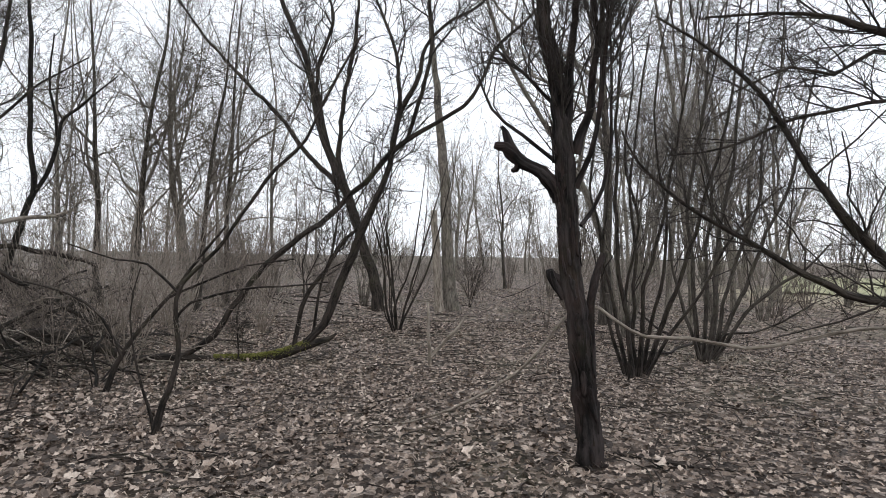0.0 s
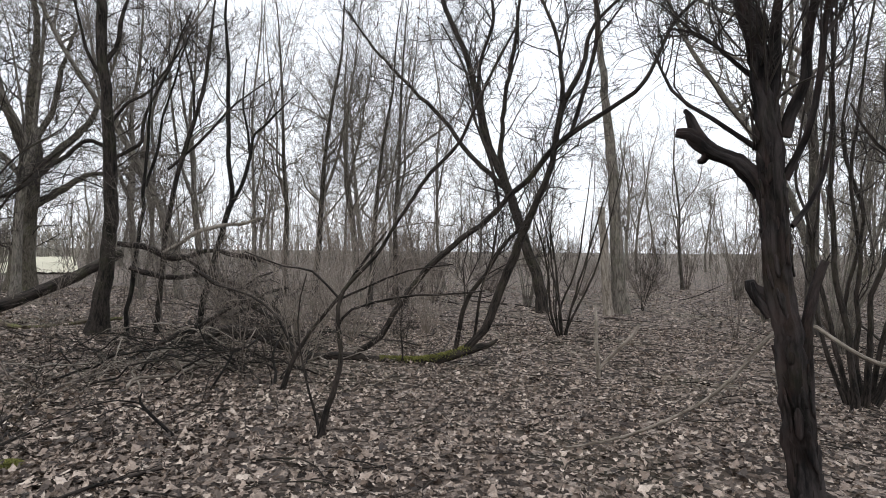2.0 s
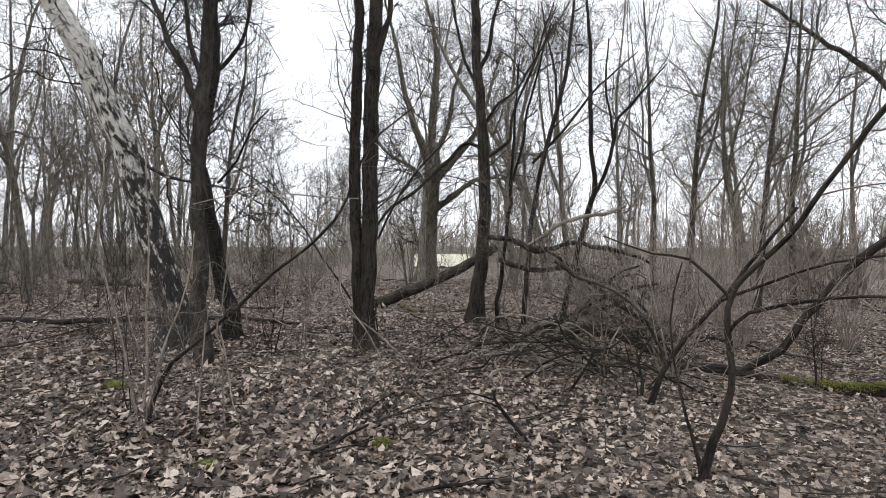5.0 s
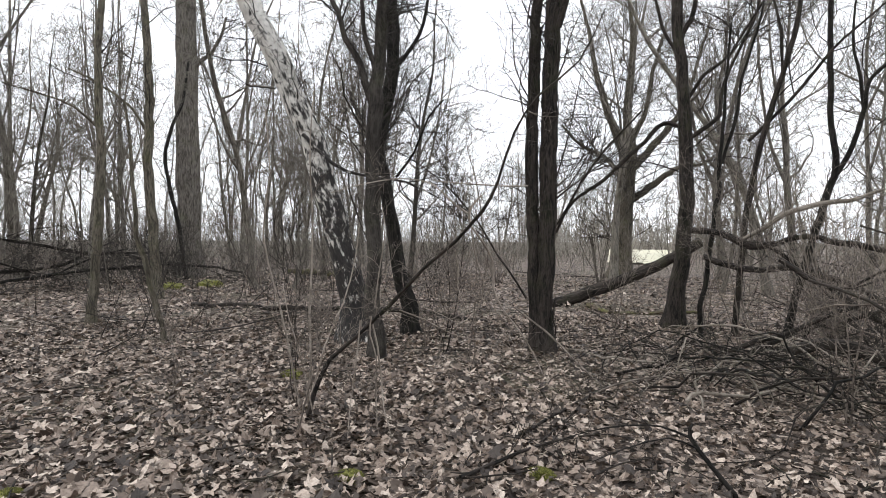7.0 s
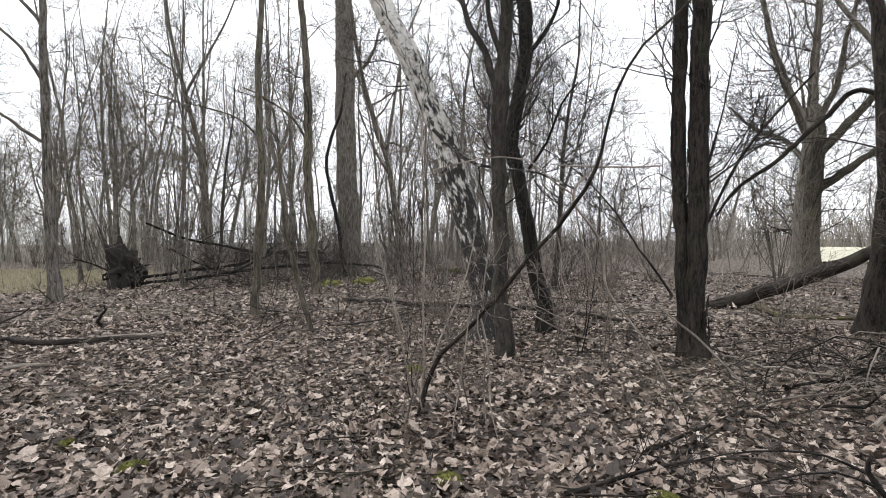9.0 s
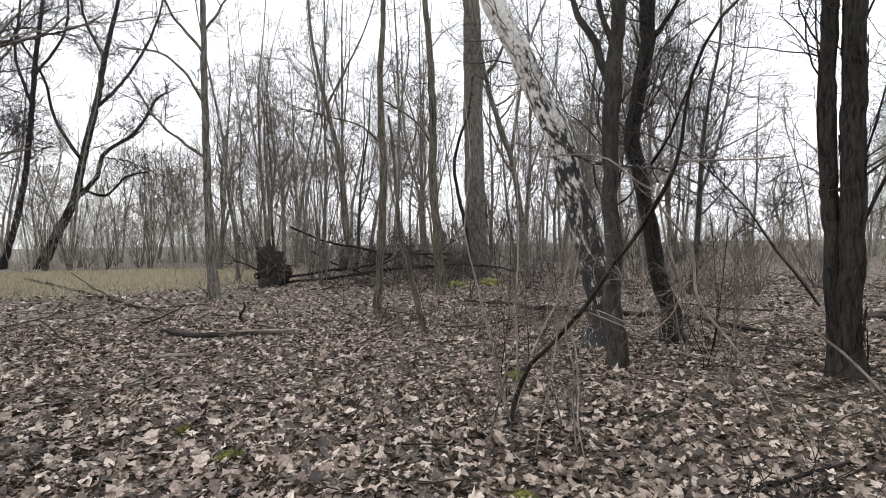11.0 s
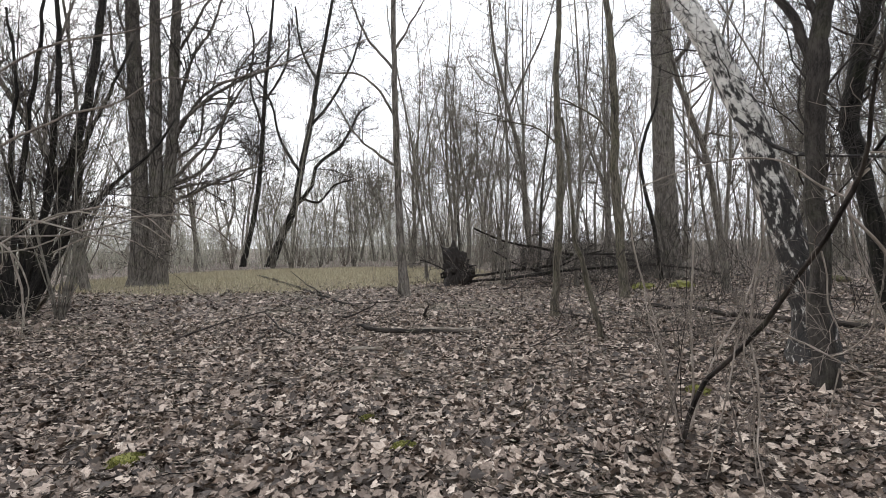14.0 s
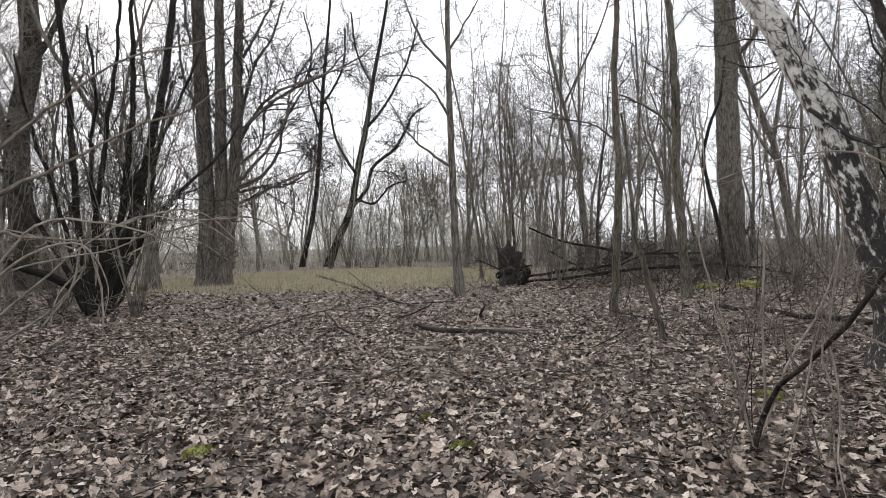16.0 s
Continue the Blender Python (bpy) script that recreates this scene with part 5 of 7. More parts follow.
ground2.limb("side", (-5.52, 4.83, 0.030, 0.0090), (-5.08, 4.89, 0.030, 0.0075), (-4.98, 5.14, 0.030, 0.0060), (-4.71, 5.18, 0.030, 0.0045))
ground2.done(seed=31, n=(4, 4, 0), length=(0.5, 0.25, 0.2), up=0.05)
ground3 = Growth("fallen_branch", "thin dead branch lying on the leaves", "branch", bark_brown)
ground3.limb("branch", (-3.34, 3, 0.014, 0.0137), (-3.28, 3.39, 0.013, 0.0137), (-3.15, 3.68, 0.011, 0.0115), (-3.02, 3.88, 0.007, 0.0072))
ground3.done(seed=32, n=(4, 3, 0), length=(0.4, 0.2, 0.2), up=0.05)
ground4 = Growth("fallen_branch", "rotten branch lying among the leaves", "branch", bark_brown)
ground4.limb("branch", (-9.78, -3.82, 0.033, 0.0338), (-9.45, -2.89, 0.037, 0.0382), (-9.71, -2.04, 0.036, 0.0374), (-9.74, -1.14, 0.025, 0.0259), (-10.29, -0.78, 0.013, 0.013))
ground4.done(seed=33, n=(4, 3, 0), length=(0.4, 0.2, 0.2), up=0.05)
ground5 = Growth("fallen_branch", "short rotten stick lying on leaves", "branch", bark_pale)
ground5.limb("branch", (-7.79, -2.34, 0.023, 0.023), (-7.95, -2.21, 0.028, 0.0295), (-8.03, -1.95, 0.02, 0.0202))
ground5.done(seed=34, n=(0, 0, 0))
ground6 = Growth("fallen_log", "thin fallen log lying behind the birch", "log", bark_brown)
ground6.limb("log", (-14.85, 0.58, 0.041, 0.0418), (-13.76, 2.2, 0.047, 0.049), (-12.91, 3.56, 0.05, 0.0511), (-12.38, 4.89, 0.041, 0.0418), (-10.55, 5.87, 0.028, 0.0288))
ground6.done(seed=35, n=(5, 3, 0), length=(0.6, 0.3, 0.2), up=0.1)
ground7 = Growth("fallen_log", "thin mossy fallen log beyond the leaning tree", "log", bark_moss)
ground7.limb("log", (-12.06, 8.97, 0.06, 0.0619), (-11.04, 8.72, 0.039, 0.0403), (-10.6, 9.42, 0.038, 0.0396), (-10.34, 10.48, 0.035, 0.0353))
ground7.done(seed=36, n=(0, 0, 0))
ground8 = Growth("fallen_branch", "dead branch half sunk in the leaves", "branch", bark_pale)
ground8.limb("branch", (-9.94, -2.46, 0.024, 0.0245), (-9.99, -1.82, 0.027, 0.0281), (-10.27, -1.37, 0.02, 0.0202))
ground8.done(seed=37, n=(0, 0, 0))
ground9 = Growth("fallen_branch", "fallen twiggy branch lying over leaves", "branch", bark_brown)
ground9.limb("branch", (1.34, 4.44, 0.011, 0.0108), (1.65, 4.27, 0.01, 0.0108), (2.03, 4.12, 0.009, 0.0086), (2.5, 4.09, 0.006, 0.0058))
ground9.done(seed=38, n=(4, 3, 0), length=(0.4, 0.2, 0.2), up=0.05)
ground10 = Growth("fallen_branch", "dead twiggy branch curving over the leaves", "branch", bark_brown)
ground10.limb("branch", (-22.9, -20.15, 0.053, 0.0547), (-17.48, -12.58, 0.045, 0.0468), (-13.68, -7.5, 0.033, 0.0338), (-12.6, -5.89, 0.02, 0.0202))
ground10.done(seed=39, n=(4, 3, 0), length=(0.8, 0.4, 0.2), up=0.1)
stump = Growth("dead_stick", "crooked dead stick with bare side branches", "stick", bark_dark)
stump.limb("stick", (-3.61, 4.46, -0.01, 0.0141), (-3.71, 4.36, 0.15, 0.0133), (-3.79, 4.29, 0.3, 0.0125), (-3.78, 4.30, 0.38, 0.0073))
stump.limb("prong", (-3.79, 4.29, 0.29, 0.0081), (-3.92, 4.18, 0.33, 0.0060), (-4.06, 4.05, 0.31, 0.0051), (-4.27, 3.86, 0.22, 0.0043), (-4.48, 3.66, 0.07, 0.0030))
stump.limb("prong", (-3.76, 4.32, 0.23, 0.0060), (-3.73, 4.07, 0.33, 0.0047), (-3.75, 3.79, 0.29, 0.0038), (-3.80, 3.61, 0.22, 0.0026))
stump.done(seed=40, n=(4, 3, 2), length=(0.35, 0.2, 0.1), up=0.1, twig=0.0018)
bare = Growth("fallen_tree", "dark fallen treetop lying behind the slender trees", "fallen tree", bark_dark)
bare.limb("trunk", (-19.88, -6.18, 2.05, 0.0319), (-20.41, -5.07, 1.52, 0.0371), (-20.92, -4.02, 1.29, 0.0425), (-21.38, -3.08, 1.06, 0.0480), (-21.92, -1.97, 1.04, 0.0405), (-22.41, -0.97, 1.03, 0.0323))
bare.limb("limb", (-19.81, -6.31, 0.32, 0.0477), (-20.39, -5.13, 0.49, 0.0494), (-21.08, -3.70, 0.67, 0.0472), (-21.49, -2.85, 1.10, 0.0352), (-21.75, -2.33, 1.39, 0.0223))
bare.limb("limb", (-19.81, -6.31, 0.14, 0.0438), (-20.76, -4.35, 0.31, 0.0422), (-21.49, -2.86, 0.51, 0.0395), (-22.37, -1.05, 0.55, 0.0322))
bare.limb("limb", (-19.58, -6.80, 0.37, 0.0353), (-19.28, -7.40, 0.74, 0.0269), (-19.03, -7.92, 0.93, 0.0189))
bare.limb("limb", (-20.17, -5.57, 1.23, 0.0244), (-20.61, -4.67, 0.66, 0.0250), (-21.16, -3.54, 0.24, 0.0216))
bare.done(seed=41, n=(16, 8, 4), length=(1.7, 0.9, 0.45), up=0.15, twig=0.004)
bare2 = Growth("fallen_tree", "dark fallen limbs with bare twigs on the ground", "fallen tree", bark_dark)
bare2.limb("trunk", (-18.87, -4.56, 0.31, 0.0379), (-19.36, -3.20, 0.52, 0.0392), (-19.94, -1.58, 0.66, 0.0366), (-20.43, -0.19, 0.72, 0.0293))
bare2.limb("limb", (-19.36, -3.20, 0.52, 0.0274), (-19.64, -2.40, 0.95, 0.0239), (-19.94, -1.57, 1.21, 0.0203))
bare2.limb("limb", (-22.59, -2.10, 0.97, 0.0418), (-22.85, -0.91, 0.70, 0.0425), (-23.16, 0.54, 0.51, 0.0384), (-23.40, 1.60, 0.27, 0.0292))
bare2.done(seed=42, n=(16, 8, 4), length=(1.6, 0.9, 0.45), up=0.15, twig=0.004)
low1 = Growth("drooping_shrub", "shrub with pale drooping twigs at the clearing's edge", "bush", bark_pale)
low1.limb("stem", (-4.22, -7.64, -0.04, 0.0307), (-4.37, -7.42, 0.8, 0.0238), (-4.70, -6.94, 1.39, 0.0194), (-5.07, -6.40, 1.64, 0.0152), (-5.29, -6.07, 1.53, 0.0130), (-5.42, -5.88, 1, 0.0086), (-5.36, -5.96, 0.36, 0.0065))
low1.limb("stem", (-4.27, -7.57, -0, 0.0260), (-4.42, -7.35, 0.96, 0.0194), (-4.85, -6.73, 1.91, 0.0173), (-5.39, -5.93, 1.93, 0.0152), (-5.84, -5.27, 1.71, 0.0108), (-6.11, -4.87, 1.41, 0.0086))
low1.limb("stem", (-4.27, -7.57, -0, 0.0260), (-4.55, -7.16, 0.63, 0.0194), (-4.88, -6.68, 1.1, 0.0173), (-5.20, -6.21, 1.57, 0.0130), (-5.67, -5.53, 2, 0.0108), (-6.07, -4.93, 1.94, 0.0086), (-6.57, -4.19, 1.96, 0.0065))
low1.limb("stem", (-4.31, -7.50, -0, 0.0216), (-4.68, -6.96, 0.39, 0.0173), (-5.01, -6.49, 0.77, 0.0130), (-5.25, -6.14, 1.33, 0.0108), (-5.21, -6.20, 1.74, 0.0086))
low1.limb("stem", (-4.27, -7.57, 0.08, 0.0216), (-4.52, -7.22, 1.12, 0.0173), (-4.98, -6.54, 1.42, 0.0130), (-5.48, -5.80, 1.56, 0.0108), (-6.07, -4.93, 1.94, 0.0086), (-6.52, -4.27, 1.52, 0.0065))
low1.done(seed=45, n=(6, 5, 4), length=(0.6, 0.35, 0.2), up=0.0, twig=0.0025, twig_material=bark_pale)
low2 = Growth("overhanging_tree", "tree reaching long pale limbs over the clearing", "tree", bark_shoot)
low2.limb("trunk", (-5.34, -10.05, 0.53, 0.1555), (-5.4, -9.95, 1.95, 0.1335), (-5.39, -10.01, 3.73, 0.1155), (-5.34, -10.15, 5.51, 0.098), (-5.35, -10.19, 8.18, 0.058))
low2.limb("limb", (-5.39, -9.98, 2.57, 0.0535), (-6.01, -8.65, 3.08, 0.0265), (-6.62, -7.35, 3.67, 0.02), (-7.08, -6.38, 3.92, 0.0155), (-7.38, -5.73, 4.26, 0.0135), (-7.76, -4.93, 4.16, 0.011), (-8.21, -3.96, 4.42, 0.009), (-8.59, -3.15, 4.61, 0.009), (-8.9, -2.5, 4.82, 0.0065))
low2.limb("limb", (-5.38, -9.99, 1.95, 0.0445), (-5.99, -8.67, 1.75, 0.022), (-6.59, -7.38, 1.76, 0.0155), (-7.01, -6.49, 1.92, 0.0155), (-7.35, -5.76, 2.06, 0.0135), (-7.61, -5.2, 1.98, 0.011), (-7.87, -4.64, 1.48, 0.0065))
low2.limb("limb", (-5.38, -10.02, 3.29, 0.049), (-6.07, -8.55, 4.32, 0.0245), (-6.64, -7.33, 4.92, 0.018), (-7.17, -6.2, 5.07, 0.0135), (-7.78, -4.91, 5.58, 0.011))
low2.done(seed=46, n=(9, 6, 4), length=(1.0, 0.5, 0.3), up=0.2, start=1, twig=0.0025)
crook = Growth("fallen_branch", "crooked pale twiggy branch arching over the leaves", "branch", bark_pale)
crook.limb("branch", (-4.98, 5.38, -0.13, 0.0202), (-4.99, 5.36, 0.11, 0.0187), (-4.96, 5.48, 0.18, 0.0166), (-4.86, 5.88, 0.13, 0.0137), (-4.77, 6.24, 0.2, 0.0101), (-4.61, 6.5, 0.27, 0.0065))
crook.limb("branch", (-4.9, 5.3, -0.05, 0.0166), (-4.87, 5.4, -0.23, 0.018), (-4.83, 5.57, -0.36, 0.0194), (-4.76, 5.84, -0.43, 0.0144), (-4.64, 6.32, -0.46, 0.0101))
crook.limb("side_shoot", (-4.79, 5.75, 0.36, 0.0101), (-4.77, 5.86, 0.27, 0.0101), (-4.73, 5.97, -0, 0.0079), (-4.73, 5.99, -0.23, 0.0079), (-4.75, 5.88, -0.36, 0.0065), (-4.85, 5.48, -0.46, 0.005))
crook.limb("side_shoot", (-4.63, 6.39, 0.23, 0.0079), (-4.64, 6.35, -0.14, 0.0079), (-4.69, 6.15, -0.27, 0.0065), (-4.76, 5.84, -0.41, 0.005))
crook.done(seed=47, n=(6, 5, 3), length=(0.35, 0.2, 0.1), up=0.1, twig=0.0016)
crook2 = Growth("fallen_branch", "long thin dead branch leaning over the leaves", "branch", bark_shoot)
crook2.limb("branch", (-7.38, 4.87, 0.66, 0.0122), (-6.84, 4.99, 0.44, 0.0137), (-6.4, 5.09, 0.2, 0.013), (-5.97, 5.14, 0.01, 0.0122), (-5.71, 5.33, -0.2, 0.0137), (-5.42, 5.65, -0.45, 0.0108))
crook2.limb("branch", (-5.65, 3.93, -0.37, 0.0086), (-5.62, 4.46, -0.13, 0.0108), (-5.77, 5.13, 0.06, 0.0115), (-5.79, 5.89, 0.12, 0.0101), (-5.76, 6.4, 0.15, 0.0079))
crook2.limb("branch", (-5.67, 4.26, -0.26, 0.0108), (-5.66, 4.71, -0.17, 0.0108), (-5.65, 5.17, -0.17, 0.0115), (-5.58, 5.85, -0.23, 0.0094), (-5.43, 6.47, -0.34, 0.0079))
crook2.done(seed=48, n=(8, 5, 3), length=(0.45, 0.22, 0.1), up=0.1, twig=0.0016)
mossed = Growth("mossy_log", "short mossy log behind the birch", "log", bark_moss)
mossed.limb("log", (-27.26, 3.53, 0.107, 0.1102), (-25.72, 4.39, 0.119, 0.1224), (-23.55, 5.28, 0.094, 0.0972))
mossed.done(seed=49, n=(0, 0, 0))


hazel_e = Growth("hazel_bush", "dark many-stemmed hazel fanning out of one stool", "bush", bark_brown, "hazels")
hazel_e.limb("stem", (2.41, 7.25, 0.02, 0.0373), (2.39, 7.26, 0.57, 0.0306), (2.27, 7.30, 1.21, 0.0274), (2.22, 7.32, 1.93, 0.0241), (2.20, 7.33, 2.73, 0.0207), (2.22, 7.32, 3.75, 0.0155), (2.24, 7.31, 4.69, 0.0103))
hazel_e.limb("stem", (2.56, 7.43, -0.03, 0.0383), (2.59, 7.42, 0.48, 0.0313), (2.61, 7.42, 1.07, 0.0243), (2.77, 7.36, 1.80, 0.0207), (2.92, 7.31, 2.67, 0.0172), (3.04, 7.27, 3.53, 0.0137), (3.15, 7.23, 4.38, 0.0102), (3.21, 7.21, 5.10, 0.0068))
hazel_e.limb("stem", (2.70, 7.62, -0.07, 0.0393), (2.86, 7.57, 0.46, 0.0319), (3.02, 7.52, 0.99, 0.0282), (3.21, 7.45, 1.66, 0.0245), (3.42, 7.38, 2.47, 0.0208), (3.61, 7.32, 3.19, 0.0172), (3.69, 7.29, 3.98, 0.0137), (3.75, 7.27, 4.85, 0.0103))
hazel_e.limb("stem", (2.37, 7.27, 0.04, 0.0306), (2.26, 7.31, 0.56, 0.0240), (2.12, 7.36, 1.21, 0.0207), (2.01, 7.40, 1.86, 0.0174), (1.91, 7.44, 2.45, 0.0140), (1.99, 7.41, 3.40, 0.0105))
hazel_e.limb("stem", (2.53, 7.45, -0.04, 0.0314), (2.48, 7.46, 0.77, 0.0245), (2.51, 7.45, 1.58, 0.0210), (2.43, 7.48, 2.46, 0.0176), (2.52, 7.45, 3.42, 0.0140), (2.64, 7.40, 4.44, 0.0105))
hazel_e.limb("stem", (2.67, 7.64, -0.06, 0.0286), (2.76, 7.60, 0.61, 0.0249), (2.92, 7.55, 1.36, 0.0213), (2.94, 7.54, 2.11, 0.0177), (2.80, 7.59, 3.01, 0.0143), (2.82, 7.58, 4.06, 0.0107), (2.98, 7.53, 4.95, 0.0089))
hazel_e.limb("stem", (2.33, 7.28, 0.05, 0.0239), (2.16, 7.35, 0.70, 0.0207), (2.05, 7.38, 1.35, 0.0173), (2.11, 7.36, 2.30, 0.0138), (2.16, 7.34, 3.17, 0.0104))
hazel_e.limb("stem", (2.66, 7.40, 0.01, 0.0242), (2.91, 7.31, 0.57, 0.0206), (3.24, 7.19, 1.09, 0.0169), (3.48, 7.11, 1.66, 0.0150), (3.77, 7.01, 2.08, 0.0115), (4.11, 6.89, 2.42, 0.0081))
hazel_e.limb("stem", (2.58, 7.67, -0.07, 0.0215), (2.47, 7.70, 1.05, 0.0199), (2.61, 7.65, 1.96, 0.0162), (2.43, 7.72, 2.87, 0.0145), (2.52, 7.68, 3.94, 0.0109), (2.48, 7.70, 4.94, 0.0073))
hazel_e.done(seed=51, n=(6, 4, 3), length=(1.1, 0.5, 0.25), up=0.6, twig=0.0028, angle=(25, 55), low=0.25)
hazel_f = Growth("hazel_bush", "brown many-stemmed hazel behind the first clump", "bush", bark_grey, "hazels")
hazel_f.limb("stem", (3.88, 8.40, 0.03, 0.0472), (3.96, 8.36, 0.70, 0.0392), (3.99, 8.35, 1.36, 0.0352), (4.03, 8.33, 2.02, 0.0293), (4.16, 8.27, 2.83, 0.0233), (4.22, 8.24, 3.65, 0.0194), (4.31, 8.19, 4.62, 0.0135), (4.37, 8.17, 5.42, 0.0096))
hazel_f.limb("stem", (3.90, 8.63, -0.01, 0.0404), (3.84, 8.66, 0.66, 0.0325), (3.79, 8.69, 1.43, 0.0285), (3.71, 8.73, 2.20, 0.0246), (3.81, 8.68, 3.06, 0.0204), (3.94, 8.62, 4.08, 0.0162), (3.97, 8.61, 5.19, 0.0122))
hazel_f.limb("stem", (4.16, 8.77, -0.04, 0.0370), (4.35, 8.68, 0.58, 0.0305), (4.62, 8.56, 1.36, 0.0261), (4.85, 8.46, 2.04, 0.0238), (5.07, 8.36, 2.70, 0.0196), (5.20, 8.30, 3.51, 0.0156), (5.38, 8.22, 4.48, 0.0116))
hazel_f.limb("stem", (3.98, 8.35, 0.06, 0.0313), (4.27, 8.21, 0.64, 0.0250), (4.59, 8.06, 1.06, 0.0227), (4.95, 7.89, 1.38, 0.0166), (5.25, 7.75, 1.77, 0.0109))
hazel_f.limb("stem", (3.94, 8.62, -0.01, 0.0323), (3.97, 8.61, 0.84, 0.0282), (3.96, 8.61, 1.69, 0.0263), (4.02, 8.58, 2.54, 0.0222), (3.87, 8.65, 3.49, 0.0183), (4.08, 8.56, 4.57, 0.0141), (4.21, 8.50, 5.49, 0.0100))
hazel_f.limb("stem", (4.11, 8.79, -0.04, 0.0329), (4.28, 8.72, 0.83, 0.0266), (4.48, 8.63, 1.70, 0.0243), (4.71, 8.52, 2.46, 0.0200), (4.74, 8.51, 3.30, 0.0180), (4.93, 8.42, 4.29, 0.0139), (4.99, 8.40, 5.29, 0.0099))
hazel_f.limb("stem", (3.80, 8.44, 0.05, 0.0277), (3.63, 8.52, 0.67, 0.0239), (3.45, 8.60, 1.34, 0.0202), (3.41, 8.62, 2.11, 0.0162))
hazel_f.limb("stem", (4.03, 8.58, -0.00, 0.0281), (4.21, 8.49, 0.43, 0.0199), (4.51, 8.35, 0.46, 0.0157), (4.87, 8.19, 0.65, 0.0134), (5.21, 8.03, 0.91, 0.0094))
hazel_f.done(seed=52, n=(6, 4, 3), length=(1.2, 0.55, 0.28), up=0.6, twig=0.003, angle=(25, 55), low=0.25)
hazel("hazel_bush", "slim hazel clump with thin upright stems", "bush", (-0.89, 11.36), 11, 1.3, 4.6, 0.02, 53, bark_brown, "hazels")
hazel_w = Growth("hazel_bush", "dark hazel stool with pale hanging shoots at the clearing", "bush", bark_dark, "hazels")
hazel_w.limb("stem", (-8.08, -11.79, -0.05, 0.1443), (-8.35, -11.67, 1.07, 0.1265), (-8.70, -11.51, 2.29, 0.1135), (-9.06, -11.35, 3.82, 0.1002), (-9.38, -11.20, 5.39, 0.0913), (-9.58, -11.11, 6.98, 0.0818), (-9.73, -11.04, 8.14, 0.0720), (-9.89, -10.97, 10.19, 0.0414))
hazel_w.limb("stem", (-7.98, -11.84, -0.00, 0.0958), (-8.14, -11.76, 1.08, 0.0868), (-8.42, -11.63, 2.15, 0.0780), (-8.83, -11.45, 3.39, 0.0595), (-9.35, -11.21, 4.26, 0.0456), (-9.85, -10.99, 5.60, 0.0362), (-10.23, -10.81, 6.67, 0.0262))
hazel_w.limb("stem", (-7.86, -11.89, 0.06, 0.0858), (-7.79, -11.92, 1.23, 0.0759), (-7.69, -11.97, 2.41, 0.0708), (-7.62, -12.00, 3.98, 0.0706), (-7.58, -12.02, 5.41, 0.0657), (-7.44, -12.08, 7.33, 0.0559), (-7.37, -12.12, 9.24, 0.0325))
hazel_w.limb("stem", (-8.01, -11.82, 0.05, 0.0863), (-8.25, -11.71, 1.34, 0.0678), (-8.48, -11.61, 2.42, 0.0636), (-8.68, -11.52, 3.93, 0.0641), (-8.82, -11.45, 5.59, 0.0595), (-8.81, -11.46, 7.65, 0.0445), (-8.80, -11.47, 9.56, 0.0247))
hazel_w.limb("stem", (-8.22, -11.73, 0.11, 0.0774), (-8.62, -11.55, 1.19, 0.0640), (-9.13, -11.31, 2.15, 0.0503), (-9.79, -11.01, 3.15, 0.0413), (-10.54, -10.67, 3.92, 0.0319), (-11.08, -10.43, 4.86, 0.0217))
hazel_w.limb("stem", (-7.78, -11.93, 0.15, 0.0760), (-7.44, -12.08, 1.24, 0.0607), (-7.03, -12.27, 2.15, 0.0504), (-6.68, -12.43, 2.90, 0.0406), (-6.17, -12.66, 3.86, 0.0264))
hazel_w.limb("stem", (-7.91, -11.87, 0.08, 0.0668), (-7.94, -11.85, 1.49, 0.0621), (-8.13, -11.77, 3.09, 0.0578), (-8.32, -11.68, 4.85, 0.0485), (-8.52, -11.59, 6.50, 0.0391), (-8.61, -11.55, 8.14, 0.0294))
hazel_w.limb("stem", (-8.09, -11.79, 0.04, 0.0674), (-8.45, -11.62, 1.06, 0.0635), (-8.91, -11.41, 2.15, 0.0598), (-9.10, -11.33, 3.13, 0.0502), (-9.33, -11.22, 4.40, 0.0405), (-9.62, -11.09, 5.85, 0.0256))
hazel_w.limb("stem", (-7.75, -11.94, 0.57, 0.0948), (-7.19, -12.19, 1.00, 0.0832), (-6.64, -12.44, 1.25, 0.0721), (-6.04, -12.72, 1.67, 0.0438))
hazel_w.limb("stem", (-7.84, -11.90, 0.04, 0.0666), (-7.55, -12.03, 1.63, 0.0516), (-7.24, -12.17, 3.05, 0.0416), (-6.89, -12.33, 4.55, 0.0319), (-6.65, -12.44, 6.03, 0.0225))
hazel_w.limb("stem", (-7.96, -11.84, 0.02, 0.0574), (-8.10, -11.78, 1.75, 0.0529), (-7.93, -11.86, 3.48, 0.0429), (-8.07, -11.79, 5.22, 0.0336), (-7.96, -11.85, 6.92, 0.0238))
hazel_w.limb("shoot", (-7.15, -10.67, 1.61, 0.0252), (-7.03, -10.72, 0.90, 0.0251), (-6.66, -10.89, 0.22, 0.0219), (-6.31, -11.04, -0.32, 0.0161), (-5.97, -11.20, -0.84, 0.0106))
hazel_w.limb("shoot", (-7.32, -10.59, 1.61, 0.0198), (-7.49, -10.52, 0.75, 0.0228), (-7.48, -10.52, -0.35, 0.0171), (-7.17, -10.66, -1.27, 0.0140), (-7.06, -10.71, -1.97, 0.0084))
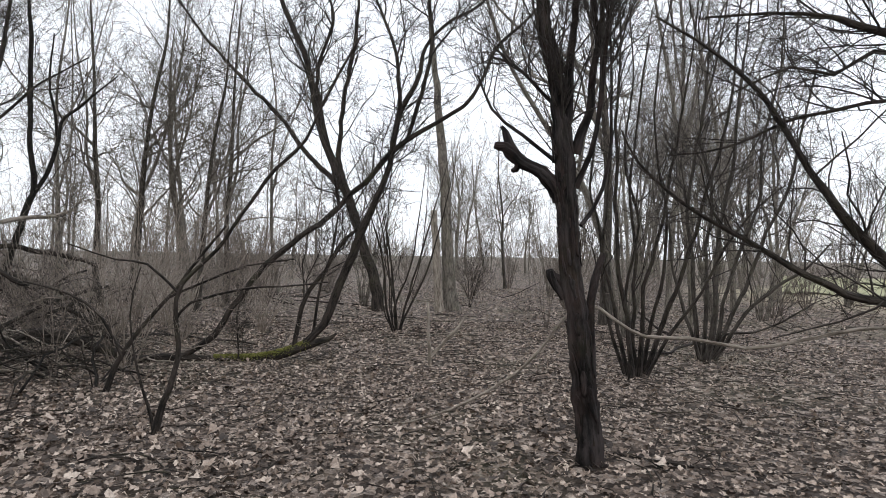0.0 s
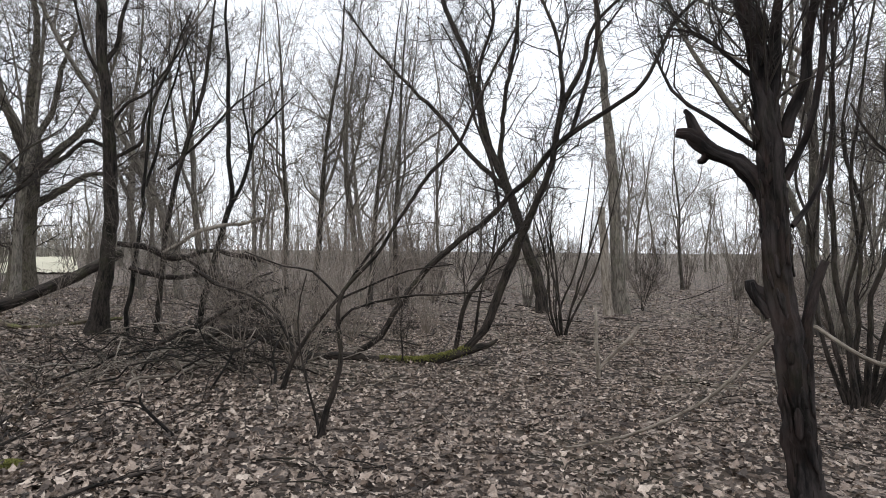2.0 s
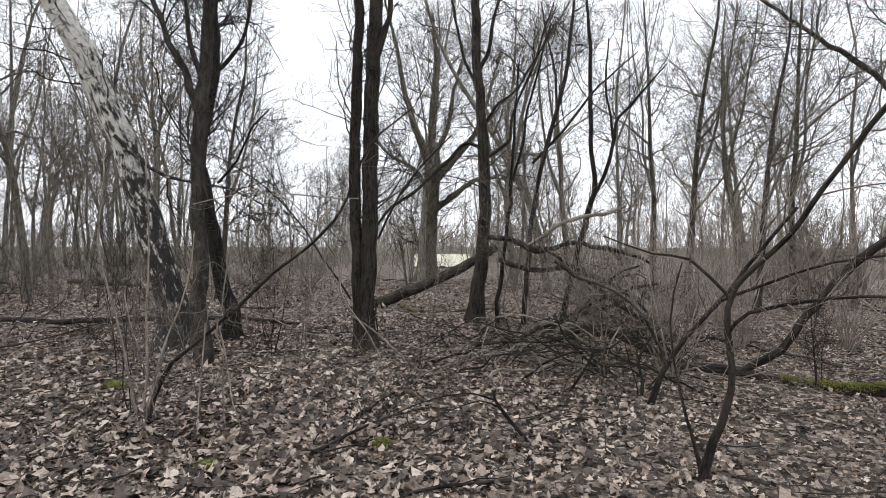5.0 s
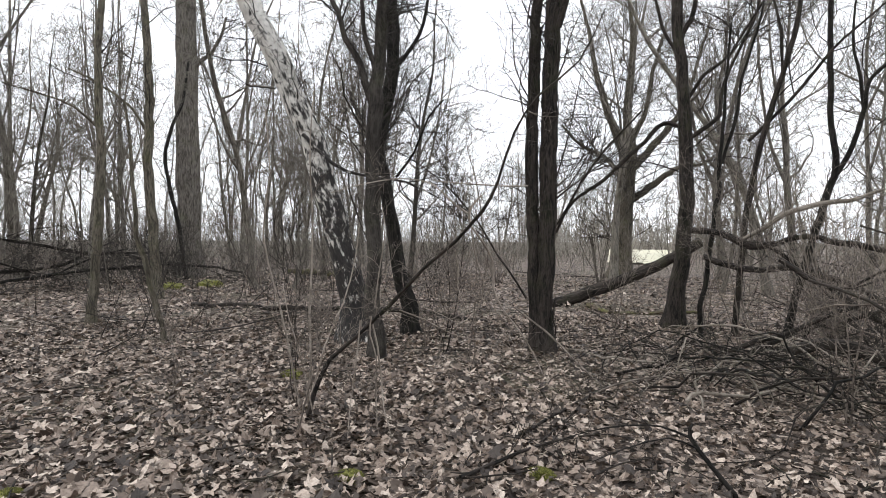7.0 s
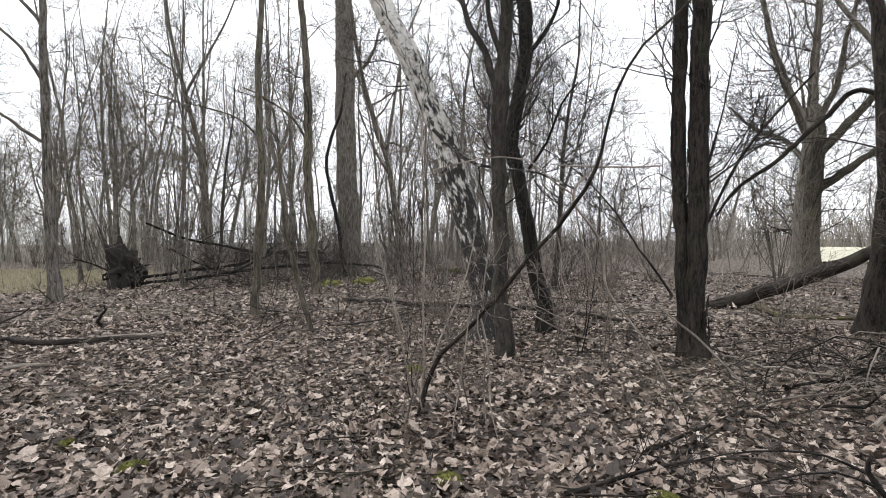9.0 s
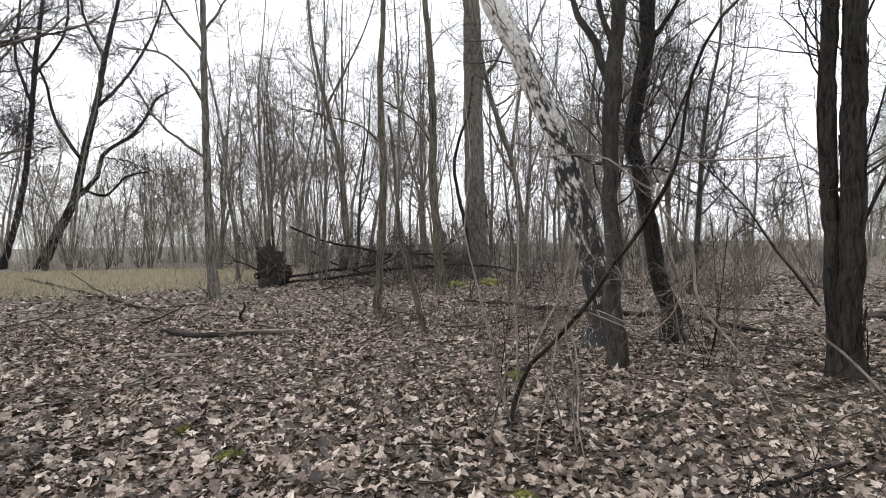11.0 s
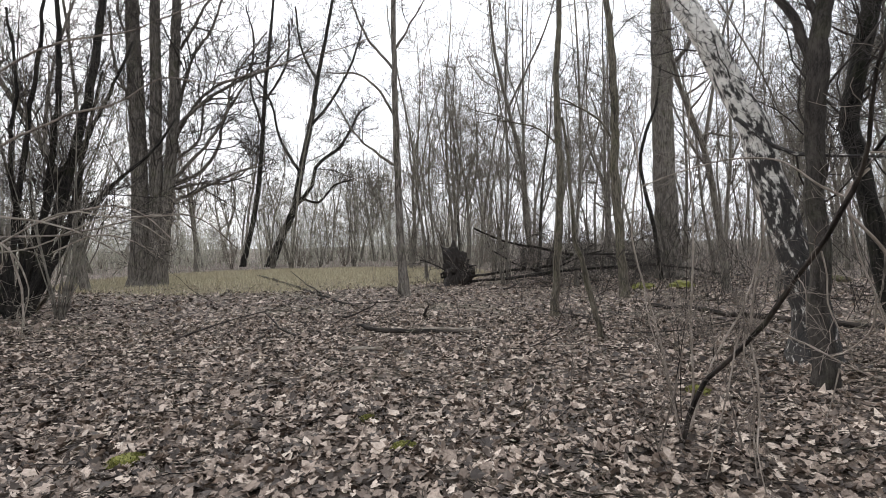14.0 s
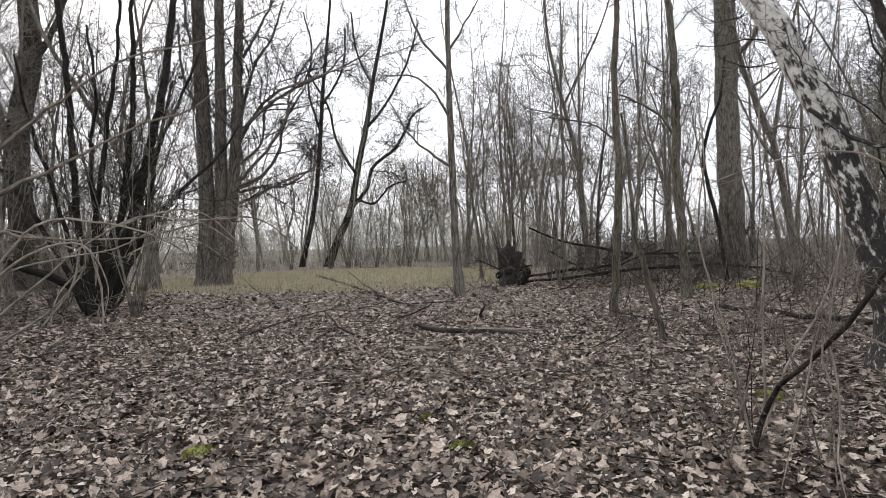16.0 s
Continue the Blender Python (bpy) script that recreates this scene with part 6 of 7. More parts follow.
hazel_w.limb("shoot", (-7.80, -10.38, 2.09, 0.0202), (-8.41, -10.10, 2.34, 0.0208), (-9.04, -9.82, 2.48, 0.0184), (-9.60, -9.57, 2.29, 0.0157), (-10.17, -9.32, 1.68, 0.0129))
hazel_w.limb("shoot", (-7.04, -10.71, 1.62, 0.0223), (-6.61, -10.91, 1.80, 0.0218), (-6.19, -11.10, 1.98, 0.0187), (-5.79, -11.28, 2.09, 0.0131))
hazel_w.limb("shoot", (-7.22, -10.64, 1.25, 0.0197), (-6.80, -10.82, 0.68, 0.0193), (-6.66, -10.89, 0.10, 0.0137), (-6.56, -10.93, -0.70, 0.0109))
hazel_w.limb("shoot", (-7.98, -10.29, 1.47, 0.0175), (-8.71, -9.97, 1.83, 0.0181), (-9.36, -9.68, 1.69, 0.0155), (-9.92, -9.43, 1.27, 0.0127))
hazel_w.done(seed=54, n=(13, 7, 4), length=(1.7, 0.8, 0.4), up=0.5, twig=0.0045, low=0.25)
hazel("hazel_bush", "grey-stemmed hazel behind the dark stool", "bush", (-8.6, -12.6), 14, 3.0, 8.5, 0.032, 55, bark_olive, "hazels", n=(8, 6, 3), length=(1.2, 0.6, 0.3), twig=0.0035)
for k, (x, y, s, h, c) in enumerate(((-5.4, 9.2, 1.5, 2.6, 34), (-4.4, 9.6, 1.3, 2.4, 28), (-6.4, 9.0, 1.4, 2.3, 26), (-5.6, 11.6, 1.6, 2.8, 26), (-4.0, 7.2, 0.9, 1.6, 14), (-7.6, 10.6, 1.6, 2.6, 22), (-3.4, 10.8, 1.2, 2.4, 24), (-6.8, 12.8, 1.8, 3.0, 30))):
    hazel("thicket", "thicket of thin pale brown shoots", "bush", (x, y), c, s, h, 0.010, 60 + k, bark_cane, "thickets", n=(2, 2, 1), length=(0.7, 0.4, 0.22), twig=0.0026)
for k, (x, y, h, c) in enumerate(((-2.84, 7.98) + (1.3, 3), (-4.22, 6.21) + (1.6, 3), (-5.72, 7.73) + (2.0, 4), (-3.69, 6.12) + (1.2, 2), (-6.41, 7.58) + (2.4, 4), (-8.19, 8.50) + (2.6, 2),
                                  (-10.12, 11.33) + (3.6, 2), (-6.80, 1.11) + (1.1, 1), (-5.43, 2.06) + (1.0, 1), (-6.21, 2.18) + (1.9, 2), (-13.78, -2.15) + (2.0, 1), (-15.31, -3.81) + (3.2, 1),
                                  (-13.84, -2.02) + (2.8, 1), (-15.36, -3.72) + (2.6, 1), (-11.99, 1.77) + (1.9, 2), (-7.89, 2.31) + (1.7, 1), (-5.71, 2.66) + (1.4, 1), (2.24, 12.39) + (1.9, 5), (0.79, 16.84) + (2.2, 8), (-8.59, 4.10) + (1.9, 3), (-7.28, 4.23) + (1.7, 3), (-9.18, 4.57) + (2.2, 2), (-6.89, 5.82) + (1.8, 2), (-8.75, 2.62) + (1.6, 2), (-8.21, 4.23) + (2.0, 2))):
    hazel("sapling", "thin bare crooked sapling in the leaf litter", "sapling", (x, y), c, 0.28 * h, h, 0.0085, 80 + k, bark_shoot if k % 3 else bark_brown, "saplings", n=(7, 5, 4), length=(0.34 * h, 0.17 * h, 0.1 * h), twig=0.0019)

# ---- woods around ----
def wood_tree(name, label, height, radius, seed, material, limbs, reach, n, twig=0.0045):
    """A bare tree: a winding trunk, co-leaders that part from it, kinked limbs curving up, and side limbs on those."""
    rng = np.random.default_rng(seed)
    g = Growth(name, label, "tree", material, "trees of the wood")
    axes = []

    def grow(start, way, length, r0, r1, rise, kink, kind, knots=6):
        p, d = np.array(start, dtype=float), unit(np.array(way, dtype=float))
        pts = [(*p, r0)]
        for k in range(1, knots):
            d = unit(d + rng.normal(0, kink, 3) + np.array([0, 0, rise]))
            p = p + d * length / (knots - 1)
            pts.append((*p, r0 + (r1 - r0) * (k / (knots - 1)) ** 0.8))
        g.limb(kind, *pts)
        return np.array(pts)

    trunk = grow((0, 0, 0), (rng.normal(0, 0.10), rng.normal(0, 0.10), 1), height, radius, radius * 0.12, 0.10, 0.11, "trunk", 8)
    axes.append(trunk)
    for _ in range(1 + (limbs > 11)):
        i = int(rng.integers(2, 5))
        a = rng.uniform(0, 6.283)
        axes.append(grow(trunk[i, :3], (math.cos(a) * 0.45, math.sin(a) * 0.45, 1), height * (1 - i / 7) * 0.92, trunk[i, 3] * 0.72, radius * 0.1, 0.16, 0.16, "limb", 6))
    for k in range(limbs):
        ax = axes[int(rng.integers(0, len(axes)))] if k % 2 else trunk
        s = rng.uniform(0.22, 0.85) * (len(ax) - 1)
        i = int(s)
        at = ax[i] + (ax[i + 1] - ax[i]) * (s - i)
        a = rng.uniform(0, 6.283)
        r = at[3] * rng.uniform(0.35, 0.6)
        L = reach * rng.uniform(0.7, 1.4) * (1.15 - 0.5 * at[2] / height)
        limb = grow(at[:3], (math.cos(a), math.sin(a), rng.uniform(0.3, 1.1)), L, r, r * 0.22, 0.14, 0.24, "limb", 6)
        for _ in range(2):
            j = int(rng.integers(1, 5))
            side = rng.normal(0, 1, 3) * (1, 1, 0.6) + unit(limb[j + 1, :3] - limb[j, :3]) * 0.8 + (0, 0, 0.3)
            grow(limb[j, :3], side, L * rng.uniform(0.35, 0.65), limb[j, 3] * 0.65, limb[j, 3] * 0.2, 0.12, 0.28, "limb", 5)
    g.done(seed=seed, n=n, length=(reach * 0.75, reach * 0.5, reach * 0.3), up=0.4, twig=twig, twig_material=twig_wood, joined="crown", low=0.2, rings=(4, 3, 2))
    return g.root


NEAR = [
    wood_tree("woodland_tree", "slim bare grey tree of the wood", 15, 0.10, 71, bark_wood, 12, 1.9, (4, 3, 2), 0.0045),
    wood_tree("woodland_tree", "slim bare olive-grey tree of the wood", 13, 0.085, 72, bark_wood, 11, 1.6, (4, 3, 2), 0.0045),
    wood_tree("woodland_tree", "tall bare brown tree of the wood", 16, 0.14, 73, bark_wood, 13, 2.4, (4, 3, 2), 0.0045),
    wood_tree("woodland_tree", "bare dark tree with rising limbs", 12, 0.12, 74, bark_grey, 14, 2.8, (4, 3, 2), 0.0045),
    wood_tree("woodland_tree", "stout bare tree with a broad crown", 13, 0.19, 75, bark_wood, 16, 3.6, (4, 3, 2), 0.0045),
    hazel("woodland_bush", "bare bush of thin stems", "bush", (0, 0), 16, 1.5, 3.6, 0.018, 76, bark_shoot, "bushes of the wood", n=(5, 4, 3), length=(0.8, 0.4, 0.22), twig=0.0035, joined="stool"),
    hazel("woodland_bush", "bare tall bush of grey stems", "bush", (0, 0), 14, 1.7, 5.5, 0.026, 77, bark_wood, "bushes of the wood", n=(5, 5, 3), length=(1.0, 0.5, 0.28), twig=0.0035, joined="stool"),
    hazel("woodland_bush", "low tangle of bare brown twigs", "bush", (0, 0), 26, 1.6, 1.8, 0.011, 78, bark_shoot, "bushes of the wood", n=(4, 4, 2), length=(0.5, 0.3, 0.2), twig=0.003, joined="stool"),
]
FAR = [
    wood_tree("woodland_tree", "distant slim bare grey tree", 15, 0.11, 171, bark_wood, 9, 2.2, (3, 2, 2), 0.008),
    wood_tree("woodland_tree", "distant olive-grey bare tree", 13, 0.10, 172, bark_wood, 9, 2.0, (3, 2, 2), 0.008),
    wood_tree("woodland_tree", "distant tall bare grey tree", 17, 0.15, 173, bark_wood, 10, 2.8, (3, 2, 2), 0.008),
    wood_tree("woodland_tree", "distant bare tree with rising limbs", 12, 0.14, 174, bark_wood, 11, 3.2, (3, 2, 2), 0.008),
    wood_tree("woodland_tree", "distant broad bare grey tree", 13, 0.20, 175, bark_wood, 12, 3.8, (3, 2, 2), 0.008),
    hazel("woodland_bush", "distant bare bush of brown stems", "bush", (0, 0), 14, 1.6, 4.0, 0.02, 176, bark_shoot, "bushes of the wood", n=(4, 3, 2), length=(0.9, 0.5, 0.3), twig=0.007, joined="stool"),
]
taken = [(o.location.x, o.location.y) for o in bpy.data.objects if o.parent is None and o.type == "EMPTY" and o not in NEAR and o not in FAR]


def in_view_of_meadow(x, y):
    """The gaps in the wood through which open fields show."""
    turn, dist = np.degrees(np.arctan2(-(x + 0.7), y - 1.3)), np.hypot(x + 0.7, y - 1.3)
    return ((turn > 50) & (turn < 54) & (dist > 22) & (dist < 104)) | ((turn > -40) & (turn < -32) & (dist > 27) & (dist < 60))


def place_wood(count, a0, a1, r0, r1, kinds, weights, seed, size=(0.8, 1.15), gap=1.2):
    """Trees of the wood over a sector by turn to the left and distance from the middle of the walk."""
    rng = np.random.default_rng(seed)
    w = np.array(weights, dtype=float)
    done = tries = 0
    while done < count and tries < count * 30:
        tries += 1
        a, r = radians(rng.uniform(a0, a1)), math.sqrt(rng.uniform(r0 * r0, r1 * r1))
        x, y = -0.7 - math.sin(a) * r, 1.3 + math.cos(a) * r
        if any(math.hypot(x - u, y - v) < gap for u, v in taken) or math.hypot(x + 23, y + 18) < 8.5 or in_view_of_meadow(x, y):
            continue
        kind = kinds[rng.choice(len(kinds), p=w / w.sum())]
        s = rng.uniform(*size)
        t = copy_thing(kind, pose(x, y, float(ground_height(x, y)) if r < 30 else 0.0, 0, 0, rng.uniform(0, 360)))
        t.scale = (s, s, s * rng.uniform(0.9, 1.1))
        taken.append((x, y))
        done += 1


place_wood(16, -42, -14, 10, 26, NEAR, (3, 3, 2, 2, 0, 2, 4, 1), 81)
place_wood(26, -42, -16, 26, 60, FAR, (3, 3, 2, 2, 1, 2), 181)
place_wood(16, -14, 26, 14, 28, NEAR, (0, 0, 0, 0.5, 0, 5, 2, 3), 82, (0.6, 0.95))
place_wood(46, -16, 26, 32, 75, FAR, (2, 2, 1, 3, 2, 3), 83, (0.65, 0.95))
place_wood(13, 14, 56, 14, 27, NEAR, (3, 2, 1, 5, 3, 1, 2, 1), 84, (0.7, 1.0))
place_wood(2, 22, 42, 14, 19, NEAR, (0, 0, 0, 1, 1, 0, 0, 0), 97, (0.6, 0.8))
place_wood(30, 26, 58, 27, 70, FAR, (2, 2, 2, 3, 3, 2), 85, (0.7, 1.0))
place_wood(3, 60, 74, 15, 28, NEAR, (2, 2, 0, 1, 0, 2, 2, 2), 86, (0.7, 1.0))
place_wood(20, 60, 76, 38, 75, FAR, (2, 2, 2, 3, 2, 2), 87, (0.7, 1.0))
place_wood(15, 75, 120, 18, 30, NEAR, (6, 6, 3, 1, 0, 1, 4, 2), 88, (0.8, 1.1), 1.0)
place_wood(84, 75, 122, 28, 65, FAR, (5, 5, 4, 2, 1, 2), 89, (0.9, 1.15))
place_wood(30, 108, 172, 31, 48, NEAR, (1, 1, 0, 1, 0, 4, 5, 4), 95, (0.8, 1.2))
place_wood(46, 118, 146, 38, 75, FAR, (3, 3, 3, 3, 2, 3), 90, (0.8, 1.05))
place_wood(9, 145, 168, 13, 20, NEAR, (2, 2, 2, 5, 1, 0, 5, 1), 94, (0.7, 1.0), 1.0)
place_wood(16, 145, 175, 15, 30, NEAR, (4, 4, 4, 2, 1, 2, 4, 1), 91, (0.9, 1.15))
place_wood(36, 143, 178, 28, 60, FAR, (4, 4, 4, 2, 2, 3), 191, (0.9, 1.15))
# unseen trees behind the walk, added to hold back sky light from there
place_wood(30, 178, 316, 16, 50, FAR, (3, 3, 3, 3, 1, 2), 92, (0.8, 1.1), 2.5)
for spare in NEAR + FAR:
    for o in (*spare.children_recursive, spare):
        bpy.data.objects.remove(o)

# ---- undergrowth, distance and small things ----
def undergrowth(name, label, count, a0, a1, r0, r1, height, seed, material, r_stem=0.006, twigs=4, lean_by=0.3):
    """Thin bare stems and their twigs, too many to count."""
    rng = np.random.default_rng(seed)
    a, r = np.radians(rng.uniform(a0, a1, count)), np.sqrt(rng.uniform(r0 ** 2, r1 ** 2, count))
    x, y = -0.7 - np.sin(a) * r, 1.3 + np.cos(a) * r
    keep = np.hypot(x + 23, y + 18) > 8.5
    # drifts: stems stand in patches
    keep &= rng.uniform(0, 1, count) < 0.55 + 0.45 * np.sin(x * 0.55 + 1) * np.sin(y * 0.5 + 2)
    keep &= ~in_view_of_meadow(x, y)
    x, y = x[keep], y[keep]
    n = len(x)
    h = height * np.clip(rng.lognormal(-0.4, 0.55, n), 0.2, 2.0)
    lean = rng.normal(0, lean_by, (n, 2)) * h[:, None]
    z = ground_height(x, y) * (np.hypot(x, y) < 30)
    u = np.linspace(0, 1, 4)
    P = np.stack([x[:, None] + lean[:, :1] * u ** 1.5, y[:, None] + lean[:, 1:] * u ** 1.5, z[:, None] - 0.03 + h[:, None] * u], axis=-1)
    P[:, 1:] += rng.normal(0, 0.055, (n, 3, 3)) * h[:, None, None]
    R = r_stem * rng.uniform(0.6, 1.3, (n, 1)) * np.linspace(1, 0.35, 4)[None]
    w = Wood()
    w.stems(P, R, 3, rng=rng)
    B, Q = sprout(P, R, twigs, height * 0.35, 3, rng, up=0.5, s0=0.2, least=r_stem * 0.4)
    w.stems(B, Q, 3, rng=rng)
    B, Q = sprout(B, Q, 2, height * 0.18, 2, rng, up=0.3, s0=0.2, least=r_stem * 0.35)
    w.stems(B, Q, 3, rng=rng)
    ob = new(name, w.mesh(name))
    ob.data.materials.append(material)
    return tagged(ob, label, "undergrowth", kind="stuff")


undergrowth("undergrowth", "thin bare brown stems under the trees", 340, -42, 62, 11, 26, 1.9, 301, bark_shoot, 0.007)
undergrowth("undergrowth", "bare grey undergrowth deeper in the wood", 1100, -45, 62, 24, 60, 2.8, 302, twig_wood, 0.016)
undergrowth("undergrowth", "bare grey-brown undergrowth among tall trees", 1100, 62, 122, 18, 50, 2.8, 303, twig_wood, 0.014)
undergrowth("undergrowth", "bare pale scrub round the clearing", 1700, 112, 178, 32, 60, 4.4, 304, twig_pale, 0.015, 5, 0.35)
undergrowth("undergrowth", "dark bare brush behind the birch", 240, 70, 100, 10, 22, 2.0, 310, twig_mat, 0.008, 5, 0.5)
undergrowth("undergrowth", "few thin bare saplings between the trees", 140, 74, 118, 8.5, 17, 1.6, 308, bark_shoot, 0.0045, 3)
# these far stems carry their haze in the bark colour
undergrowth("far_wood", "distant haze-grey wood of slim bare trees", 2600, -45, 178, 70, 130, 10.0, 305, twig_hazed, 0.06)
undergrowth("far_wood", "distant tree line behind the meadow", 900, 42, 62, 105, 128, 6.5, 309, twig_hazed, 0.09, 3)
undergrowth("far_scrub", "distant low scrub at the wood's edge", 1500, -45, 47, 52, 80, 4.2, 306, twig_hazed, 0.028, 2)
undergrowth("far_scrub", "distant low scrub behind the tall trees", 2600, 56, 112, 46, 72, 3.6, 307, twig_hazed, 0.028, 2)
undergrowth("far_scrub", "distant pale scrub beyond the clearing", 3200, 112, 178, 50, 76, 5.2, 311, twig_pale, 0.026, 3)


def brushwood():
    rng = np.random.default_rng(401)
    root = tagged(new("brushwood_pile"), "heap of dead twiggy branches on the leaves", "brushwood")
    root.location = (-5.3, 6.7, 0.0)
    for i in range(64):
        a = rng.uniform(0, 6.283)
        d = rng.uniform(0, 1.0) ** 0.7 * np.array([1.9, 1.2])
        c = np.array([-5.3 + math.cos(a) * d[0], 6.7 + math.sin(a) * d[1]])
        t = rng.uniform(0, 6.283)
        L = rng.uniform(0.7, 2.2)
        r = rng.uniform(0.004, 0.013)
        top = rng.uniform(0.1, 0.75) * (1 - 0.4 * math.hypot(*(c + [5.3, -6.7])) / 2)
        dx, dy = math.cos(t) * L / 2, math.sin(t) * L / 2
        z0 = float(ground_height(c[0] - dx, c[1] - dy)) + r
        S = spline(((c[0] - dx, c[1] - dy, z0, r * 1.2), (c[0] - dx * 0.3 + rng.normal(0, 0.1), c[1] - dy * 0.3 + rng.normal(0, 0.1), z0 + top * 0.7, r),
                    (c[0] + dx * 0.4 + rng.normal(0, 0.1), c[1] + dy * 0.4 + rng.normal(0, 0.1), z0 + top, r * 0.8), (c[0] + dx, c[1] + dy, z0 + top * rng.uniform(0.2, 1.3), r * 0.4)), 0.15)
        S[1:-1, :3] += rng.normal(0, 0.022, (len(S) - 2, 3))
        w = Wood()
        w.stems(S[None, :, :3], S[None, :, 3], 6, 0.04, rng, True)
        p = resample(S, 8)
        B, Q = sprout(p[None, :, :3], p[None, :, 3], 6, L * 0.3, 4, rng, up=0.2, least=0.002)
        w.stems(B, Q, 3, rng=rng)
        B, Q = sprout(B, Q, 3, L * 0.14, 3, rng, up=0.1, least=0.0018)
        w.stems(B, Q, 3, rng=rng)
        part("branch", w.mesh("branch", root.location), bark_dark if rng.uniform() < 0.35 else bark_brown if rng.uniform() < 0.5 else bark_pale, root)


brushwood()


def ground_twigs(count, r0, r1, seed):
    rng = np.random.default_rng(seed)
    c = scatter(count, r0, r1, -50, 178, rng)
    t, L = rng.uniform(0, 6.283, count), rng.uniform(0.12, 0.7, count)
    u = np.linspace(-0.5, 0.5, 5)
    bow = rng.normal(0, 0.12, (count, 1)) * L[:, None]
    x = c[:, :1] + np.cos(t)[:, None] * u * L[:, None] - np.sin(t)[:, None] * bow * (4 * u ** 2 - 1)
    y = c[:, 1:] + np.sin(t)[:, None] * u * L[:, None] + np.cos(t)[:, None] * bow * (4 * u ** 2 - 1)
    z = ground_height(x, y) + 0.022 + rng.uniform(0, 0.03, (count, 1)) + np.abs(rng.normal(0, 0.01, x.shape))
    w = Wood()
    R = rng.uniform(0.0025, 0.008, (count, 1)) * np.linspace(1, 0.5, 5)[None]
    w.stems(np.stack([x, y, z], axis=-1), R, 5, rng=rng)
    ob = new("fallen_twig_scatter", w.mesh("fallen_twig_scatter"))
    ob.data.materials.append(bark_brown)
    tagged(ob, "dead twigs scattered over the leaf litter", "twigs", kind="stuff")


ground_twigs(1900, 1.3, 12, 402)


def lying_branches(count, r0, r1, seed, material, label):
    """Dead branches lying under the trees, some propped up at one end, with a few side twigs."""
    rng = np.random.default_rng(seed)
    c = scatter(count, r0, r1, -48, 176, rng)
    c = c[(np.hypot(c[:, 0] + 23, c[:, 1] + 17.8) > 11) & ~in_view_of_meadow(c[:, 0], c[:, 1])]
    n = len(c)
    t, L = rng.uniform(0, 6.283, n), np.clip(rng.lognormal(0.1, 0.5, n), 0.4, 3.2)
    u = np.linspace(0, 1, 7)
    along = L[:, None] * u
    kink = np.cumsum(rng.normal(0, 0.035, (n, 7)), axis=1) * L[:, None]
    x = c[:, :1] + np.cos(t)[:, None] * along - np.sin(t)[:, None] * kink
    y = c[:, 1:] + np.sin(t)[:, None] * along + np.cos(t)[:, None] * kink
    prop = np.where(rng.uniform(0, 1, n) < 0.35, rng.uniform(0.1, 0.55, n), 0.02) * np.minimum(L, 1.5)
    R = np.clip(rng.lognormal(-4.35, 0.45, n), 0.006, 0.04)[:, None] * np.linspace(1, 0.4, 7)[None]
    z = ground_height(x, y) + 0.02 + R * 0.5 + prop[:, None] * u ** 1.4
    P = np.stack([x, y, z], axis=-1)
    w = Wood()
    w.stems(P, R, 5, rng=rng)
    B, Q = sprout(P, R, 4, 0.5, 4, rng, up=0.25, s0=0.25, least=0.003)
    w.stems(B, Q, 3, rng=rng)
    B, Q = sprout(B, Q, 2, 0.25, 3, rng, up=0.15, s0=0.2, least=0.0025)
    w.stems(B, Q, 3, rng=rng)
    ob = new("fallen_branch_scatter", w.mesh("fallen_branch_scatter"))
    ob.data.materials.append(material)
    tagged(ob, label, "branches", kind="stuff")


lying_branches(380, 7.5, 28, 403, twig_mat, "dark dead branches lying under the trees")
lying_branches(90, 6.5, 20, 404, bark_pale, "pale dead branches lying on the leaf litter")


def cushion(name, label, at, size, seed):
    """A cushion of moss: many short upright shoots over a low mound."""
    rng = np.random.default_rng(seed)
    z = float(ground_height(*at))
    root = tagged(new(name), label, "moss")
    root.location = (at[0], at[1], z)
    bm = bmesh.new()
    bmesh.ops.create_icosphere(bm, subdivisions=3, radius=1.0)
    for v in bm.verts:
        k = 1 + 0.35 * noise.noise(v.co * 2.2 + Vector((seed, 0, 0)))
        v.co = Vector((v.co.x * size * k, v.co.y * size * 0.8 * k, max(v.co.z, -0.2) * size * 0.45 * k + 0.01))
    me = bpy.data.meshes.new("mound")
    bm.to_mesh(me)
    bm.free()
    part("mound", me, moss_green, root)
    n = 420
    a, r = rng.uniform(0, 6.283, n), np.sqrt(rng.uniform(0, 1, n)) * size * 1.05
    h = np.maximum(0.45 * size * np.sqrt(np.maximum(1 - (r / (size * 1.1)) ** 2, 0)), 0.005)
    p0 = np.stack([np.cos(a) * r, np.sin(a) * r * 0.8, h * 0.8], axis=-1)
    d = unit(np.stack([np.cos(a) * r, np.sin(a) * r, np.full(n, size)], axis=-1) + rng.normal(0, 0.3 * size, (n, 3)))
    P = np.stack([p0, p0 + d * 0.018, p0 + d * 0.032], axis=1)
    w = Wood()
    w.stems(P, np.full((n, 1), 0.004) * np.array([[1, 0.8, 0.2]]), 3)
    tagged(part("moss_tuft", w.mesh("moss_tuft"), moss_green, root), kind="stuff")


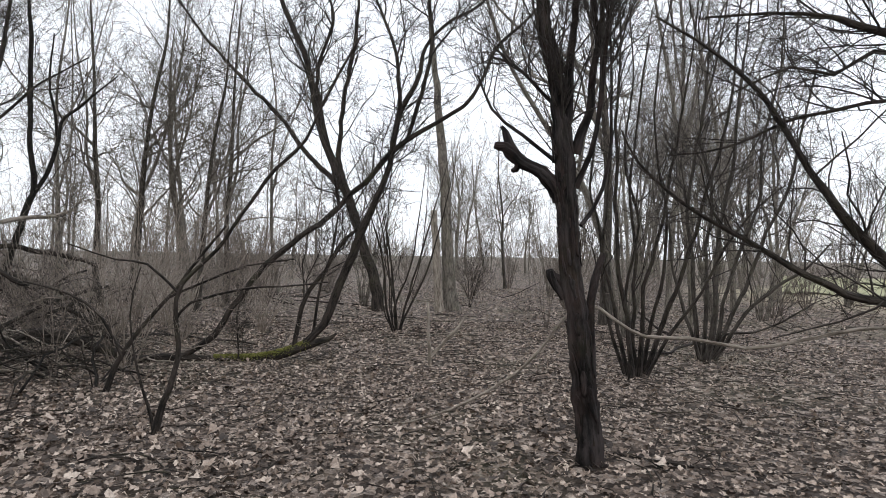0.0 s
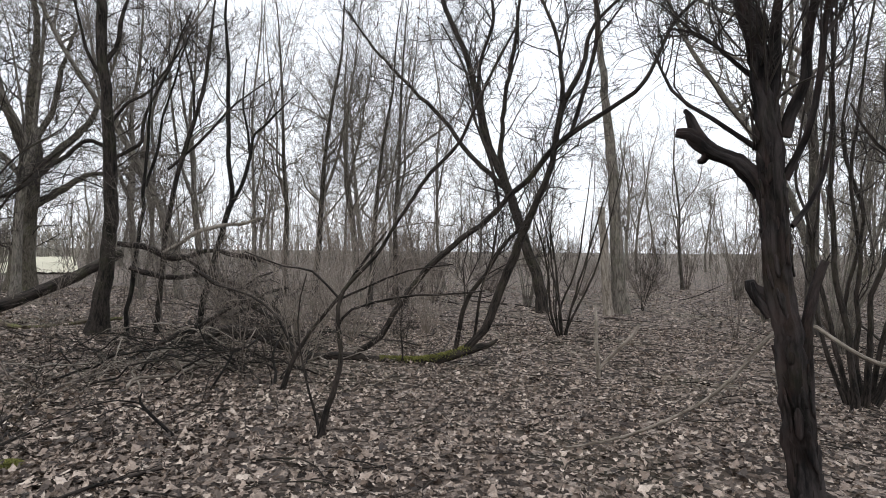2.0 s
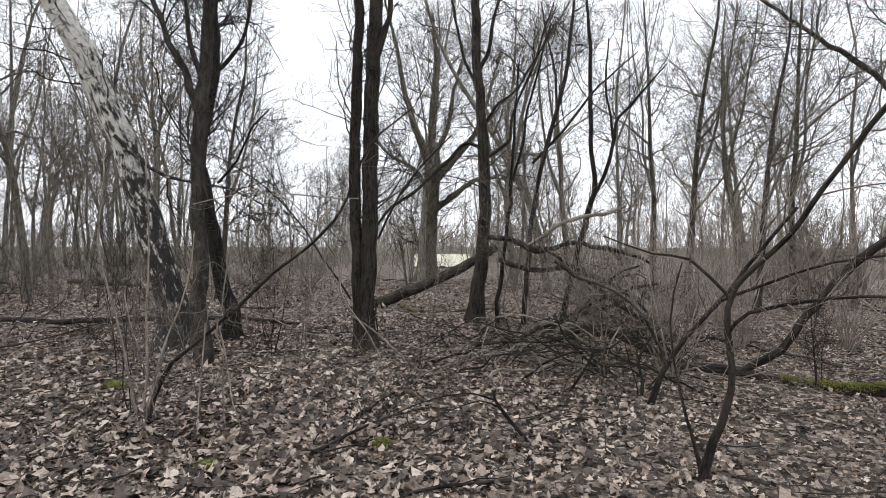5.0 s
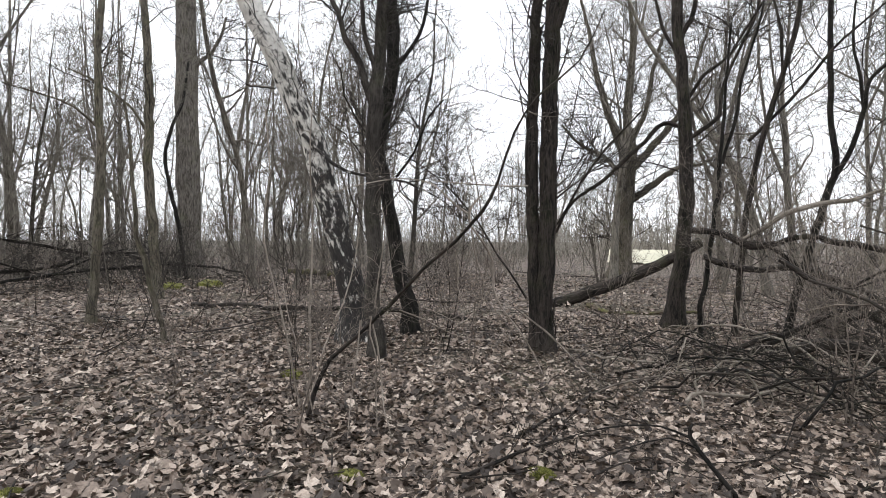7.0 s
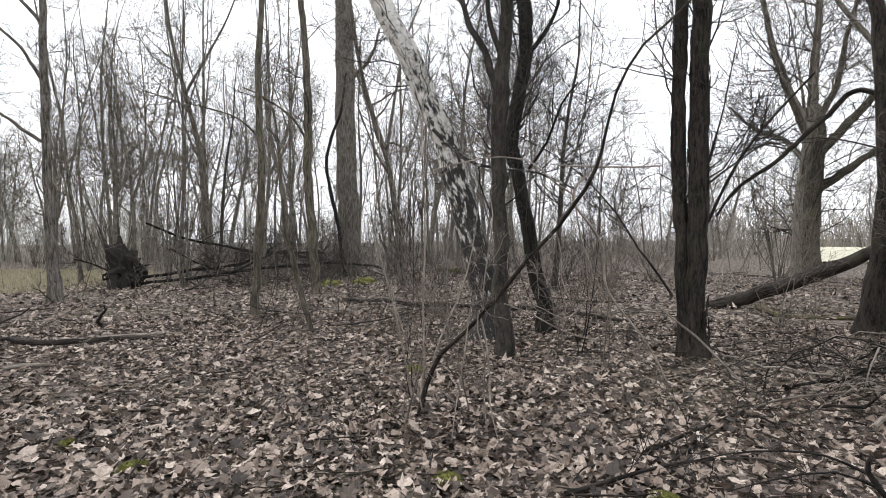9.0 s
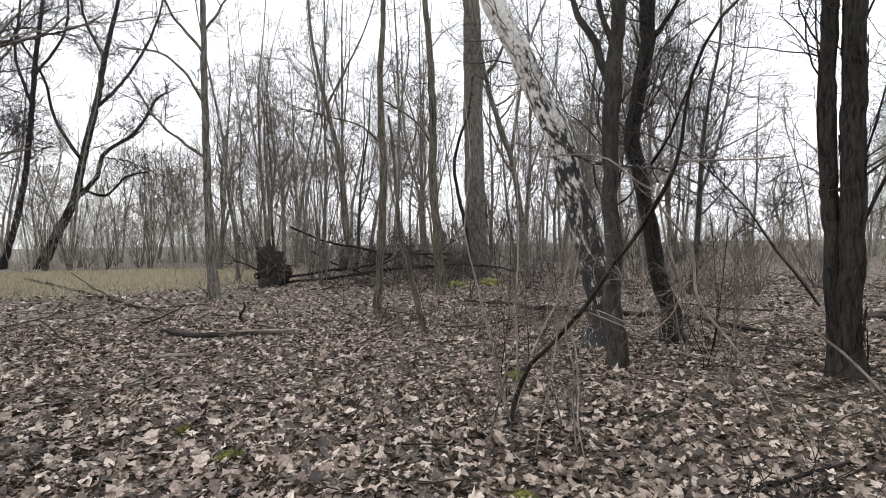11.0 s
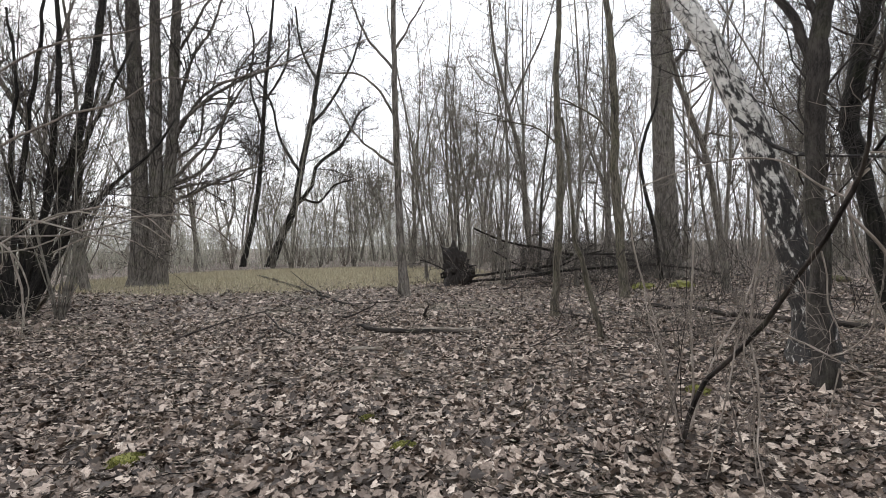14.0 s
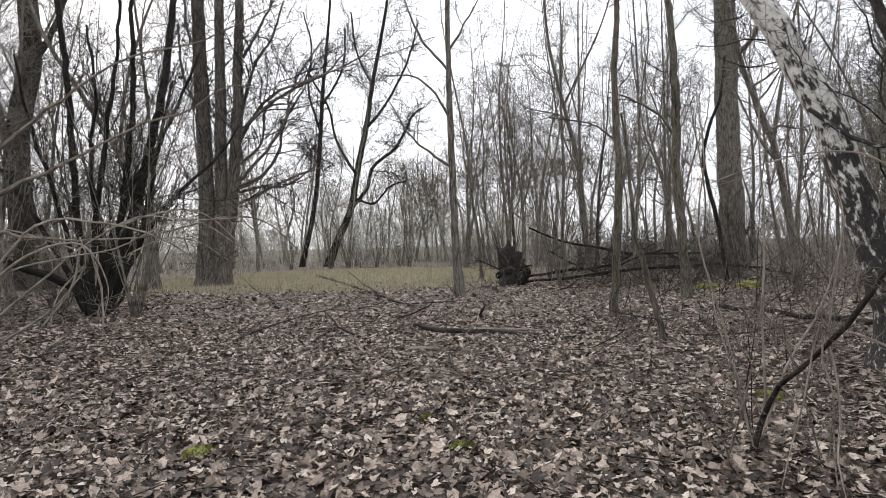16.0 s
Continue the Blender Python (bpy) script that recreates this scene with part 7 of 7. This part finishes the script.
for k, (x, y, s) in enumerate(((-4.84, 0.45, 0.09), (-3.79, -1.18, 0.12), (-4.62, 2.36, 0.09), (-5.3, -0.2, 0.07), (-4.2, 3.5, 0.08), (-7.3, 2.2, 0.12), (-21.0, 0.6, 0.5), (-20.0, -0.4, 0.45))):
    cushion("moss_cushion", "small cushion of yellow-green moss among leaves" if s < 0.2 else "low mossy mound at the foot of the tall tree", (x, y), s, 410 + k)


def moss_sleeve(name, label, ctrl, seed):
    """Moss grown over the upper side of a lying trunk."""
    rng = np.random.default_rng(seed)
    S = spline(ctrl, 0.02)
    n = 2600
    i = rng.integers(0, len(S), n)
    t = unit(np.gradient(S[:, :3], axis=0))[i]
    side = unit(np.cross(t, np.array([[0, 0, 1.0]])))
    upv = np.cross(side, t)
    a = rng.normal(0, 0.75, n)[:, None]
    d = upv * np.cos(a) + side * np.sin(a)
    p0 = S[i, :3] + d * S[i, 3:4] * 0.96
    d = unit(d + rng.normal(0, 0.35, (n, 3)))
    L = rng.uniform(0.012, 0.035, n)[:, None]
    P = np.stack([p0, p0 + d * L * 0.6, p0 + d * L], axis=1)
    w = Wood()
    w.stems(P, np.full((n, 1), 0.007) * np.array([[1, 0.8, 0.2]]), 3)
    ob = new(name, w.mesh(name, arch.root.location))
    ob.data.materials.append(moss_green)
    ob.parent = [c for c in arch.root.children if c.name.startswith("fallen_trunk")][0]
    tagged(ob, label, kind="stuff")


fallen = arch.limbs[0][1]
moss_sleeve("moss", "yellow-green moss on the fallen trunk", fallen[2:6], 430)


def root_plate():
    """The upturned roots of a fallen tree, caked with earth."""
    rng = np.random.default_rng(440)
    root = tagged(new("root_plate"), "upturned root plate of a fallen tree caked in black earth", "tree roots")
    root.location = (-19.6, -6.75, 0.0)
    bm = bmesh.new()
    bmesh.ops.create_icosphere(bm, subdivisions=4, radius=1.0)
    for v in bm.verts:
        k = 1 + 0.75 * noise.noise(v.co * 2.1 + Vector((3, 1, 7))) + 0.4 * noise.noise(v.co * 5) + 0.2 * noise.noise(v.co * 11)
        v.co = Vector((v.co.x * 0.3 * k, v.co.y * 0.52 * k, v.co.z * 0.74 * k + 0.5))
    bm.normal_update()
    me = bpy.data.meshes.new("earth_clod")
    bm.to_mesh(me)
    bm.free()
    part("earth_clod", me, root_earth, root)
    for i in range(9):
        a = rng.uniform(-0.5, 3.6)
        y, z = math.cos(a), math.sin(a)
        L = rng.uniform(0.45, 0.8)
        S = spline(((0, y * 0.2, 0.5 + z * 0.25, 0.05), (rng.normal(0, 0.1), y * 0.55, 0.5 + z * 0.6, 0.035), (rng.normal(0, 0.2), y * L, max(0.05, 0.5 + z * L + rng.normal(0, 0.1)), 0.01)), 0.08)
        w = Wood()
        w.stems(S[None, :, :3], S[None, :, 3], 7, 0.1, rng, True)
        part("root", w.mesh("root"), bark_dark, root)


root_plate()


def bark_plates(tree, ctrl, count, seed, material, low=0.0, high=1.0):
    """Torn plates of bark standing off a trunk, each a bent tapering strip."""
    rng = np.random.default_rng(seed)
    S = spline(ctrl, 0.03)
    for _ in range(count):
        i = int(rng.uniform(low, high) * (len(S) - 12))
        n = int(rng.integers(5, 10))
        a = rng.uniform(0, 6.283)
        r, width = S[i, 3], rng.uniform(0.012, 0.03)
        lift = rng.uniform(0.002, 0.016)
        tilt = rng.normal(0, 0.05)
        v, f = [], []
        for k in range(n):
            u = k / (n - 1)
            c = S[i + k, :3]
            off = r * 1.0 + 0.006 + lift * (2 * u - 1) ** 2 * (1 if u > 0.5 else 0.5)
            w = width * math.sin(0.35 + 2.5 * u) / r * rng.uniform(0.7, 1.1)
            for b, d in ((-w, 0), (0, 0.006), (w, 0), (0, -0.008)):
                q = a + tilt * k + b
                v.append((c[0] + math.cos(q) * (off + d) - tree.location.x, c[1] + math.sin(q) * (off + d) - tree.location.y, c[2] - tree.location.z))
        for k in range(n - 1):
            for j in range(4):
                f += [k * 4 + j, k * 4 + (j + 1) % 4, k * 4 + 4 + (j + 1) % 4, k * 4 + 4 + j]
        f += [3, 2, 1, 0] + [(n - 1) * 4 + j for j in range(4)]
        part("bark_plate", mesh_from("bark_plate", np.array(v), np.array(f), np.full((n - 1) * 4 + 2, 4), True, np.array(v) * 1.0), material, tree)


bark_plates(snag.root, snag.limbs[0][1], 110, 441, bark_torn, 0.0, 0.75)
bark_plates(ftree.root, ftree.limbs[0][1], 70, 442, bark_brown, 0.0, 0.7)


def grass(count, seed):
    """Dry grass over the clearing and the open field."""
    rng = np.random.default_rng(seed)
    a, r = rng.uniform(0, 6.283, count), np.sqrt(rng.uniform(0, 1, count)) * 10.0
    x, y = -23 + np.cos(a) * r, -17.8 + np.sin(a) * r
    h, t = rng.uniform(0.05, 0.22, count), rng.uniform(0, 6.283, count)
    b = rng.normal(0, 0.06, (count, 2))
    z = ground_height(x, y) * np.exp(-np.maximum(np.hypot(x, y) - 30, 0) / 20)
    v = np.stack([np.stack([x - np.cos(t) * 0.012, y - np.sin(t) * 0.012, z], -1), np.stack([x + np.cos(t) * 0.012, y + np.sin(t) * 0.012, z], -1), np.stack([x + b[:, 0], y + b[:, 1], z + h], -1)], axis=1)
    ob = new("grass", mesh_from("grass", v.reshape(-1, 3), np.arange(count * 3), np.full(count, 3), False))
    ob.data.materials.append(grass_dry)
    tagged(ob, "thin dry grass over the clearing", "grass", kind="stuff")


grass(52000, 450)

# the nearest leaves, one by one, on the ground
leaf_rng = np.random.default_rng(460)
leaf_kinds = []
for k in range(8):
    v, f, s = leaves(1, np.array([[0.0, 0.0]]), 0.095, leaf_rng)
    v[:, 2] -= v[:, 2].min()
    me = mesh_from("leaf", v, f, s, False)
    me.materials.append(dead_leaf)
    leaf_kinds.append(me)
for k, (x, y) in enumerate(scatter(300, 2.4, 4.2, -40, 165, leaf_rng)):
    ob = new("leaf", leaf_kinds[k % 8])
    ob.parent = ground
    ob.location = (x, y, float(ground_height(x, y)) + 0.025)
    ob.rotation_euler = (leaf_rng.normal(0, 0.15), leaf_rng.normal(0, 0.15), leaf_rng.uniform(0, 6.283))
